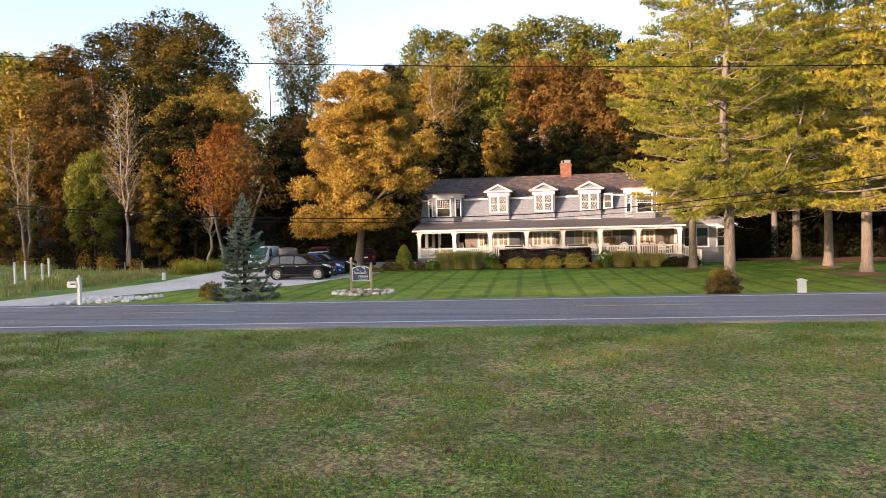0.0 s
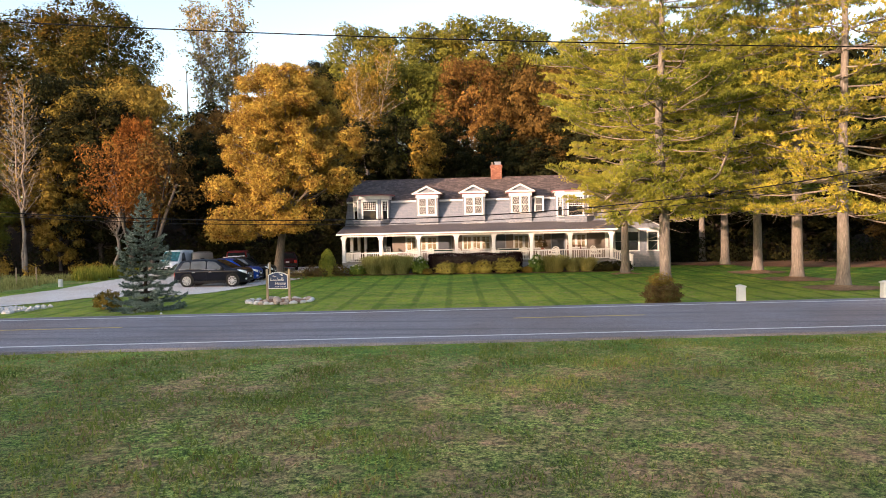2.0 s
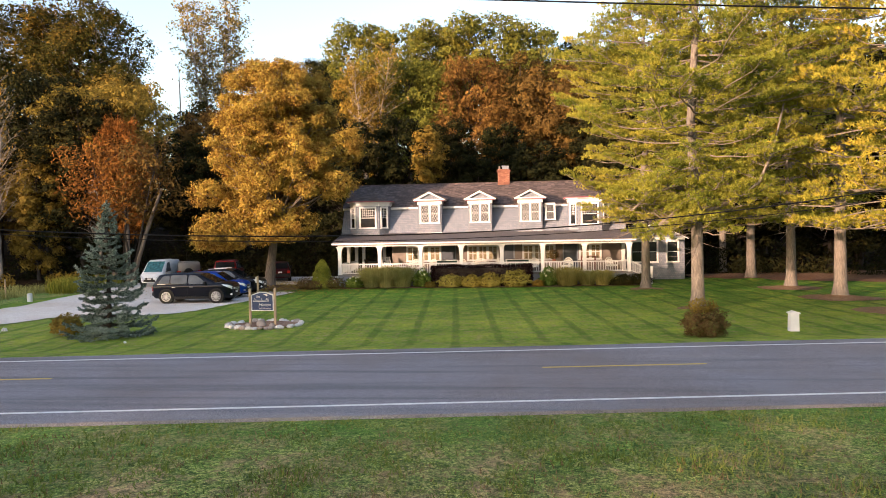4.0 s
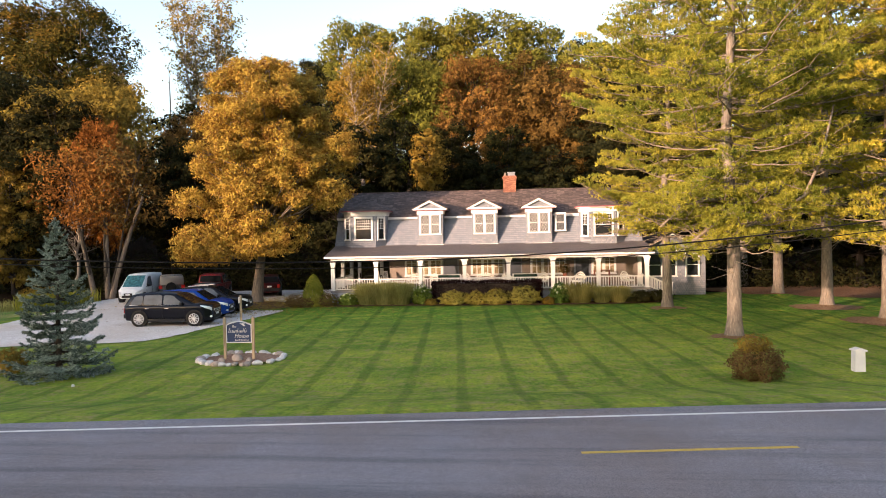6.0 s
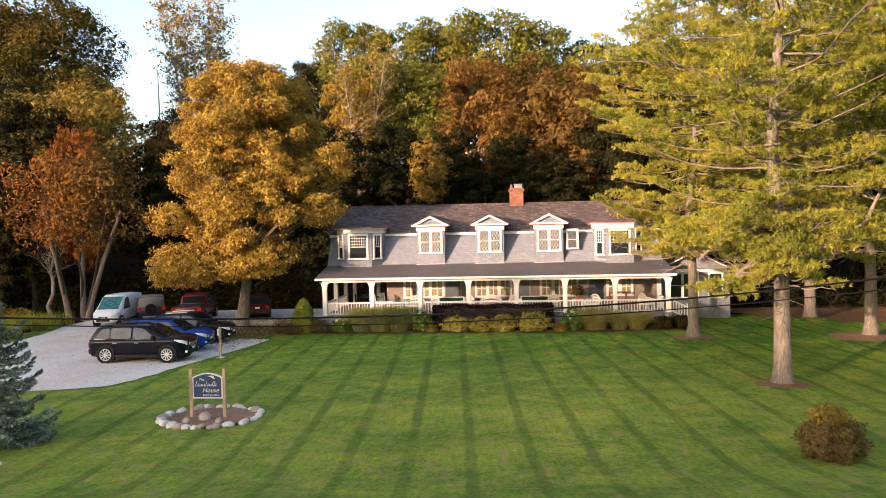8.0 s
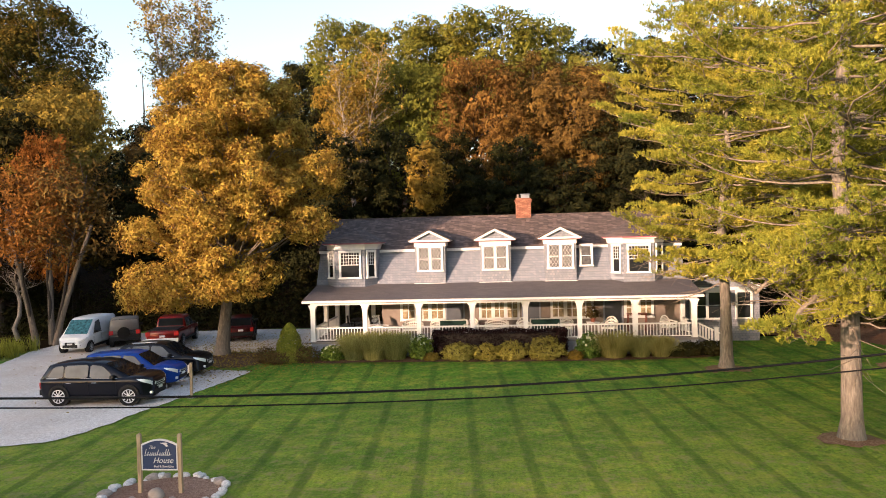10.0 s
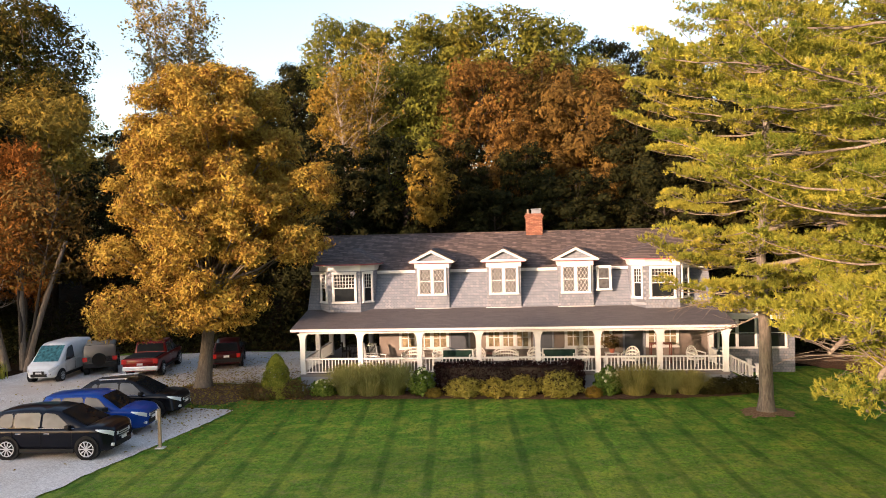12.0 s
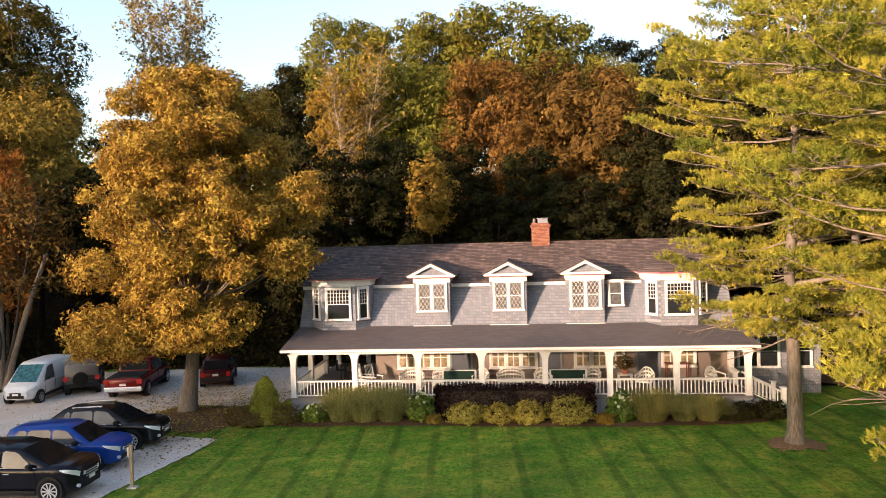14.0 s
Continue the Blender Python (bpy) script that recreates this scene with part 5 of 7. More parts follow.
WORDS = {"russet": "red-orange autumn woodland tree", "green": "green-leaved woodland tree", "shadegreen": "shade-darkened green woodland tree", "olive": "olive-yellow autumn woodland tree", "rust": "rust-orange autumn woodland tree",
         "brown": "brown-leaved autumn woodland tree", "lime": "yellow-green woodland tree", "gold": "golden autumn woodland tree", "oak": "tall dark-leaved oak"}
used = set()


def wood_tree(kind, x, y, leaf, top, turn=0.0, wide=1.0):
    """One tree of the woods whose crown ends at the height top."""
    base = KINDS[kind]
    if kind in used:
        e = copy_thing(base, Matrix())
    else:
        e, _ = base, used.add(kind)
    for c in e.children:
        if c.name.startswith("crown"):
            c.material_slots[0].link = "OBJECT"
            c.material_slots[0].material = M[leaf]
    g = gz(x, y)
    k = max(0.35, (top - g) / TALL[kind])
    put_tree(e, x, y, WORDS[leaf] + " on the slope behind the house", "tree", "woods", turn, k)
    e.scale = (k * wide, k * wide, k)
    return e


NAMED = [("e", 27, 16.5, "shadegreen", 16, 1.2), ("e", 33.5, 17.5, "shadegreen", 19, 1.2), ("e", 40, 13, "shadegreen", 18, 1.2), ("e", 46, 9, "brown", 12, 1.2), ("e", 37, 21, "shadegreen", 21, 1.2),
         ("e", 52, 3, "shadegreen", 18, 1.2), ("e", 44, 17, "shadegreen", 20, 1.2), ("e", 57, 10, "shadegreen", 15, 1.2), ("e", 50, -6, "shadegreen", 13, 1.2), ("a", -7.5, 45, "green", 32.5, 0.9), ("e", -13, 46, "shadegreen", 28, 1.2), ("b", -17, 44, "shadegreen", 25, 1.0), ("a", 9.5, 42, "green", 32.0, 1.15), ("a", 15.5, 43, "green", 30.5, 1), ("b", 0.5, 42, "green", 31.5, 1.1), ("a", 4.8, 44, "green", 31, 1), ("b", -5.0, 43, "green", 31.0, 0.8),
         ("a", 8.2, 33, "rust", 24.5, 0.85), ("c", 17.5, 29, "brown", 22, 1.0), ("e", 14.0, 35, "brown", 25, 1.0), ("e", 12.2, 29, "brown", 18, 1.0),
         ("b", -4.5, 31, "olive", 23, 0.95), ("a", 0.8, 33, "green", 24.5, 0.9), ("b", -11, 36, "shadegreen", 25, 0.9), ("a", 22, 48, "shadegreen", 29.5, 0.9),
         ("b", 28, 50, "shadegreen", 30.0, 0.95), ("a", 20, 38, "green", 25, 0.9), ("e", 21, 24, "shadegreen", 18, 1.0), ("b", 26, 33, "shadegreen", 24, 1.0),
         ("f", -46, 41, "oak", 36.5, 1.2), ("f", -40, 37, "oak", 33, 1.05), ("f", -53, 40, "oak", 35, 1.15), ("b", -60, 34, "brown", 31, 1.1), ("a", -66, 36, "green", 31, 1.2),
         ("c", -36, 34, "olive", 24, 1.0), ("a", -22.3, 10.5, "russet", 15.0, 0.52), ("b", -18.5, 15, "shadegreen", 14, 1.0), ("e", -26.5, 11, "shadegreen", 17.5, 1.1), ("a", -24.5, 17, "olive", 19.5, 0.85),
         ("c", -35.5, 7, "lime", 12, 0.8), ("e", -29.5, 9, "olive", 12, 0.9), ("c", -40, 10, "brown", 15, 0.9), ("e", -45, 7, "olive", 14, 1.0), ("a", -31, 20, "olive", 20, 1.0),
         ("b", -13, 21, "shadegreen", 16.5, 1.0), ("e", -15.5, 14.5, "shadegreen", 11, 1.1), ("e", -9.5, 16.5, "shadegreen", 13, 1.1), ("a", -37, 22, "shadegreen", 22, 0.9), ("b", -48, 20, "brown", 23, 1.0),
         ("c", -52, 10, "olive", 15, 1.0), ("e", -3.5, 17, "shadegreen", 15.5, 1.1), ("e", 9.5, 18.5, "shadegreen", 11.5, 1.2), ("e", 15.5, 18, "shadegreen", 12.5, 1.2), ("e", 1.4, 20, "shadegreen", 16, 1.0), ("e", 6.5, 22, "shadegreen", 15.5, 1.0), ("e", -9, 50, "shadegreen", 27, 1.2), ("e", 3, 51, "shadegreen", 28, 1.3), ("e", 12, 50, "shadegreen", 28, 1.3), ("e", 19, 47, "shadegreen", 26, 1.2), ("a", 34, 40, "shadegreen", 28, 1.1), ("b", 41, 38, "shadegreen", 27, 1.1), ("a", 48, 34, "shadegreen", 26, 1.1), ("b", 30, 30, "shadegreen", 22, 1.1), ("a", 56, 26, "shadegreen", 25, 1.1),
         ("e", 21.5, 17, "shadegreen", 13, 1.1), ("e", -58, 14, "green", 16, 1.2), ("a", -57, 24, "olive", 25, 1.0), ("c", -19.5, 22, "rust", 17, 0.8), ("b", -22, 26, "shadegreen", 19, 1.0)]
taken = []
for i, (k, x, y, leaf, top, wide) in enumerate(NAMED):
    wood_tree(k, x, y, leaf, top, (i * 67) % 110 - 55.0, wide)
    taken.append((x, y))
rng = np.random.default_rng(77)
tries = 0
while len(taken) < 76 and tries < 4000:
    tries += 1
    x, y = rng.uniform(-66, 30), rng.uniform(14.5, 54)
    if min((x - a) ** 2 + (y - b) ** 2 for a, b in taken) < 4.2 ** 2 or (x > 24 and y < 20) or (-36 < x < -17 and y > 30):
        continue
    taken.append((x, y))
    leaf = str(rng.choice(["green", "shadegreen", "olive", "rust", "brown"], p=[0.28, 0.40, 0.14, 0.07, 0.11]))
    # the shadow behind maple and house is put in by near-black leaves
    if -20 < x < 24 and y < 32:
        leaf = "shadegreen"
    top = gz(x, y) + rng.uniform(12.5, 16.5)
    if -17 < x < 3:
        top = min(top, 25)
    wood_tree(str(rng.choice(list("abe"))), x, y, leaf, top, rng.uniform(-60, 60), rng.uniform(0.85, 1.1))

put_tree(bare_tree("tree", 51, 17.3, 0.14, 4.0, M["bark_birch"], M["olive"], 900, 0.3, 0.17, 2), -31.5, 6.5, "pale bare-limbed birch with few yellow leaves", "tree", "birches")
put_tree(bare_tree("tree", 52, 13.5, 0.13, 2.6, M["bark_birch"], M["olive"], 700, 0.25, 0.17, 2), -41.5, 4.5, "pale bare-limbed birch with few yellow leaves", "tree", "birches")
M["poplar"] = leafy("poplar_leaves", [(0.1, (0.15, 0.115, 0.05)), (0.5, (0.28, 0.205, 0.08)), (0.9, (0.40, 0.30, 0.12))])
put_tree(bare_tree("tree", 53, 29, 0.34, 4.6, M["bark_birch"], M["poplar"], 9000, 0.42, 0.26, 4, 4.2), -32.5, 54, "tall thin poplar with an airy pale crown", "tree")
put_tree(bare_tree("tree", 54, 23.6 - gz(-3.4, 28.5), 0.2, 3.4, M["bark_birch"], M["olive"], 3800, 0.4, 0.19, 3, 2.6), -3.4, 28.5, "half-bare birch with white limbs on the slope", "tree", "birches")
hh = 14.4 - gz(4.8, 17.5)
put_tree(broadleaf("tree", 67, hh, 1.75, hh - 6.2, 0.1, 34, 110, 0.17, M["bark_dark"], M["olive"], one=True, core=40), 4.8, 17.5, "small yellowing tree against the dark woods", "tree")
put_tree(bare_tree("tree", 55, 9, 0.16, 2.6, M["bark_birch"], None, 0, 0.3, 0.2, 1), -23.5, 8.5, "bare grey tree at the edge of the woods", "tree")
put_tree(bare_tree("tree", 57, 22, 0.26, 3.6, M["bark_birch"], M["brown"], 2500, 0.45, 0.24, 2), -52, 31, "half-bare pale tree over the woods", "tree", "birches")
snag = Tubes()
snag.add(wander(np.random.default_rng(5), (0, 0, -0.3), (0.02, 0, 1), 19, 7, 0.02), [0.22, 0.2, 0.17, 0.15, 0.13, 0.1, 0.07, 0.03], 7)
e = new("dead_tree")
snag.made("trunk", M["bark_birch"], e)
put_tree(e, -35.2, 50, "dead pale tree trunk without limbs on the slope", "tree")
# three leaning trunks by the parked van
for i, (x, y, lx, hh) in enumerate(((-20.6, 6.2, -2.2, 8.5), (-19.8, 6.6, -0.3, 8.8), (-19.2, 6.0, 2.6, 8.0))):
    t = Tubes()
    t.add([(0, 0, -0.2), (lx * 0.15, 0, 1.5), (lx * 0.5, 0.2, 4.5), (lx, 0.4, hh)], [0.26, 0.2, 0.17, 0.1], 9)
    e = broadleaf("tree", 60 + i, 12.5, 2.8, 5.0, 0.1, 30, 130, 0.24, M["bark_dark"], M["brown"] if i == 2 else M["russet"], lean=lx, one=True)
    t.made("stem", M["bark_maple"], e)
    put_tree(e, x, y, "leaning grey-barked tree with rusty brown leaves by the parking area", "tree", "leaning trees")
# light-leaved shoots over the parked pickup and in the dark behind the house
put_tree(broadleaf("tree", 66, 7.5, 2.0, 2.0, 0.07, 26, 90, 0.2, M["bark_dark"], M["shadegreen"], one=True), 11.6, 13.5, "small green tree behind the house", "tree")


def cloud(seed, n, centre, half, size, drift=0.5):
    """Leaves scattered through a rounded volume, thicker at its skin."""
    rng = np.random.default_rng(seed)
    d = unit(rng.normal(0, 1, (n, 3)))
    d[:, 2] = np.where(d[:, 2] < 0, d[:, 2] * 0.75, d[:, 2])
    lump = 1 + 0.22 * np.sin(d[:, :1] * 9 + seed) * np.cos(d[:, 1:2] * 8) + 0.12 * np.sin(d[:, 2:] * 13 + seed)
    p = d * rng.uniform(0.45, 1.0, (n, 1)) ** 0.4 * lump * np.array(half) + np.array(centre)
    return leaves(rng, p, d + np.array([0, 0, 0.4]), size, 1.5, drift)


def undergrowth(name, leaf, seed, spots, label):
    V, F, off = [], [], 0
    for i, (x, y, r, h) in enumerate(spots):
        v, f = cloud(seed + i, int(400 * r), (x, y, gz(x, y) + h * 0.3), (r, r * 0.8, h * 0.75), 0.2)
        v = v[np.arange(len(v)).reshape(-1, 4)[:, :3].ravel()]
        f = np.arange(len(v)).reshape(-1, 3)
        V.append(v)
        F.append(f + off)
        off += len(v)
    return tagged(blades_mesh(name, np.concatenate(V), np.concatenate(F), leaf, None), label, "undergrowth", kind="stuff")


rng = np.random.default_rng(9)
edge = [(x, 9 + 2.5 * math.sin(x * 0.4) + rng.uniform(-1.5, 2), rng.uniform(1.0, 2.0), rng.uniform(1.2, 2.8)) for x in np.arange(-70, -20.5, 1.6)]
undergrowth("undergrowth", M["brown"], 100, [q for q in edge[::2] if q[0] < -34], "brown and russet brush along the edge of the woods")
# near-black brush: the shade low in the woods is in its colour
undergrowth("undergrowth", M["shadegreen"], 300, edge[1::2] + [q for q in edge[::2] if q[0] >= -34] + [(x, 13.6 + 0.7 * math.sin(x * 1.7), 1.5, 3.6) for x in np.arange(-27, -2.5, 1.5)] + [(x, 14 + rng.uniform(-0.6, 2.2), rng.uniform(1.0, 1.7), rng.uniform(1.5, 3.2)) for x in np.arange(-20, 30, 1.9)] + [(28 + 1.5 * k, 12 - 0.5 * k + rng.uniform(-1, 1), rng.uniform(1.1, 1.8), rng.uniform(1.5, 3.0)) for k in range(22)],
            "shade-darkened green brush along the edge of the woods")
undergrowth("undergrowth", M["shadegreen"], 700, [(x, 38 + 3 * math.sin(x * 0.9), 2.4, 6.0) for x in np.arange(-18, 30, 2.2)], "shade-darkened brush between the trunks high on the slope")
undergrowth("undergrowth", M["olive"], 500, [(x, 3.5 + 2.0 * math.sin(x * 0.7) + rng.uniform(-1, 1), rng.uniform(0.6, 1.2), rng.uniform(0.8, 1.5)) for x in np.arange(-60, -21, 2.3)],
            "yellowing brush and weeds beside the woods")

# ---------------------------------------------------------------- shrubs along the porch
def shrub(name, seed, x, y, rx, ry, h, n, size, leaf, label, category="shrub", group="", cone=False, z=None):
    rng = np.random.default_rng(seed)
    e = thing(name, x, y, (gz(x, y) if z is None else z) - 0.02, label, category, group)
    tub = Tubes()
    for k in range(9):
        a = rng.uniform(0, 6.28)
        tub.add(wander(rng, (math.cos(a) * rx * 0.15, math.sin(a) * ry * 0.15, 0), (math.cos(a) * 0.6, math.sin(a) * 0.6, 1), h * 0.8, 4, 0.15), [0.02, 0.016, 0.012, 0.008, 0.004], 4)
    tub.made("stems", M["bark_dark"], e)
    if cone:
        t = rng.uniform(0, 1, n) ** 1.6
        a = rng.uniform(0, 6.28, n)
        rr = (1 - t) ** 0.5 * (0.75 + 0.25 * rng.uniform(0, 1, n)) * (1 + 0.1 * np.sin(a * 5 + t * 20))
        p = np.stack([np.cos(a) * rr * rx, np.sin(a) * rr * ry, 0.05 + t * h], 1)
        v, f = leaves(rng, p, np.stack([np.cos(a), np.sin(a), 0.6 + 0 * a], 1), size, 1.8, 0.5)
    else:
        v, f = cloud(seed, n, (0, 0, h * 0.42), (rx, ry, h * 0.56), size)
        v[:, 2] = np.maximum(v[:, 2], 0.02)
    blades_mesh("foliage", v, f, leaf, e)
    return e


shrub("arborvitae", 201, -1.1, -0.95, 0.9, 0.85, 2.05, 8500, 0.06, M["thuja"], "small cone-shaped yellow-green evergreen in the planting bed", cone=True)
for i, (x, y, r, h, lf, wd) in enumerate(((-2.25, -1.3, 0.68, 0.85, "redbush", "russet"), (-1.5, -1.75, 0.6, 0.65, "redbush", "russet"), (-0.1, -1.25, 0.75, 0.9, "redbush", "russet"),
                                          (6.75, -1.35, 0.38, 0.5, "olive", "olive"), (14.3, -1.45, 0.42, 0.55, "olive", "olive"))):
    shrub("shrub", 210 + i, x, y, r, r * 0.9, h, 1800, 0.055, M[lf], "low rounded %s shrub in the planting bed" % wd, group="low shrubs")
for i, (x, r, h) in enumerate(((8.2, 0.86, 0.98), (9.68, 0.74, 0.9), (10.98, 0.80, 1.0), (12.75, 1.02, 1.22))):
    shrub("shrub", 220 + i, x, -1.25, r, r * 0.85, h, int(4200 * r), 0.06, M["yellowbush"], "rounded yellow-leaved shrub before the purple hedge", group="yellow shrubs")
for i, (x, y, r, h) in enumerate(((20.25, -0.75, 0.7, 0.8), (21.45, -0.6, 0.75, 0.85), (19.6, -0.9, 0.45, 0.6))):
    shrub("shrub", 230 + i, x, y, r, r * 0.8, h, 2400, 0.075, M["shadegreen"], "dark green leafy shrub beside the porch steps", group="green shrubs")
bush = shrub("shrub", 240, 19.4, -25.0, 0.8, 0.76, 1.15, 11000, 0.042, M["redbush"], "round red-brown shrub with green shoots on the lawn near the road")
v, f = cloud(241, 1100, (-0.1, 0, 1.12), (0.55, 0.5, 0.30), 0.045)
blades_mesh("green_top", v, f, M["olive"], bush)


M["hydrangea_leaf"] = leafy("hydrangea_leaves", [(0.1, (0.04, 0.075, 0.014)), (0.5, (0.10, 0.17, 0.03)), (0.9, (0.22, 0.29, 0.06))], 0.25)


def hydrangea(seed, x, y, r, h):
    e = shrub("hydrangea", seed, x, y, r, r * 0.85, h, 2300, 0.09, M["hydrangea_leaf"], "leafy green hydrangea with pale flower heads", group="hydrangeas")
    rng = np.random.default_rng(seed)
    for k in range(9):
        a, t = rng.uniform(0, 6.28), rng.uniform(0.4, 1.0)
        bm = bm_new()
        bmesh.ops.create_icosphere(bm, subdivisions=2, radius=rng.uniform(0.05, 0.08))
        for v in bm.verts:
            v.co *= 1 + 0.25 * noise.noise(v.co * 22)
        o = part("flower_head", bm, M["flower"], e, "pale cream-green flower head")
        o.matrix_basis = Matrix.Translation((math.cos(a) * r * math.sqrt(1.02 - t * t), -abs(math.sin(a)) * r * 0.8 * math.sqrt(1.02 - t * t), h * (0.35 + 0.62 * t)))


M["flower"] = painted("flower_heads", (0.42, 0.46, 0.28), 0.8, 0.2, 20)
hydrangea(251, 1.25, -1.0, 0.62, 0.85)
hydrangea(252, 6.1, -0.85, 0.68, 1.35)
hydrangea(253, 15.05, -0.95, 0.66, 1.3)


def grass_clump(seed, x, y, r, h, n=2600):
    """A fountain of long arching blades."""
    rng = np.random.default_rng(seed)
    e = thing("ornamental_grass", x, y, gz(x, y), "tall arching clump of pale ornamental grass", "ornamental grass", "ornamental grasses")
    V, F = [], []
    for k in range(n):
        a, rr = rng.uniform(0, 6.28), r * 0.62 * math.sqrt(rng.uniform(0, 1))
        b = Vector((math.cos(a) * rr, math.sin(a) * rr, 0))
        out = Vector((math.cos(a + rng.normal(0, 0.6)), math.sin(a + rng.normal(0, 0.6)), 0))
        L, sp = h * rng.uniform(0.5, 1.12), rng.uniform(0.15, 1.35) * r * 0.95
        w = out.cross(Vector((0, 0, 1))) * 0.006
        pts = [b, b + out * sp * 0.25 + Vector((0, 0, L * 0.5)), b + out * sp * 0.65 + Vector((0, 0, L * 0.88)), b + out * sp * 1.15 + Vector((0, 0, L * (0.98 - 0.22 * sp / r)))]
        i = len(V)
        V += [tuple(pts[0] - w), tuple(pts[0] + w), tuple(pts[1] - w), tuple(pts[1] + w), tuple(pts[2] - w * 0.8), tuple(pts[2] + w * 0.8), tuple(pts[3])]
        F += [(i, i + 1, i + 3, i + 2), (i + 2, i + 3, i + 5, i + 4), (i + 4, i + 5, i + 6)]
    mesh_object("blades", V, F, M["reed"], e)


for i, (x, y, r, h) in enumerate(((2.45, -0.75, 0.85, 1.5), (3.55, -0.8, 0.9, 1.55), (4.7, -0.75, 0.85, 1.5), (16.35, -0.8, 1.0, 1.35), (17.75, -0.8, 0.7, 1.1), (18.8, -0.8, 0.7, 1.1))):
    grass_clump(260 + i, x, y, r, h)

# purple hedge: a clipped block, thick with small leaves
e = thing("hedge", 10.35, -0.55, 0, "clipped dark purple barberry hedge along the porch", "hedge")
rng = np.random.default_rng(270)
n = 16000
p = rng.uniform(-1, 1, (n, 3))
ax = rng.integers(0, 3, n)
sg = np.where(rng.uniform(0, 1, n) < 0.5, -1, 1)
p[np.arange(n), ax] = sg * rng.uniform(0.82, 1.02, n)
nm = np.zeros((n, 3))
nm[np.arange(n), ax] = sg
p = p * np.array([3.55, 0.42, 0.72]) + np.array([0, 0, 0.80]) + rng.normal(0, 0.03, (n, 3))
p[:, 2] += 0.04 * np.sin(p[:, 0] * 2.3)
v, f = leaves(rng, p, nm + np.array([0, 0, 0.3]), 0.06, 1.4, 0.7)
blades_mesh("foliage", v, f, M["purple"], e)
bm = bm_new()
box(bm, -3.3, 3.3, -0.3, 0.3, 0.05, 1.35, 0.08)
part("core", bm, M["bark_dark"], e)

shrub("shrub", 245, -5.9, -23.7, 0.6, 0.55, 0.95, 2600, 0.06, M["olive"], "small olive-brown shrub beside the blue spruce")
bm = bm_new()
bmesh.ops.create_icosphere(bm, subdivisions=2, radius=0.055)
for v in bm.verts:
    v.co *= 1 + 0.3 * noise.noise(v.co * 9)
pale = part("stone", bm, M["white"], None, smooth=True)
pale.matrix_basis = pose(-2.2, -25.9, gz(-2.2, -25.9) + 0.03)
tagged(pale, "small white stone in the grass beside the spruce", "stone")

# reeds and rough grass beside the driveway
def reeds(seed, spots, h, label, leaf="reed", n=160, w=0.012):
    rng = np.random.default_rng(seed)
    V, F = [], []
    for x, y, r in spots:
        for k in range(n):
            a, rr = rng.uniform(0, 6.28), r * math.sqrt(rng.uniform(0, 1))
            bx, by = x + math.cos(a) * rr, y + math.sin(a) * rr
            L = h * rng.uniform(0.5, 1.15)
            o = Vector((rng.normal(0, 0.18), rng.normal(0, 0.18), 1)).normalized() * L
            s = Vector((math.cos(a), math.sin(a), 0)) * w
            b = Vector((bx, by, gz(bx, by)))
            i = len(V)
            V += [tuple(b - s), tuple(b + s), tuple(b + o * 0.6 + s * 0.8), tuple(b + o * 0.6 - s * 0.8), tuple(b + o + Vector((rng.normal(0, 0.12), rng.normal(0, 0.12), -0.05)) * L)]
            F += [(i, i + 1, i + 2, i + 3), (i + 3, i + 2, i + 4)]
    return tagged(mesh_object("rough_grass", V, F, M[leaf]), label, "grass", kind="stuff")


rng = np.random.default_rng(280)
reeds(281, [(-20.5 + rng.normal(0, 0.8), -3 + k * 0.55, 0.8) for k in range(14)], 1.15, "tall green reeds beside the driveway", "thuja", 120, 0.02)
reeds(282, [(-20.2 - rng.uniform(0, 5) , -26 + k * 0.55, 1.2) for k in range(46)], 0.5, "rough dry grass beside the driveway", "reed", 170, 0.014)
reeds(283, [(rng.uniform(-45, -24), rng.uniform(-24, 2), 1.6) for k in range(70)], 0.42, "rough dry grass in the meadow", "reed", 150, 0.016)

# ---------------------------------------------------------------- grass of the near field
def field_blades(seed, n, x0, x1, v0, v1, h, leaf, label):
    rng = np.random.default_rng(seed)
    u = rng.uniform(x0, x1, n)
    y = np.array([-35.85 + 0.117 * (a - 11.0) for a in u]) + rng.uniform(v0, v1, n)
    patch = np.array([noise.noise(Vector((a * 0.9, b * 0.9, seed))) + 0.6 * noise.noise(Vector((a * 3.1, b * 3.1, seed))) for a, b in zip(u, y)])
    keep = patch > rng.uniform(-0.35, 0.45, n)
    u, y, patch = u[keep], y[keep], patch[keep]
    k = len(u)
    b = np.stack([u, y, np.full(k, 0.80)], 1)
    d = unit(np.stack([rng.normal(0, 0.6, k), rng.normal(0, 0.6, k), np.ones(k)], 1))
    L = (h * rng.uniform(0.5, 1.3, k) * (1 + 0.6 * np.clip(patch, -0.5, 1)))[:, None]
    s = unit(np.stack([rng.normal(0, 1, k), rng.normal(0, 1, k), np.zeros(k)], 1)) * 0.012
    v = np.stack([b - s, b + s, b + d * L], 1).reshape(-1, 3)
    return tagged(blades_mesh("grass", v, np.arange(len(v)).reshape(-1, 3), M[leaf], None), label, "grass", kind="stuff")


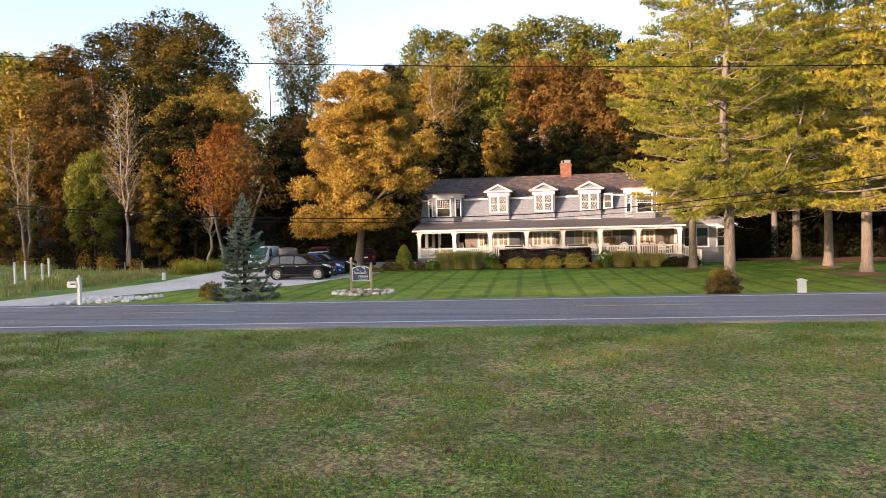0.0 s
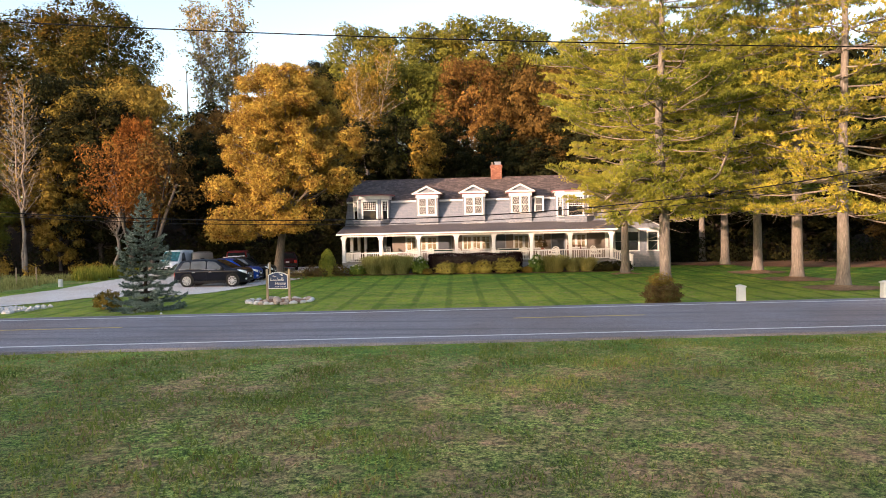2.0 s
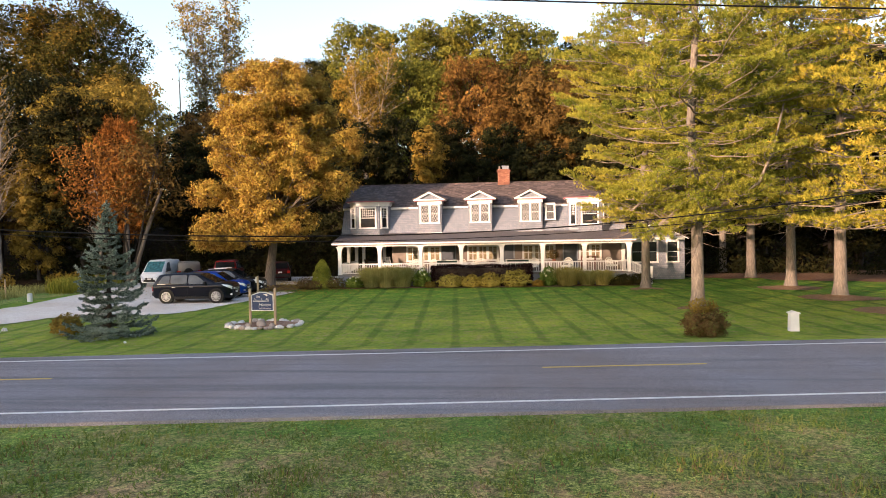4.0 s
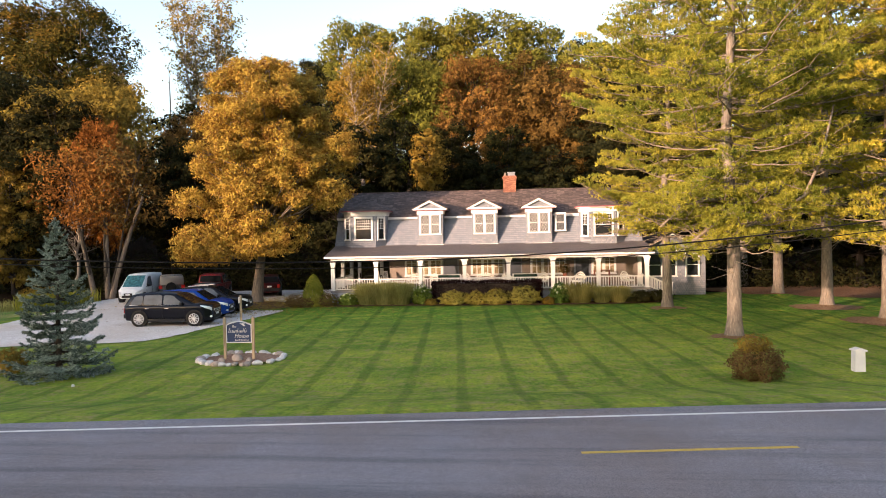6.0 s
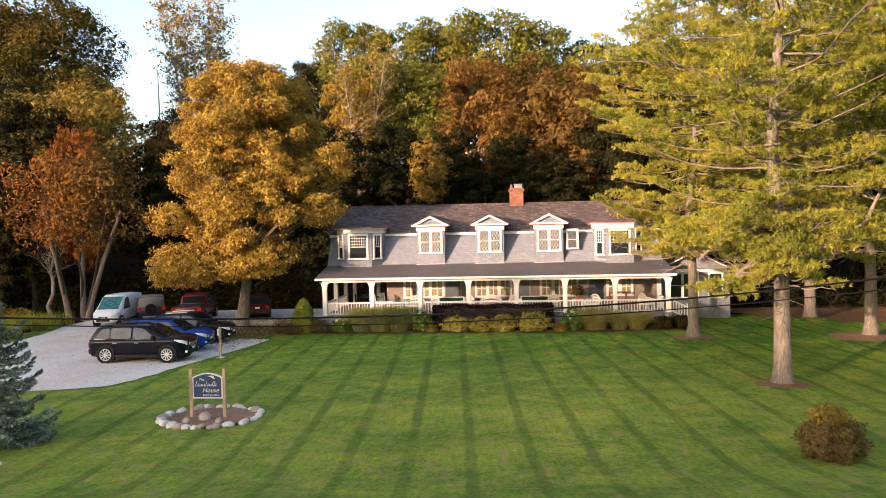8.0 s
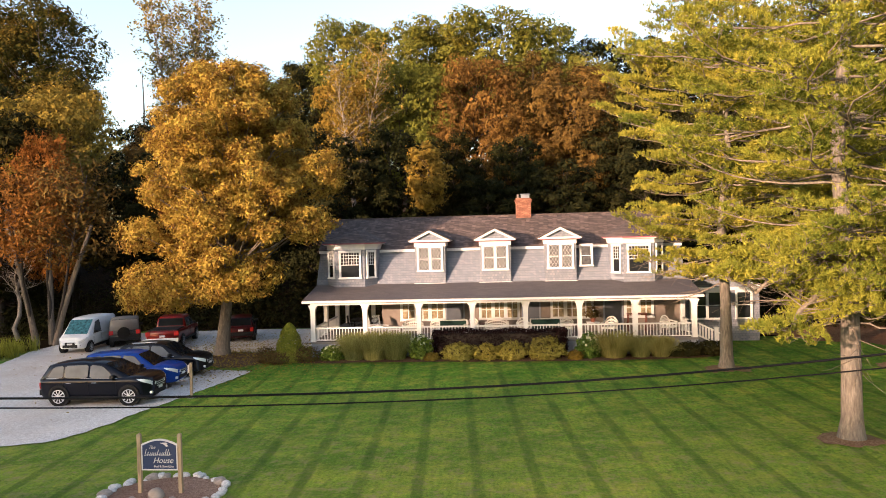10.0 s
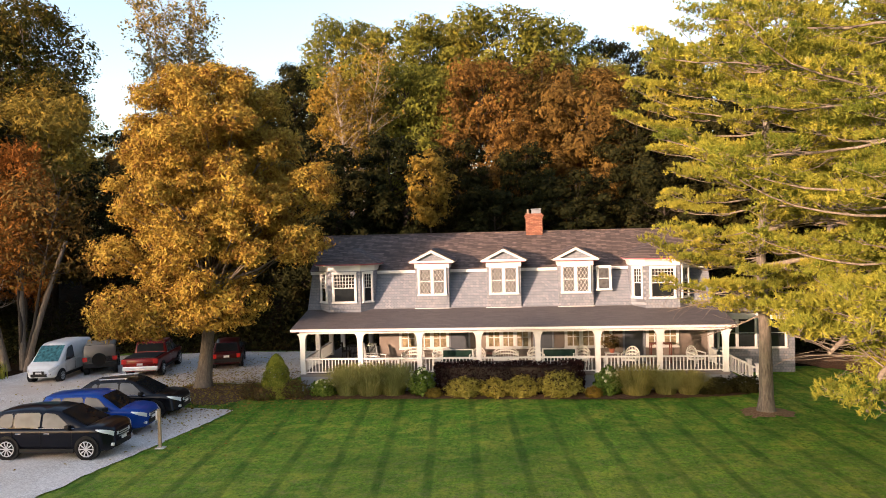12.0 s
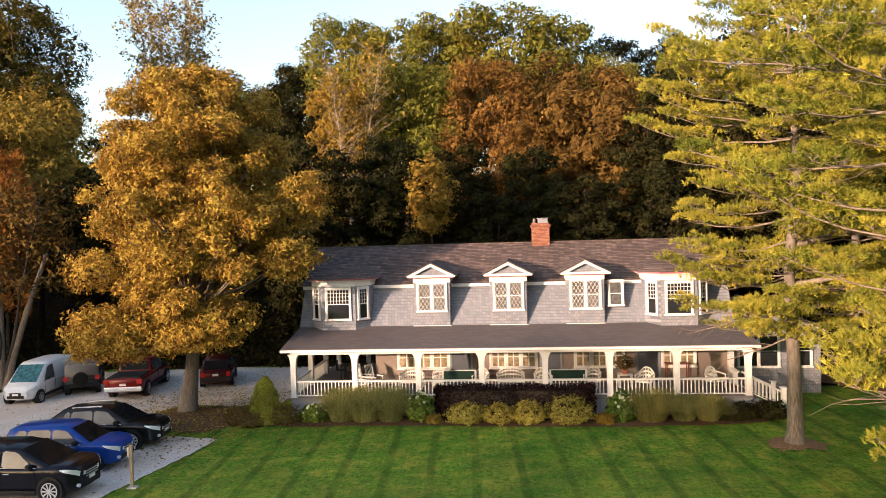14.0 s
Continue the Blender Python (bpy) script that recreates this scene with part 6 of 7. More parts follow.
M["turf_blade"] = leafy("turf_blades", [(0.1, (0.06, 0.095, 0.02)), (0.5, (0.13, 0.175, 0.034)), (0.9, (0.25, 0.25, 0.07))], 0.25)
M["turf_dry"] = leafy("dry_blades", [(0.1, (0.10, 0.06, 0.03)), (0.5, (0.20, 0.13, 0.06)), (0.9, (0.28, 0.22, 0.11))], 0.25)
field_blades(291, 230000, -8, 34, -21, -3.75, 0.075, "turf_blade", "short green turf of the near field")
field_blades(292, 70000, -8, 34, -21, -4.2, 0.06, "turf_dry", "dry brown blades in the near field")

# ---------------------------------------------------------------- sign, mailbox and small posts
M["wood"] = bark("weathered_wood", (0.42, 0.31, 0.20), (0.52, 0.40, 0.27), 1.2)
M["navy"] = painted("navy_board", (0.02, 0.042, 0.11), 0.4, 0.15)
M["stone"] = painted("field_stone", (0.58, 0.55, 0.52), 0.9, 0.4, 2.5, 0, 0.5)
M["stone_b"] = painted("brown_stone", (0.36, 0.29, 0.24), 0.9, 0.35, 2.5, 0, 0.5)


def lettering(text, size, x, z, parent, y=-0.032, material=None, shear=0.0):
    c = bpy.data.curves.new("lettering", "FONT")
    c.body, c.size, c.extrude, c.align_x, c.shear = text, size, 0.002, "CENTER", shear
    o = bpy.data.objects.new("lettering", c)
    scene.collection.objects.link(o)
    me = bpy.data.meshes.new_from_object(o.evaluated_get(bpy.context.evaluated_depsgraph_get()))
    bpy.data.objects.remove(o)
    me.materials.clear()
    me.materials.append(material or M["white"])
    t = new("lettering", me)
    t.parent = parent
    t.matrix_basis = pose(x, y, z, 90, 0, 0)
    return t


sign = thing("sign", 1.52, -21.12, gz(1.5, -21.1), "navy and white inn sign on two wooden posts", "sign")
for s in (-1, 1):
    bm = bm_new()
    box(bm, s * 0.56 - 0.05, s * 0.56 + 0.05, -0.05, 0.05, -0.1, 1.62, 0.008)
    prism(bm, [(s * 0.56 - 0.05, 1.62), (s * 0.56 + 0.05, 1.62), (s * 0.56, 1.66)], -0.05, 0.05, "y")
    part("post", bm, M["wood"], sign)


def arch(w, z0, z1, rise, n=14):
    return [(-w, z0), (w, z0)] + [(w - 2 * w * i / n, z1 + rise * math.sin(math.pi * i / n)) for i in range(n + 1)]


bm = bm_new()
prism(bm, arch(0.505, 0.66, 1.36, 0.14), -0.022, 0.022, "y")
part("frame", bm, M["white"], sign, "white board edge")
bm = bm_new()
prism(bm, arch(0.465, 0.70, 1.33, 0.13), -0.028, 0.028, "y")
board = part("panel", bm, M["navy"], sign)
lettering("Bed & Breakfast", 0.085, 0.12, 0.745, board)
lettering("The", 0.12, -0.20, 1.245, board, shear=0.3)
lettering("House", 0.21, 0.10, 0.865, board, shear=0.3)
# the family's name stays a row of plain slanted strokes
x = -0.41
for wd, hgt in ((0.12, 0.17), (0.08, 0.085), (0.085, 0.085), (0.05, 0.16), (0.04, 0.085), (0.075, 0.085), (0.04, 0.17), (0.09, 0.17)):
    bm = bm_new()
    for u, k in ((0.0, 1.0), (wd * 0.62, 0.55 if hgt > 0.1 else 1.0)):
        prism(bm, [(x + u, 1.06), (x + u + 0.016, 1.06), (x + u + 0.016 + hgt * k * 0.3, 1.06 + hgt * k), (x + u + hgt * k * 0.3, 1.06 + hgt * k)], -0.0325, -0.0295, "y")
        if wd < 0.06:
            break
    prism(bm, [(x, 1.06), (x + wd + 0.03, 1.08), (x + wd + 0.03, 1.09), (x, 1.073)], -0.0320, -0.0296, "y")
    part("script_bar", bm, M["white"], board, "white script stroke")
    x += wd + 0.018
bm = bm_new()
prism(bm, [(0.02, 1.40), (0.13, 1.36), (0.20, 1.30), (0.26, 1.31), (0.22, 1.36), (0.24, 1.40), (0.16, 1.41)], -0.0325, -0.0295, "y")
part("emblem", bm, M["white"], board, "white emblem")

ring = thing("stone_ring", 1.6, -21.1, gz(1.6, -21.1), "oval ring of rounded pale field stones round the sign", "stone ring")
rng = np.random.default_rng(300)
N = 40
for i in range(N):
    a = 2 * math.pi * i / N + rng.normal(0, 0.04)
    bm = bm_new()
    bmesh.ops.create_icosphere(bm, subdivisions=2, radius=1.0)
    k = rng.uniform(0, 50)
    for v in bm.verts:
        v.co *= 1 + 0.28 * noise.noise(v.co * 0.9 + Vector((k, 0, 0)))
    o = part("stone", bm, M["stone"] if rng.uniform() < 0.78 else M["stone_b"], ring, smooth=True)
    s = rng.uniform(0.09, 0.18)
    o.matrix_basis = pose(math.cos(a) * 1.58 + rng.normal(0, 0.05), math.sin(a) * 1.32 + rng.normal(0, 0.05), s * 0.45, 0, 0, rng.uniform(0, 360)) @ Matrix.Diagonal((s * 1.2, s, s * 0.72, 1))
for dx, dy, s in ((-0.05, -0.35, 0.2), (-0.5, -0.75, 0.13), (0.55, -0.75, 0.12)):
    bm = bm_new()
    bmesh.ops.create_icosphere(bm, subdivisions=2, radius=s)
    for v in bm.verts:
        v.co *= 1 + 0.3 * noise.noise(v.co * 5 + Vector((dx * 9, 0, 0)))
    part("stone", bm, M["stone_b"], ring, smooth=True).matrix_basis = Matrix.Translation((dx, dy, 0.1))
ell = [(1.6 + 1.5 * math.cos(a), -21.1 + 1.25 * math.sin(a)) for a in np.linspace(0, 2 * math.pi, 28)[:-1]]
M["chips"] = gravelly("wood_chips", [(0.16, 0.09, 0.06), (0.28, 0.17, 0.12), (0.38, 0.25, 0.18)], 30, 1.0)
tagged(draped("planting_bed", ell, 0.06, M["chips"], 0.12, 0.05), "oval bed of brown wood chips round the sign", "planting bed", kind="structure")

mb = thing("mailbox", -5.85, -33.9, gz(-5.85, -33.9), "white mailbox on a white post beside the road", "mailbox")
bm = bm_new()
box(bm, -0.06, 0.06, -0.06, 0.06, -0.1, 1.05, 0.008)
box(bm, -0.085, 0.085, -0.085, 0.085, 1.05, 1.08, 0.006)
cyl(bm, (0, 0, 1.08), (0, 0, 1.12), 0.04, 0.06, 10)
cyl(bm, (0, 0, 1.12), (0, 0, 1.19), 0.06, 0.01, 10)
part("post", bm, M["white"], mb)
bm = bm_new()
prism(bm, [(-0.46, 0.72), (-0.04, 0.72), (-0.04, 0.88), (-0.08, 0.95), (-0.42, 0.95), (-0.46, 0.88)], -0.11, 0.11, "y")
boxp = part("box", bm, M["white"], mb)
bm = bm_new()
for x0, x1 in ((-0.3, -0.16), (-0.14, -0.08)):
    box(bm, x0, x1, -0.116, -0.112, 0.82, 0.88)
part("number_bar", bm, M["doorgrey"], boxp, "dark number bars")
bm = bm_new()
cyl(bm, (-0.02, 0, 0.70), (0.06, 0, 0.70), 0.02, n=6)
part("bracket", bm, M["white"], mb)

wb = thing("white_post", 23.05, -23.5, gz(23.05, -23.5), "short tapered white post with a wide cap on the lawn", "post")
bm = bm_new()
prism(bm, [(-0.19, -0.05), (0.19, -0.05), (0.17, 0.66), (-0.17, 0.66)], -0.17, 0.17, "y")
part("shaft", bm, M["white"], wb)
bm = bm_new()
box(bm, -0.225, 0.225, -0.225, 0.225, 0.66, 0.71, 0.012)
prism(bm, [(-0.2, 0.71), (0.2, 0.71), (0.0, 0.77)], -0.2, 0.2, "y")
part("cap", bm, M["white"], wb)
wb.matrix_basis = pose(23.05, -23.5, gz(23.05, -23.5)) @ Matrix.Diagonal((0.88, 0.88, 1, 1))
tagged(wb, "short tapered white post with a wide cap on the lawn", "post", "white posts")
tagged(copy_thing(wb, pose(29.6, -22.4, gz(29.6, -22.4))), "short tapered white post with a wide cap on the lawn", "post", "white posts")

st = thing("wooden_post", -2.78, -9.65, gz(-2.8, -9.65), "thin pale wooden post at the lawn's edge", "post")
bm = bm_new()
box(bm, -0.05, 0.05, -0.05, 0.05, -0.1, 1.5, 0.006)
part("shaft", bm, M["wood"], st)
bm = bm_new()
box(bm, -0.12, -0.052, -0.06, 0.06, 1.08, 1.42, 0.01)
part("outlet_box", bm, M["stone"], st, "grey utility box")
bm = bm_new()
box(bm, -0.16, 0.18, -0.14, 0.14, 0.0, 0.05, 0.015)
part("footing", bm, M["stone"], st)

mk = thing("white_marker", -17.9, -8.9, gz(-17.9, -8.9), "short white cylinder marker beside the driveway", "marker post")
bm = bm_new()
cyl(bm, (0, 0, -0.05), (0, 0, 0.5), 0.16, 0.15, 16)
cyl(bm, (0, 0, 0.5), (0, 0, 0.53), 0.15, 0.11, 16)
part("shaft", bm, M["white"], mk)

for i, (x, y, h, w, tilt) in enumerate(((-27.8, -12.4, 1.6, 0.06, 1), (-29.5, -9.4, 1.5, 0.06, -2), (-27.1, -10.5, 1.4, 0.06, 2), (-29.8, -6.5, 1.5, 0.06, -3), (-32.5, -15, 1.2, 0.035, 0),
                                        (-24.0, -8, 1.1, 0.035, 2), (-22.5, -7, 1.3, 0.035, 0), (-21.3, -6.5, 1.3, 0.035, -2))):
    bm = bm_new()
    box(bm, -w, w, -w, w, -0.2, h, 0.006)
    o = part("stake", bm, M["white"] if w > 0.05 else M["wood"], None)
    o.matrix_basis = pose(x, y, gz(x, y), tilt, tilt, 0)
    tagged(o, "white-wrapped stake in the rough meadow" if w > 0.05 else "thin wooden stake in the rough meadow", "stake", "meadow stakes")

# pale stones where the driveway meets the road
rocks = thing("stone_heap", -11.5, -24.4, gz(-11.5, -24.4), "low heap of pale broken stones beside the driveway", "stone heap")
rng = np.random.default_rng(310)
kinds = []
for i in range(190):
    x, y = rng.uniform(-1.9, 2.0), rng.uniform(-1.5, 1.3)
    y += 0.45 * x
    s = rng.uniform(0.07, 0.17)
    if len(kinds) < 6:
        bm = bm_new()
        bmesh.ops.create_icosphere(bm, subdivisions=1, radius=1.0)
        for v in bm.verts:
            v.co *= 1 + 0.45 * noise.noise(v.co * 1.3 + Vector((i * 3.0, 0, 0)))
        o = part("stone", bm, M["stone"], rocks)
        kinds.append(o)
    else:
        o = again(kinds[i % 6], Matrix())
    o.matrix_basis = pose(x, y, gz(-11.5 + x, -24.4 + y) - gz(-11.5, -24.4) + s * 0.3, rng.uniform(0, 360), 0, rng.uniform(0, 360)) @ Matrix.Diagonal((s, s, s * 0.8, 1))

# ---------------------------------------------------------------- overhead wires
M["wire"] = painted("wire_sheath", (0.008, 0.008, 0.009), 0.7, 0.1, spec=0.1)


def wire(y0, slope_, z_mid, x_mid, left, right, r, x0, x1, label):
    c = bpy.data.curves.new("overhead_wire", "CURVE")
    c.dimensions, c.bevel_depth, c.bevel_resolution = "3D", r, 2
    sp = c.splines.new("POLY")
    n = 60
    sp.points.add(n)
    for i in range(n + 1):
        x = x0 + (x1 - x0) * i / n
        sp.points[i].co = (x, y0 + slope_ * (x - 10), z_mid + (left if x < x_mid else right) * (x - x_mid) ** 2, 1)
    o = new("overhead_wire", c)
    c.materials.append(M["wire"])
    return tagged(o, label, "wire", "overhead wires")


wire(-26.4, 0.11, 3.92, 7.5, 0.0026, 0.0039, 0.022, -40, 52, "black overhead wire across the front of the lawn")
wire(-26.4, 0.11, 3.73, 8.0, 0.0026, 0.0036, 0.014, -40, 52, "thin black overhead wire across the front of the lawn")
wire(-43.0, 0.06, 6.3, 34, 0.0013, 0.0013, 0.011, -40, 52, "thin black overhead wire on the near side of the road")
for x, y, h in ((-40, -31.9, 10.3), (52, -21.78, 12.2), (-40, -46.0, 13.9), (52, -40.48, 7.2)):
    bm = bm_new()
    cyl(bm, (0, 0, -0.5), (0, 0, h - gz(x, y)), 0.16, 0.12, 12)
    o = part("utility_pole", bm, M["wood"], None, smooth=True)
    o.matrix_basis = Matrix.Translation((x, y, gz(x, y)))
    tagged(o, "brown wooden utility pole beside the road", "utility pole", "utility poles")

# fallen leaves under the maple and on the gravel
rng = np.random.default_rng(320)
k = 6500
px, py = rng.normal(-5.0, 3.4, k), rng.normal(1.0, 4.2, k)
ok = ~((px > -0.3) & (py > -0.2))
px, py = px[ok], py[ok]
p = np.stack([px, py, np.array([gz(a, b) + 0.055 for a, b in zip(px, py)])], 1)
v, f = leaves(rng, p, np.tile([0, 0, 1.0], (len(p), 1)), 0.085, 1.3, 0.25)
tagged(blades_mesh("fallen_leaves", v, f, M["gold"], None), "fallen golden leaves on the grass and gravel", "fallen leaves", kind="stuff")

# ---------------------------------------------------------------- parked vehicles
def carpaint(name, col, rough=0.25):
    m, n, l, b = principled(name, max(rough, 0.3), 0.0, 0.06)
    b.inputs["Coat Weight"].default_value = 0.4
    b.inputs["Coat Roughness"].default_value = 0.02
    f = noise_node(n, l, 3, 3)
    l.new(ramp(n, l, f, [(0.3, tuple(c * 0.85 for c in col)), (0.7, col)]), b.inputs["Base Color"])
    return m


M["navy_paint"] = carpaint("midnight_paint", (0.004, 0.005, 0.010))
M["blue_paint"] = carpaint("blue_paint", (0.005, 0.045, 0.26))
M["black_paint"] = carpaint("black_paint", (0.006, 0.006, 0.008))
M["red_paint"] = carpaint("red_paint", (0.15, 0.010, 0.008))
# red car paint with the shade under the maple put into the colour
M["maroon_paint"] = carpaint("maroon_paint", (0.045, 0.004, 0.004))
M["van_paint"] = carpaint("white_car_paint", (0.72, 0.73, 0.74), 0.35)
M["grey_paint"] = carpaint("grey_paint", (0.06, 0.06, 0.058), 0.4)
M["tyre"] = painted("tyre_rubber", (0.007, 0.007, 0.007), 0.85, 0.2, spec=0.15)
M["chrome"] = painted("bright_metal", (0.74, 0.74, 0.76), 0.24, 0.05, 3, 0.55, 0.05)
M["plastic"] = painted("black_plastic", (0.008, 0.008, 0.009), 0.6, 0.15, spec=0.25)
M["lens"] = painted("clear_lamp", (0.75, 0.78, 0.82), 0.12, 0.1, 6, 0.3)
M["red_lens"] = painted("red_lamp", (0.35, 0.015, 0.012), 0.15, 0.1, 6)
M["tan_top"] = painted("tan_hardtop", (0.16, 0.15, 0.14), 0.6, 0.1)
M["shade"] = painted("teal_sun_shade", (0.03, 0.12, 0.14), 0.15, 0.75, 5)
M["car_glass"] = glass("car_glass", (0.007, 0.008, 0.009), 0.03, 0.03)
# the pale reflection of the sky is put into this tint
M["side_glass"] = glass("side_glass", (0.055, 0.062, 0.070), 0.05, 0.3)


def loft(bm, rings, close=True):
    """Skin between rings of points, capped at both ends; each ring is mirrored across y."""
    vs = []
    for r in rings:
        full = [bm.verts.new(p) for p in r] + [bm.verts.new((x, -y, z)) for x, y, z in reversed(r) if abs(y) > 1e-4]
        vs.append(full)
    n = len(vs[0])
    for a, b in zip(vs, vs[1:]):
        for i in range(n):
            bm.faces.new((a[i], a[(i + 1) % n], b[(i + 1) % n], b[i]))
    bm.faces.new(vs[0])
    bm.faces.new(vs[-1][::-1])


def wheel(parent, x, y, r, w, side, spokes=10):
    bm = bm_new()
    cyl(bm, (0, -w / 2, 0), (0, w / 2, 0), r, n=28)
    es = [e for e in bm.edges if len(e.link_faces) == 2 and any(len(f.verts) > 10 for f in e.link_faces)]
    bmesh.ops.bevel(bm, geom=es, offset=0.035, segments=2, affect="EDGES")
    t = part("wheel", bm, M["tyre"], parent, "black tyre with a bright alloy rim")
    t.matrix_basis = Matrix.Translation((x, y, r))
    bm = bm_new()
    f = side * (w / 2 + 0.004)
    cyl(bm, (0, f - side * 0.03, 0), (0, f - side * 0.012, 0), r * 0.70, n=28)
    part("rim_well", bm, M["plastic"], t)
    bm = bm_new()
    for k in range(28):
        a0, a1 = 2 * math.pi * k / 28, 2 * math.pi * (k + 1) / 28
        q = [bm.verts.new((math.cos(a) * rr, f, math.sin(a) * rr)) for a, rr in ((a0, r * 0.63), (a1, r * 0.63), (a1, r * 0.71), (a0, r * 0.71))]
        bm.faces.new(q)
    for k in range(spokes):
        a = 2 * math.pi * k / spokes
        d, s = Vector((math.cos(a), 0, math.sin(a))), Vector((-math.sin(a), 0, math.cos(a)))
        q = [bm.verts.new(d * rr + s * ww + Vector((0, f + side * 0.003, 0))) for rr, ww in ((r * 0.12, -0.018), (r * 0.65, -0.025), (r * 0.65, 0.025), (r * 0.12, 0.018))]
        bm.faces.new(q)
    cyl(bm, (0, f - side * 0.01, 0), (0, f + side * 0.012, 0), r * 0.17, n=12)
    part("rim", bm, M["chrome"], t)


def car(name, x, y, turn, L, W, H, paint, label, prof, cab, glass_rows, wheels, r=0.36, belt=None, hood_w=0.9, trim="plastic", rails=False, two_tone=None,
        tail=True, grille="chrome", windscreen="car_glass", spare=False, round_nose=0.32):
    """A vehicle along its own x, nose at +x. prof: rows (x, underside, shoulder, top, half width); cab: rows (x, base half width, base z, roof half width, roof z)."""
    e = thing(name, x, y, gz(x, y) + 0.035, label, "car", "parked vehicles", turn)
    hw = W / 2
    bm = bm_new()
    rings = []
    nose = prof[-1][0]

    def section(xx):
        """Underside, shoulder, top and half width; the nose is rounded in plan."""
        lo, sh, tp, w = lerp_table(xx, prof)
        k = max(0.0, (xx - nose + 0.5) / 0.5)
        return lo, sh, tp, w * (1 - round_nose * k * k)
    xs = sorted(set([p[0] for p in prof] + [prof[0][0] + (nose - prof[0][0]) * i / 24 for i in range(25)] + [nose - 0.3, nose - 0.15, nose - 0.07]))
    for xx in xs:
        lo, sh, tp, w = section(xx)
        w *= hw
        rings.append([(xx, 0, lo), (xx, w * 0.84, lo), (xx, w * 0.925, lo + 0.10), (xx, w * 0.955, lo + 0.28), (xx, w * 0.97, (lo + sh) / 2 + 0.08), (xx, w * 1.0, sh - 0.13), (xx, w * 0.985, sh - 0.03),
                      (xx, w * 0.92, sh + (tp - sh) * 0.45), (xx, w * 0.7, sh + (tp - sh) * 0.85), (xx, 0, tp)])
    loft(bm, rings)
    body = part("body", bm, M[paint], e, "", True)
    # cabin
    bm = bm_new()
    rings = []
    xs = sorted(set([p[0] for p in cab] + [cab[0][0] + (cab[-1][0] - cab[0][0]) * i / 14 for i in range(15)]))
    for xx in xs:
        bw, bz, rw, rz = lerp_table(xx, cab)
        bw, rw = bw * hw, rw * hw
        rings.append([(xx, 0, bz - 0.25), (xx, bw, bz - 0.22), (xx, bw, bz), (xx, bw + (rw - bw) * 0.55, bz + (rz - bz) * 0.55), (xx, rw, bz + (rz - bz) * 0.9), (xx, rw * 0.9, bz + (rz - bz) * 0.985), (xx, 0, rz + 0.015)])
    loft(bm, rings)
    part("cabin", bm, M[two_tone or paint], e, "", True)

    def skin(xx, t, side, out=0.006):
        bw, bz, rw, rz = lerp_table(xx, cab)
        k = min(1.0, t / 0.9)
        yy = (bw + (rw - bw) * (k if k > 0.61 else k)) * hw
        return Vector((xx, side * (yy + out), bz + (rz - bz) * t))
    for side in (-1, 1):
        for (xa, xb, xc, xd) in glass_rows:
            bm = bm_new()
            lower, upper = (skin(xa, 0.06, side) + skin(xb, 0.06, side)) / 2, (skin(xc, 0.84, side) + skin(xd, 0.84, side)) / 2
            q = []
            for xx, tt in ((xa, 0.06), (xb, 0.06), (xc, 0.84), (xd, 0.84)):
                p = skin(xx, tt, side)
                k = (p.z - lower.z) / (upper.z - lower.z)
                q.append(bm.verts.new((p.x, lower.y + (upper.y - lower.y) * k + side * 0.03, p.z)))
            bm.faces.new(q)
            bmesh.ops.bevel(bm, geom=bm.verts[:], offset=0.05, segments=2, affect="VERTICES")
            ex = bmesh.ops.extrude_face_region(bm, geom=bm.faces[:])
            bmesh.ops.translate(bm, vec=(0, -side * 0.02, 0), verts=[v for v in ex["geom"] if isinstance(v, bmesh.types.BMVert)])
            part("side_window", bm, M["side_glass"], e, "side window with a pale sky reflection in its colour")
        bm = bm_new()
        xa, xb = glass_rows[0][0] - 0.05, glass_rows[-1][1] + 0.05
        p, q = skin(xa, 0.03, side, 0.010), skin(xb, 0.03, side, 0.010)
        cyl(bm, p, q, 0.02, n=6)
        part("window_trim", bm, M["chrome"] if trim == "chrome" else M["plastic"], e)
        if rails:
            bm = bm_new()
            p, q = skin(cab[1][0] + 0.35, 0.985, side, -0.1), skin(cab[-2][0] - 0.35, 0.985, side, -0.1)
            up = Vector((0, 0, 0.055))
            cyl(bm, p + up, q + up, 0.026, n=6)
            for k in (0.05, 0.5, 0.95):
                cyl(bm, p.lerp(q, k) - up * 0.3, p.lerp(q, k) + up, 0.014, n=6)
            part("roof_rail", bm, M["chrome"], e)
        # door mirror, handles, sill
        bm = bm_new()
        mx = glass_rows[-1][1] - 0.12
        m0 = skin(mx, 0.1, side)
        vs = box(bm, m0.x - 0.07, m0.x + 0.09, min(m0.y + side * 0.03, m0.y + side * 0.22), max(m0.y + side * 0.03, m0.y + side * 0.22), m0.z - 0.02, m0.z + 0.14, 0.03)
        cyl(bm, m0 - Vector((0, side * 0.02, 0)), m0 + Vector((0, side * 0.06, 0.03)), 0.025, n=6)
        part("mirror", bm, M["plastic"], e)
        for gx in [g[0] + 0.12 for g in glass_rows[-2:]]:
            lo, sh, tp, w = lerp_table(gx, prof)
            bm = bm_new()
            cyl(bm, (gx, side * (w * hw + 0.012), sh - 0.13), (gx + 0.2, side * (w * hw + 0.012), sh - 0.13), 0.016, n=6)
            part("door_handle", bm, M["chrome"] if trim == "chrome" else M[paint], e)
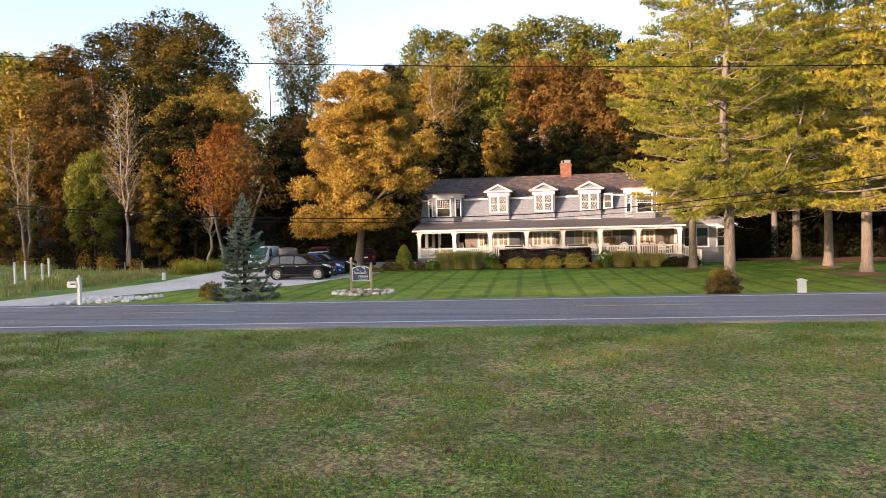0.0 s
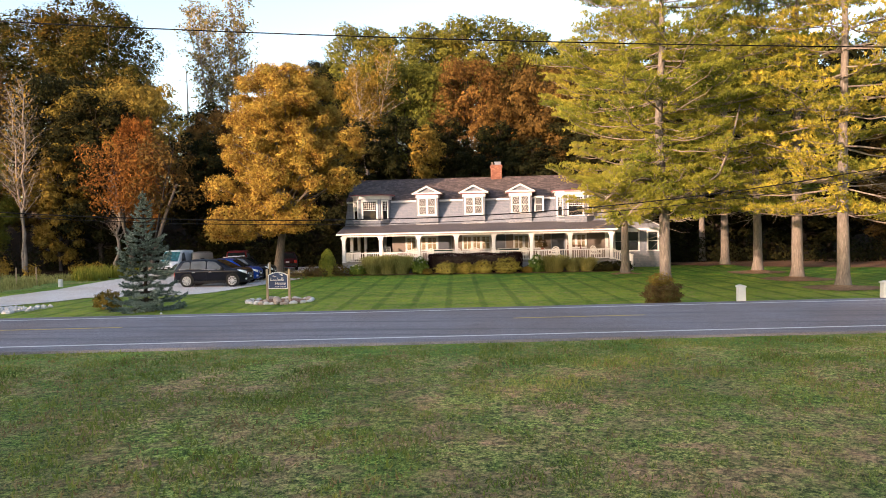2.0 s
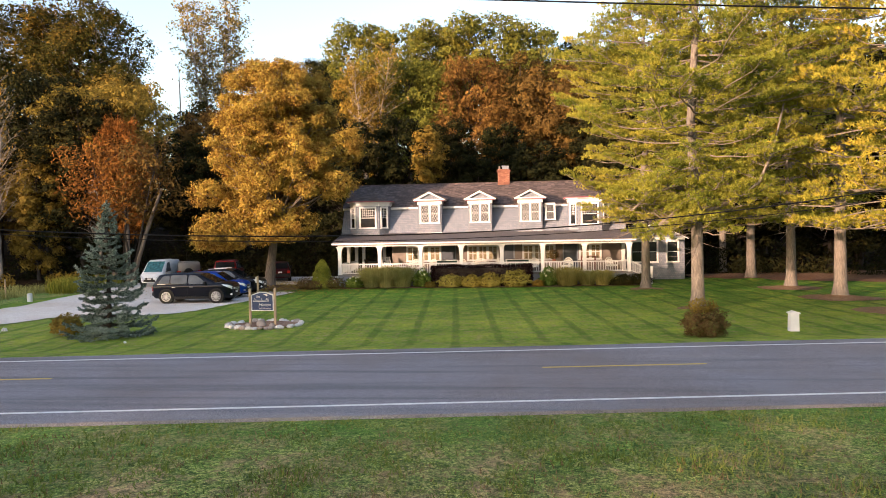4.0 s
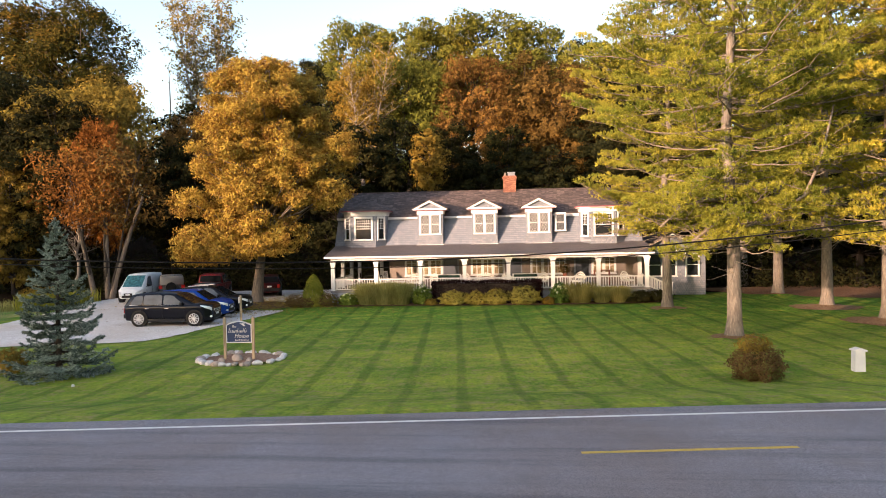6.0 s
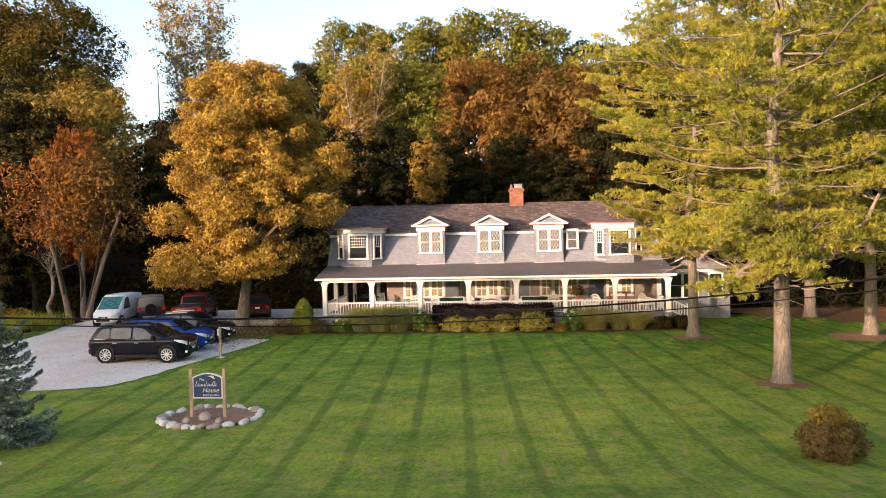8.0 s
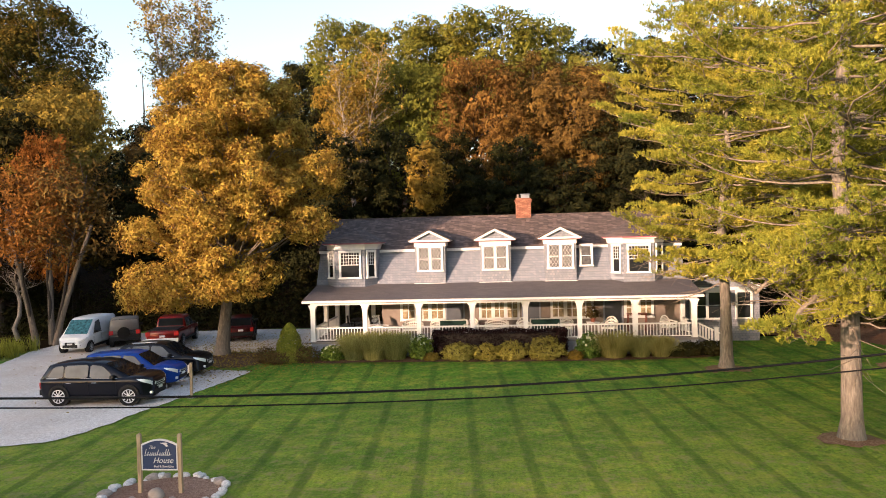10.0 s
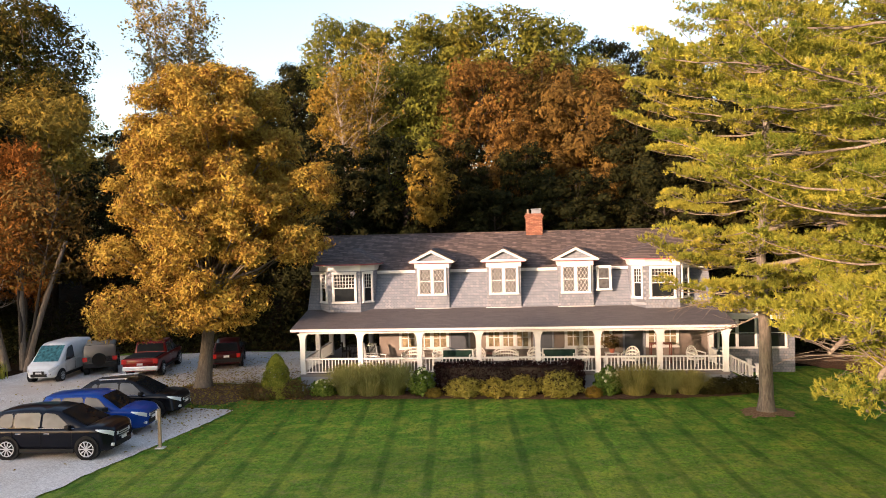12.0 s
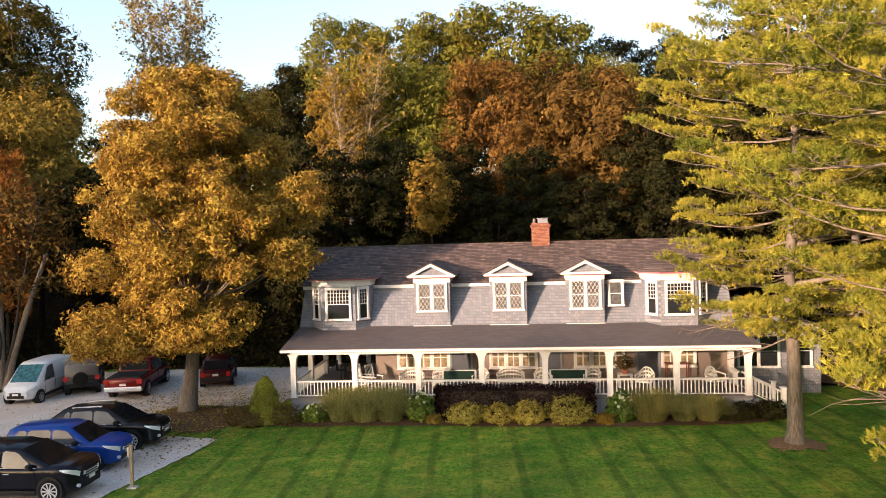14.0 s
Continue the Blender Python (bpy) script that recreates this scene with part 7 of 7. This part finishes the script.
        for gx in [g[0] - 0.03 for g in glass_rows[-2:]] + [glass_rows[-1][1] + 0.02]:
            lo, sh, tp, w = lerp_table(gx, prof)
            bm = bm_new()
            box(bm, gx - 0.006, gx + 0.006, side * w * hw - 0.012, side * w * hw + 0.003, lo + 0.2, sh - 0.06)
            part("door_seam", bm, M["plastic"], e)
        bm = bm_new()
        lo = prof[len(prof) // 2][1]
        box(bm, wheels[0] + r + 0.08, wheels[1] - r - 0.08, side * hw * 0.93, side * (hw + 0.006), lo - 0.02, lo + 0.13, 0.02)
        part("sill", bm, M["plastic"], e)
        for wx in wheels:
            bm = bm_new()
            cyl(bm, (wx, side * (hw - 0.25), r + 0.02), (wx, side * (hw + 0.003), r + 0.02), r + 0.05, n=28)
            part("wheel_arch", bm, M["plastic"], e)
            wheel(e, wx, side * (hw - 0.105), r, 0.24, side)
    # screens
    def screen(xa, xb, ta, tb, mat, nm):
        bm = bm_new()
        q = []
        for xx, t, s in ((xa, ta, -1), (xa, ta, 1), (xb, tb, 1), (xb, tb, -1)):
            v = skin(xx, t, s, -0.07)
            q.append(bm.verts.new(v))
        bm.faces.new(q)
        nrm = (q[1].co - q[0].co).cross(q[2].co - q[1].co).normalized()
        if nrm.z < 0:
            nrm = -nrm
        for v in q:
            v.co += nrm * 0.03
        ex = bmesh.ops.extrude_face_region(bm, geom=bm.faces[:])
        bmesh.ops.translate(bm, vec=-nrm * 0.02, verts=[v for v in ex["geom"] if isinstance(v, bmesh.types.BMVert)])
        part(nm, bm, M[mat], e, "dark glass" if mat == "car_glass" else "windscreen with a teal sun shade")
    screen(cab[-1][0] - 0.02, cab[-2][0] + 0.03, 0.98, 0.99, windscreen, "windscreen")
    screen(cab[0][0] + 0.02, cab[1][0] - 0.02, 0.98, 0.99, "car_glass", "rear_window")
    # front and rear
    fx, rx = prof[-1][0], prof[0][0]
    lo, sh, tp, w = section(fx)
    bm = bm_new()
    box(bm, fx - 0.05, fx + 0.02, -hw * w * 0.60, hw * w * 0.60, sh - 0.25, sh - 0.01, 0.02)
    g = part("grille", bm, M["plastic"], e)
    bm = bm_new()
    for k in range(3):
        box(bm, fx + 0.018, fx + 0.034, -hw * w * 0.57, hw * w * 0.57, sh - 0.225 + k * 0.08, sh - 0.195 + k * 0.08)
    part("grille_bar", bm, M[grille], g, "bright grille bars" if grille == "chrome" else "")
    bm = bm_new()
    box(bm, fx - 0.12, fx + 0.02, -hw * w * 0.9, hw * w * 0.9, lo + 0.02, lo + 0.2, 0.03)
    part("lower_grille", bm, M["plastic"], e)
    bm = bm_new()
    box(bm, fx + 0.01, fx + 0.035, -0.16, 0.16, lo + 0.2, lo + 0.3, 0.004)
    part("plate", bm, M["white"], e, "plain pale plate")
    for side in (-1, 1):
        # a swept lamp that follows the corner of the nose
        bm = bm_new()
        low, high = [], []
        for k, xx in enumerate((fx - 0.50, fx - 0.36, fx - 0.22, fx - 0.10, fx - 0.03)):
            a, b_, c, d = section(xx)
            low.append(bm.verts.new((xx + 0.004, side * (d * hw + 0.010), b_ - (0.01, 0.07, 0.11, 0.13, 0.14)[k])))
            high.append(bm.verts.new((xx + 0.004, side * (d * hw * 0.975 + 0.012), b_ + (c - b_) * 0.12 + 0.008)))
        low.append(bm.verts.new((fx + 0.016, side * w * hw * 0.62, sh - 0.13)))
        high.append(bm.verts.new((fx + 0.016, side * w * hw * 0.58, sh - 0.02)))
        for k in range(5):
            bm.faces.new((low[k], low[k + 1], high[k + 1], high[k]))
        ex = bmesh.ops.extrude_face_region(bm, geom=bm.faces[:])
        bmesh.ops.translate(bm, vec=(-0.02, -side * 0.02, 0), verts=[v for v in ex["geom"] if isinstance(v, bmesh.types.BMVert)])
        bmesh.ops.recalc_face_normals(bm, faces=bm.faces[:])
        part("headlight", bm, M["lens"], e)
        bm = bm_new()
        a, b_, c, d = section(fx - 0.1)
        cyl(bm, (fx - 0.2, side * d * hw * 0.86, a + 0.17), (fx - 0.02, side * d * hw * 0.90, a + 0.17), 0.06, n=12)
        part("fog_lamp", bm, M["lens"], e)
        lo3, sh3, tp3, w3 = prof[0][1:]
        bm = bm_new()
        box(bm, rx - 0.015, rx + 0.12, min(side * w3 * hw * 0.74, side * (w3 * hw + 0.03)), max(side * w3 * hw * 0.74, side * (w3 * hw + 0.03)), sh3 - 0.24, sh3 + 0.02, 0.02)
        part("tail_light", bm, M["red_lens"], e)
    lo3, sh3, tp3, w3 = prof[0][1:]
    bm = bm_new()
    box(bm, rx - 0.05, rx + 0.2, -hw * w3, hw * w3, lo3, lo3 + 0.24, 0.04)
    part("rear_bumper", bm, M["chrome"] if name == "pickup_truck" else M["plastic"], e)
    bm = bm_new()
    box(bm, rx - 0.03, rx, -0.16, 0.16, lo3 + 0.3, lo3 + 0.42, 0.004)
    part("plate", bm, M["white"], e, "plain pale plate")
    if spare:
        bm = bm_new()
        cyl(bm, (rx - 0.2, 0.05, 0.95), (rx - 0.01, 0.05, 0.95), 0.37, n=26)
        part("spare_wheel", bm, M["tyre"], e, "spare wheel on the tailgate")
    return e, skin


# three cars side by side on the gravel
car("suv", -6.25, -10.25, 0.5, 5.17, 1.99, 1.78, "navy_paint", "midnight-blue family SUV parked on the gravel",
    [(-2.42, 0.42, 0.95, 1.02, 0.82), (-2.33, 0.30, 1.02, 1.10, 0.91), (-1.9, 0.27, 1.08, 1.14, 1.0), (0.9, 0.26, 1.09, 1.17, 1.0), (1.65, 0.27, 1.09, 1.22, 0.99), (2.05, 0.28, 1.06, 1.18, 0.97), (2.24, 0.30, 1.0, 1.11, 0.92), (2.36, 0.36, 0.90, 1.0, 0.84)],
    [(-2.40, 0.82, 1.08, 0.78, 1.10), (-2.02, 0.89, 1.12, 0.69, 1.66), (-1.2, 0.92, 1.12, 0.72, 1.755), (-0.2, 0.92, 1.10, 0.72, 1.77), (0.36, 0.92, 1.08, 0.70, 1.70), (1.45, 0.9, 1.12, 0.82, 1.16)],
    [(-2.04, -1.35, -1.38, -1.80), (-1.28, -0.28, -0.30, -1.30), (-0.20, 0.95, 0.28, -0.22)], (-1.52, 1.50), 0.40, rails=False, trim="chrome")
car("suv", -6.5, -7.4, 3, 4.52, 1.84, 1.68, "blue_paint", "bright blue compact SUV parked on the gravel",
    [(-2.24, 0.42, 0.92, 0.98, 0.86), (-2.1, 0.30, 0.98, 1.04, 0.94), (-1.6, 0.26, 1.02, 1.08, 1.0), (0.7, 0.25, 0.99, 1.06, 1.0), (1.5, 0.26, 1.01, 1.13, 0.99), (1.98, 0.28, 0.95, 1.06, 0.96), (2.15, 0.30, 0.89, 0.98, 0.90), (2.26, 0.38, 0.82, 0.86, 0.80)],
    [(-2.16, 0.86, 1.02, 0.82, 1.04), (-1.88, 0.9, 1.04, 0.70, 1.60), (-0.9, 0.92, 1.04, 0.73, 1.66), (0.05, 0.92, 1.03, 0.73, 1.67), (0.42, 0.92, 1.02, 0.70, 1.60), (1.28, 0.9, 1.0, 0.84, 1.02)],
    [(-1.72, -1.18, -1.20, -1.55), (-1.12, -0.25, -0.28, -1.12), (-0.18, 0.85, 0.32, -0.20)], (-1.36, 1.33), 0.36, trim="chrome")
car("suv", -6.6, -4.6, 4, 4.89, 1.90, 1.69, "black_paint", "glossy black luxury SUV parked on the gravel",
    [(-2.42, 0.42, 0.95, 1.02, 0.84), (-2.28, 0.30, 1.02, 1.08, 0.94), (-1.7, 0.26, 1.06, 1.10, 1.0), (0.8, 0.25, 1.0, 1.06, 1.0), (1.65, 0.26, 1.0, 1.11, 0.98), (2.15, 0.28, 0.93, 1.05, 0.95), (2.34, 0.30, 0.87, 0.97, 0.88), (2.45, 0.36, 0.80, 0.85, 0.78)],
    [(-2.3, 0.84, 1.06, 0.80, 1.08), (-1.55, 0.9, 1.07, 0.66, 1.60), (-0.8, 0.92, 1.06, 0.71, 1.67), (0.05, 0.92, 1.05, 0.71, 1.68), (0.4, 0.92, 1.04, 0.69, 1.61), (1.42, 0.9, 1.0, 0.82, 1.02)],
    [(-1.55, -1.2, -1.22, -1.40), (-1.12, -0.25, -0.28, -1.14), (-0.18, 0.92, 0.32, -0.20)], (-1.42, 1.40), 0.38, rails=True, trim="chrome")
# vehicles under the trees
car("van", -15.9, 4.3, -84, 4.59, 1.80, 2.02, "van_paint", "white high-roofed delivery van under the trees",
    [(-2.28, 0.42, 1.05, 1.10, 0.96), (-2.2, 0.32, 1.10, 1.15, 1.0), (0.8, 0.27, 1.10, 1.15, 1.0), (1.45, 0.28, 1.06, 1.16, 0.98), (2.05, 0.30, 0.86, 0.98, 0.93), (2.29, 0.36, 0.72, 0.80, 0.82)],
    [(-2.28, 0.96, 1.08, 0.86, 1.95), (-2.2, 0.97, 1.10, 0.88, 2.0), (-0.9, 0.97, 1.10, 0.88, 2.03), (0.25, 0.97, 1.10, 0.86, 2.02), (0.6, 0.96, 1.10, 0.82, 1.93), (1.55, 0.92, 1.08, 0.86, 1.10)],
    [(0.02, 1.02, 0.62, 0.06)], (-1.45, 1.46), 0.33, trim="plastic", windscreen="shade", grille="plastic")
car("jeep", -14.4, 6.2, 117, 4.2, 1.80, 1.82, "grey_paint", "boxy off-roader with a tan top and a spare wheel",
    [(-1.95, 0.48, 1.08, 1.12, 1.0), (-1.9, 0.45, 1.10, 1.14, 1.0), (0.5, 0.42, 1.10, 1.14, 1.0), (0.7, 0.42, 1.06, 1.12, 0.9), (1.9, 0.45, 1.0, 1.08, 0.82), (2.05, 0.5, 0.95, 1.0, 0.8)],
    [(-1.95, 0.95, 1.10, 0.88, 1.78), (-1.9, 0.95, 1.10, 0.9, 1.82), (-0.5, 0.95, 1.10, 0.9, 1.83), (0.1, 0.95, 1.10, 0.9, 1.82), (0.2, 0.95, 1.10, 0.88, 1.80), (0.6, 0.92, 1.10, 0.88, 1.14)],
    [(-1.8, -0.95, -0.97, -1.78), (-0.85, 0.35, 0.12, -0.83)], (-1.2, 1.3), 0.39, two_tone="tan_top", spare=True, grille="plastic", round_nose=0.0)
truck, _ = car("pickup_truck", -11.0, 6.1, 101, 5.8, 2.0, 1.87, "red_paint", "dark red pickup truck with a black bed cover",
    [(-2.88, 0.48, 1.10, 1.13, 0.97), (-2.8, 0.42, 1.14, 1.17, 1.0), (0.0, 0.38, 1.14, 1.17, 1.0), (1.2, 0.38, 1.12, 1.18, 1.0), (2.0, 0.38, 1.08, 1.18, 0.99), (2.7, 0.42, 0.98, 1.06, 0.93), (2.9, 0.5, 0.9, 0.96, 0.85)],
    [(-0.85, 0.93, 1.14, 0.84, 1.16), (-0.72, 0.93, 1.14, 0.80, 1.82), (-0.2, 0.93, 1.14, 0.80, 1.87), (0.6, 0.93, 1.14, 0.80, 1.87), (0.8, 0.93, 1.14, 0.78, 1.82), (1.5, 0.92, 1.14, 0.86, 1.18)],
    [(-0.6, 0.02, 0.0, -0.58), (0.1, 1.15, 0.68, 0.1)], (-1.75, 1.85), 0.40, trim="chrome")
bm = bm_new()
box(bm, -2.72, -0.92, -0.86, 0.86, 1.15, 1.22, 0.02)
part("bed_cover", bm, M["plastic"], truck, "black bed cover")
# its paint is darkened to stand for the shade behind the maple
car("hatchback", -7.2, 8.2, 108, 4.5, 1.82, 1.62, "maroon_paint", "red car behind the maple, its paint darkened for the shade",
    [(-2.24, 0.42, 0.92, 0.98, 0.86), (-2.1, 0.30, 0.98, 1.04, 0.94), (-1.6, 0.26, 1.02, 1.08, 1.0), (0.7, 0.25, 0.99, 1.06, 1.0), (1.5, 0.26, 0.94, 1.04, 0.99), (2.05, 0.29, 0.82, 0.92, 0.92), (2.25, 0.38, 0.74, 0.80, 0.78)],
    [(-2.12, 0.86, 1.02, 0.82, 1.04), (-1.75, 0.9, 1.04, 0.70, 1.54), (-0.9, 0.92, 1.04, 0.73, 1.6), (0.05, 0.92, 1.03, 0.73, 1.61), (0.42, 0.92, 1.02, 0.70, 1.55), (1.28, 0.9, 1.0, 0.84, 1.02)],
    [(-1.72, -1.18, -1.20, -1.55), (-1.12, -0.25, -0.28, -1.12), (-0.18, 0.85, 0.32, -0.20)], (-1.36, 1.33), 0.34)

# ---------------------------------------------------------------- porch furniture
M["wicker"] = painted("white_wicker", (0.70, 0.68, 0.64), 0.7, 0.12, 30)
M["cushion"] = painted("green_cushion", (0.006, 0.030, 0.022), 0.9, 0.2, 6)
M["terracotta"] = painted("terracotta", (0.30, 0.10, 0.06), 0.8, 0.2)
M["redwood"] = painted("red_brown_wood", (0.13, 0.035, 0.022), 0.5, 0.2)


def wicker_seat(x, y, turn, w, label, cushion=False, h=0.95):
    """A round-backed wicker chair or settee."""
    name = "wicker_chair" if w < 1 else "wicker_settee"
    e = thing(name, x, y, FLOOR, label, "chair" if w < 1 else "settee", "porch seats", turn)
    hw = w / 2
    bm = bm_new()
    box(bm, -hw, hw, -0.3, 0.28, 0.30, 0.42, 0.04)
    part("seat", bm, M["wicker"], e)
    n = 11
    bm = bm_new()
    for i in range(n):
        t = -1 + 2 * i / (n - 1)
        top = 0.42 + (h - 0.42) * math.sqrt(max(0.12, 1 - (t * 0.93) ** 2))
        yy = 0.26 - 0.06 * t * t
        cyl(bm, (t * hw, yy, 0.40), (t * hw * 1.02, yy + 0.08, top), 0.014, n=5)
        if i:
            t0 = -1 + 2 * (i - 1) / (n - 1)
            for k in (0.33, 0.66, 1.0):
                z1 = 0.42 + (h - 0.42) * math.sqrt(max(0.12, 1 - (t * 0.93) ** 2)) * k
                z0 = 0.42 + (h - 0.42) * math.sqrt(max(0.12, 1 - (t0 * 0.93) ** 2)) * k
                cyl(bm, (t0 * hw, 0.26 - 0.06 * t0 * t0 + 0.08 * k, z0), (t * hw, yy + 0.08 * k, z1), 0.03 if k == 1.0 else 0.04, n=5)
    part("backrest", bm, M["wicker"], e)
    for s in (-1, 1):
        bm = bm_new()
        cyl(bm, (s * hw, -0.28, 0.62), (s * hw, 0.28, 0.68), 0.04, n=6)
        cyl(bm, (s * hw, -0.26, 0.4), (s * hw, -0.26, 0.62), 0.025, n=6)
        part("armrest", bm, M["wicker"], e)
        for yy in (-0.26, 0.24):
            bm = bm_new()
            cyl(bm, (s * (hw - 0.04), yy, 0), (s * (hw - 0.04), yy, 0.32), 0.025, n=6)
            part("leg", bm, M["wicker"], e)
    if cushion:
        bm = bm_new()
        box(bm, -hw + 0.06, hw - 0.06, -0.26, 0.2, 0.42, 0.52, 0.04)
        box(bm, -hw + 0.06, hw - 0.06, 0.12, 0.22, 0.5, 0.92, 0.04)
        part("cushion", bm, M["cushion"], e, "dark green cushion")


def bench(x, y, w):
    e = thing("bench", x, y, FLOOR, "white wooden bench with a dark green back", "bench", "porch seats")
    bm = bm_new()
    box(bm, -w / 2 + 0.05, w / 2 - 0.05, 0.18, 0.24, 0.45, 0.86, 0.02)
    part("backrest", bm, M["cushion"], e, "dark green back")
    bm = bm_new()
    box(bm, -w / 2, w / 2, -0.28, 0.24, 0.38, 0.45, 0.02)
    part("seat", bm, M["cushion"], e)
    bm = bm_new()
    box(bm, -w / 2 - 0.02, w / 2 + 0.02, 0.17, 0.25, 0.86, 0.91, 0.015)
    part("top_rail", bm, M["white"], e)
    for s in (-1, 1):
        for yy in (-0.24, 0.2):
            bm = bm_new()
            box(bm, s * w / 2 - 0.04, s * w / 2 + 0.04, yy - 0.03, yy + 0.03, 0, 0.9 if yy > 0 else 0.62, 0.01)
            part("leg", bm, M["white"], e)


def rocker(x, y, turn):
    e = thing("rocking_chair", x, y, FLOOR, "tall white slatted rocking chair", "chair", "porch seats", turn)
    for s in (-1, 1):
        bm = bm_new()
        for i in range(8):
            a, b = -0.45 + 0.9 * i / 8, -0.45 + 0.9 * (i + 1) / 8
            cyl(bm, (s * 0.27, a, 0.02 + 0.25 * a * a), (s * 0.27, b, 0.02 + 0.25 * b * b), 0.022, n=5)
        part("runner", bm, M["white"], e)
        bm = bm_new()
        cyl(bm, (s * 0.27, -0.25, 0.03), (s * 0.27, -0.25, 0.64), 0.022, n=6)
        cyl(bm, (s * 0.27, 0.22, 0.03), (s * 0.27, 0.42, 1.15), 0.022, n=6)
        cyl(bm, (s * 0.27, -0.3, 0.64), (s * 0.27, 0.33, 0.64), 0.025, n=6)
        part("side_frame", bm, M["white"], e)
    bm = bm_new()
    box(bm, -0.27, 0.27, -0.27, 0.24, 0.40, 0.44, 0.01)
    part("seat", bm, M["white"], e)
    for k in range(5):
        bm = bm_new()
        xx = -0.2 + 0.1 * k
        cyl(bm, (xx, 0.24, 0.44), (xx, 0.42, 1.15), 0.02, n=5)
        part("slat", bm, M["white"], e)
    bm = bm_new()
    cyl(bm, (-0.3, 0.425, 1.16), (0.3, 0.425, 1.16), 0.035, n=6)
    part("headrest", bm, M["white"], e)


def table(x, y, w, d, h, material, label):
    e = thing("side_table", x, y, FLOOR, label, "table", "porch tables")
    bm = bm_new()
    box(bm, -w / 2, w / 2, -d / 2, d / 2, h - 0.04, h, 0.012)
    part("tabletop", bm, M[material], e)
    for a in (-1, 1):
        for b in (-1, 1):
            bm = bm_new()
            box(bm, a * (w / 2 - 0.05) - 0.025, a * (w / 2 - 0.05) + 0.025, b * (d / 2 - 0.05) - 0.025, b * (d / 2 - 0.05) + 0.025, 0, h - 0.04)
            part("leg", bm, M[material], e)


rocker(3.15, 1.1, 70)
rocker(3.55, 1.7, 60)
rocker(3.0, 1.9, 75)
table(4.35, 1.3, 0.7, 0.45, 0.5, "white", "low white side table on the porch")
wicker_seat(5.35, 1.9, 0, 1.15, "white wicker settee on the porch")
wicker_seat(6.75, 1.9, 12, 0.7, "white wicker chair on the porch")
bench(7.7, 1.5, 1.6)
wicker_seat(8.75, 1.7, -15, 0.7, "white wicker chair on the porch")
wicker_seat(10.2, 1.9, 0, 1.3, "white wicker settee on the porch")
table(9.3, 2.2, 0.6, 0.45, 0.62, "redwood", "dark side table on the porch")
wicker_seat(11.75, 1.6, 20, 0.7, "white wicker chair on the porch")
bench(12.95, 1.5, 1.7)
wicker_seat(14.1, 1.8, -20, 0.7, "white wicker chair on the porch")
table(15.6, 1.6, 0.7, 0.5, 0.68, "white", "small white table with a plant on the porch")
wicker_seat(16.5, 1.5, -30, 0.75, "white wicker chair on the porch")
table(18.15, 2.3, 1.1, 0.5, 1.05, "redwood", "dark red-brown sideboard on the porch")
wicker_seat(19.75, 1.6, 35, 0.75, "white wicker chair on the porch")
table(1.9, 4.4, 1.3, 0.9, 0.75, "plastic", "black porch dining table")
for x, y, t in ((1.2, 4.4, 90), (2.6, 4.4, -90), (1.9, 5.1, 0), (1.9, 3.7, 180)):
    e = thing("metal_chair", x, y, FLOOR, "black metal porch chair at the table", "chair", "chairs round the table", t)
    bm = bm_new()
    box(bm, -0.22, 0.22, -0.22, 0.22, 0.43, 0.46, 0.01)
    part("seat", bm, M["plastic"], e)
    bm = bm_new()
    for k in range(6):
        cyl(bm, (-0.2 + 0.08 * k, 0.21, 0.46), (-0.2 + 0.08 * k, 0.25, 0.92), 0.012, n=5)
    cyl(bm, (-0.22, 0.25, 0.93), (0.22, 0.25, 0.93), 0.02, n=5)
    part("backrest", bm, M["plastic"], e)
    for a in (-0.19, 0.19):
        for b in (-0.19, 0.19):
            bm = bm_new()
            cyl(bm, (a, b, 0), (a, b, 0.44), 0.014, n=5)
            part("leg", bm, M["plastic"], e)
pot = thing("potted_plant", 15.6, 1.6, FLOOR + 0.68, "potted plant with red-brown leaves on a table", "plant")
bm = bm_new()
cyl(bm, (0, 0, 0), (0, 0, 0.22), 0.11, 0.15, 14)
part("pot", bm, M["terracotta"], pot)
v, f = cloud(333, 700, (0, 0, 0.5), (0.4, 0.35, 0.42), 0.07)
v[:, 2] = np.maximum(v[:, 2], 0.2)
blades_mesh("foliage", v, f, M["redbush"], pot)

# ---------------------------------------------------------------- far belt of trees on the sun's side, behind the camera
def belt(seed, n, label):
    rng = np.random.default_rng(seed)
    to = Vector((-sun_way.x, -sun_way.y, 0)).normalized()
    across = Vector((-to.y, to.x, 0))
    base = Vector((10, 0, 0)) + to * 130
    s = rng.uniform(-150, 150, n)
    tops = BELT_TOP + 1.2 / (1 + np.exp((s + 22) / 3.0)) + 0.9 * np.sin(s * 0.21) + 0.7 * np.sin(s * 0.53 + 1.0) + 0.5 * np.sin(s * 1.3)
    z = tops * rng.uniform(0, 1, n) ** 0.7
    w = rng.normal(0, 3.0, n)
    p = np.stack([base.x + across.x * s + to.x * w, base.y + across.y * s + to.y * w, z], 1)
    v, f = leaves(rng, p, np.tile(np.array([-to.x, -to.y, 0.6]), (n, 1)), 1.1, 1.4, 0.8)
    return tagged(blades_mesh("far_woods", v, f, M["shadegreen"], None), label, "woods", kind="stuff")


BELT_TOP = 21.35
belt(400, 26000, "far belt of green trees across the fields")
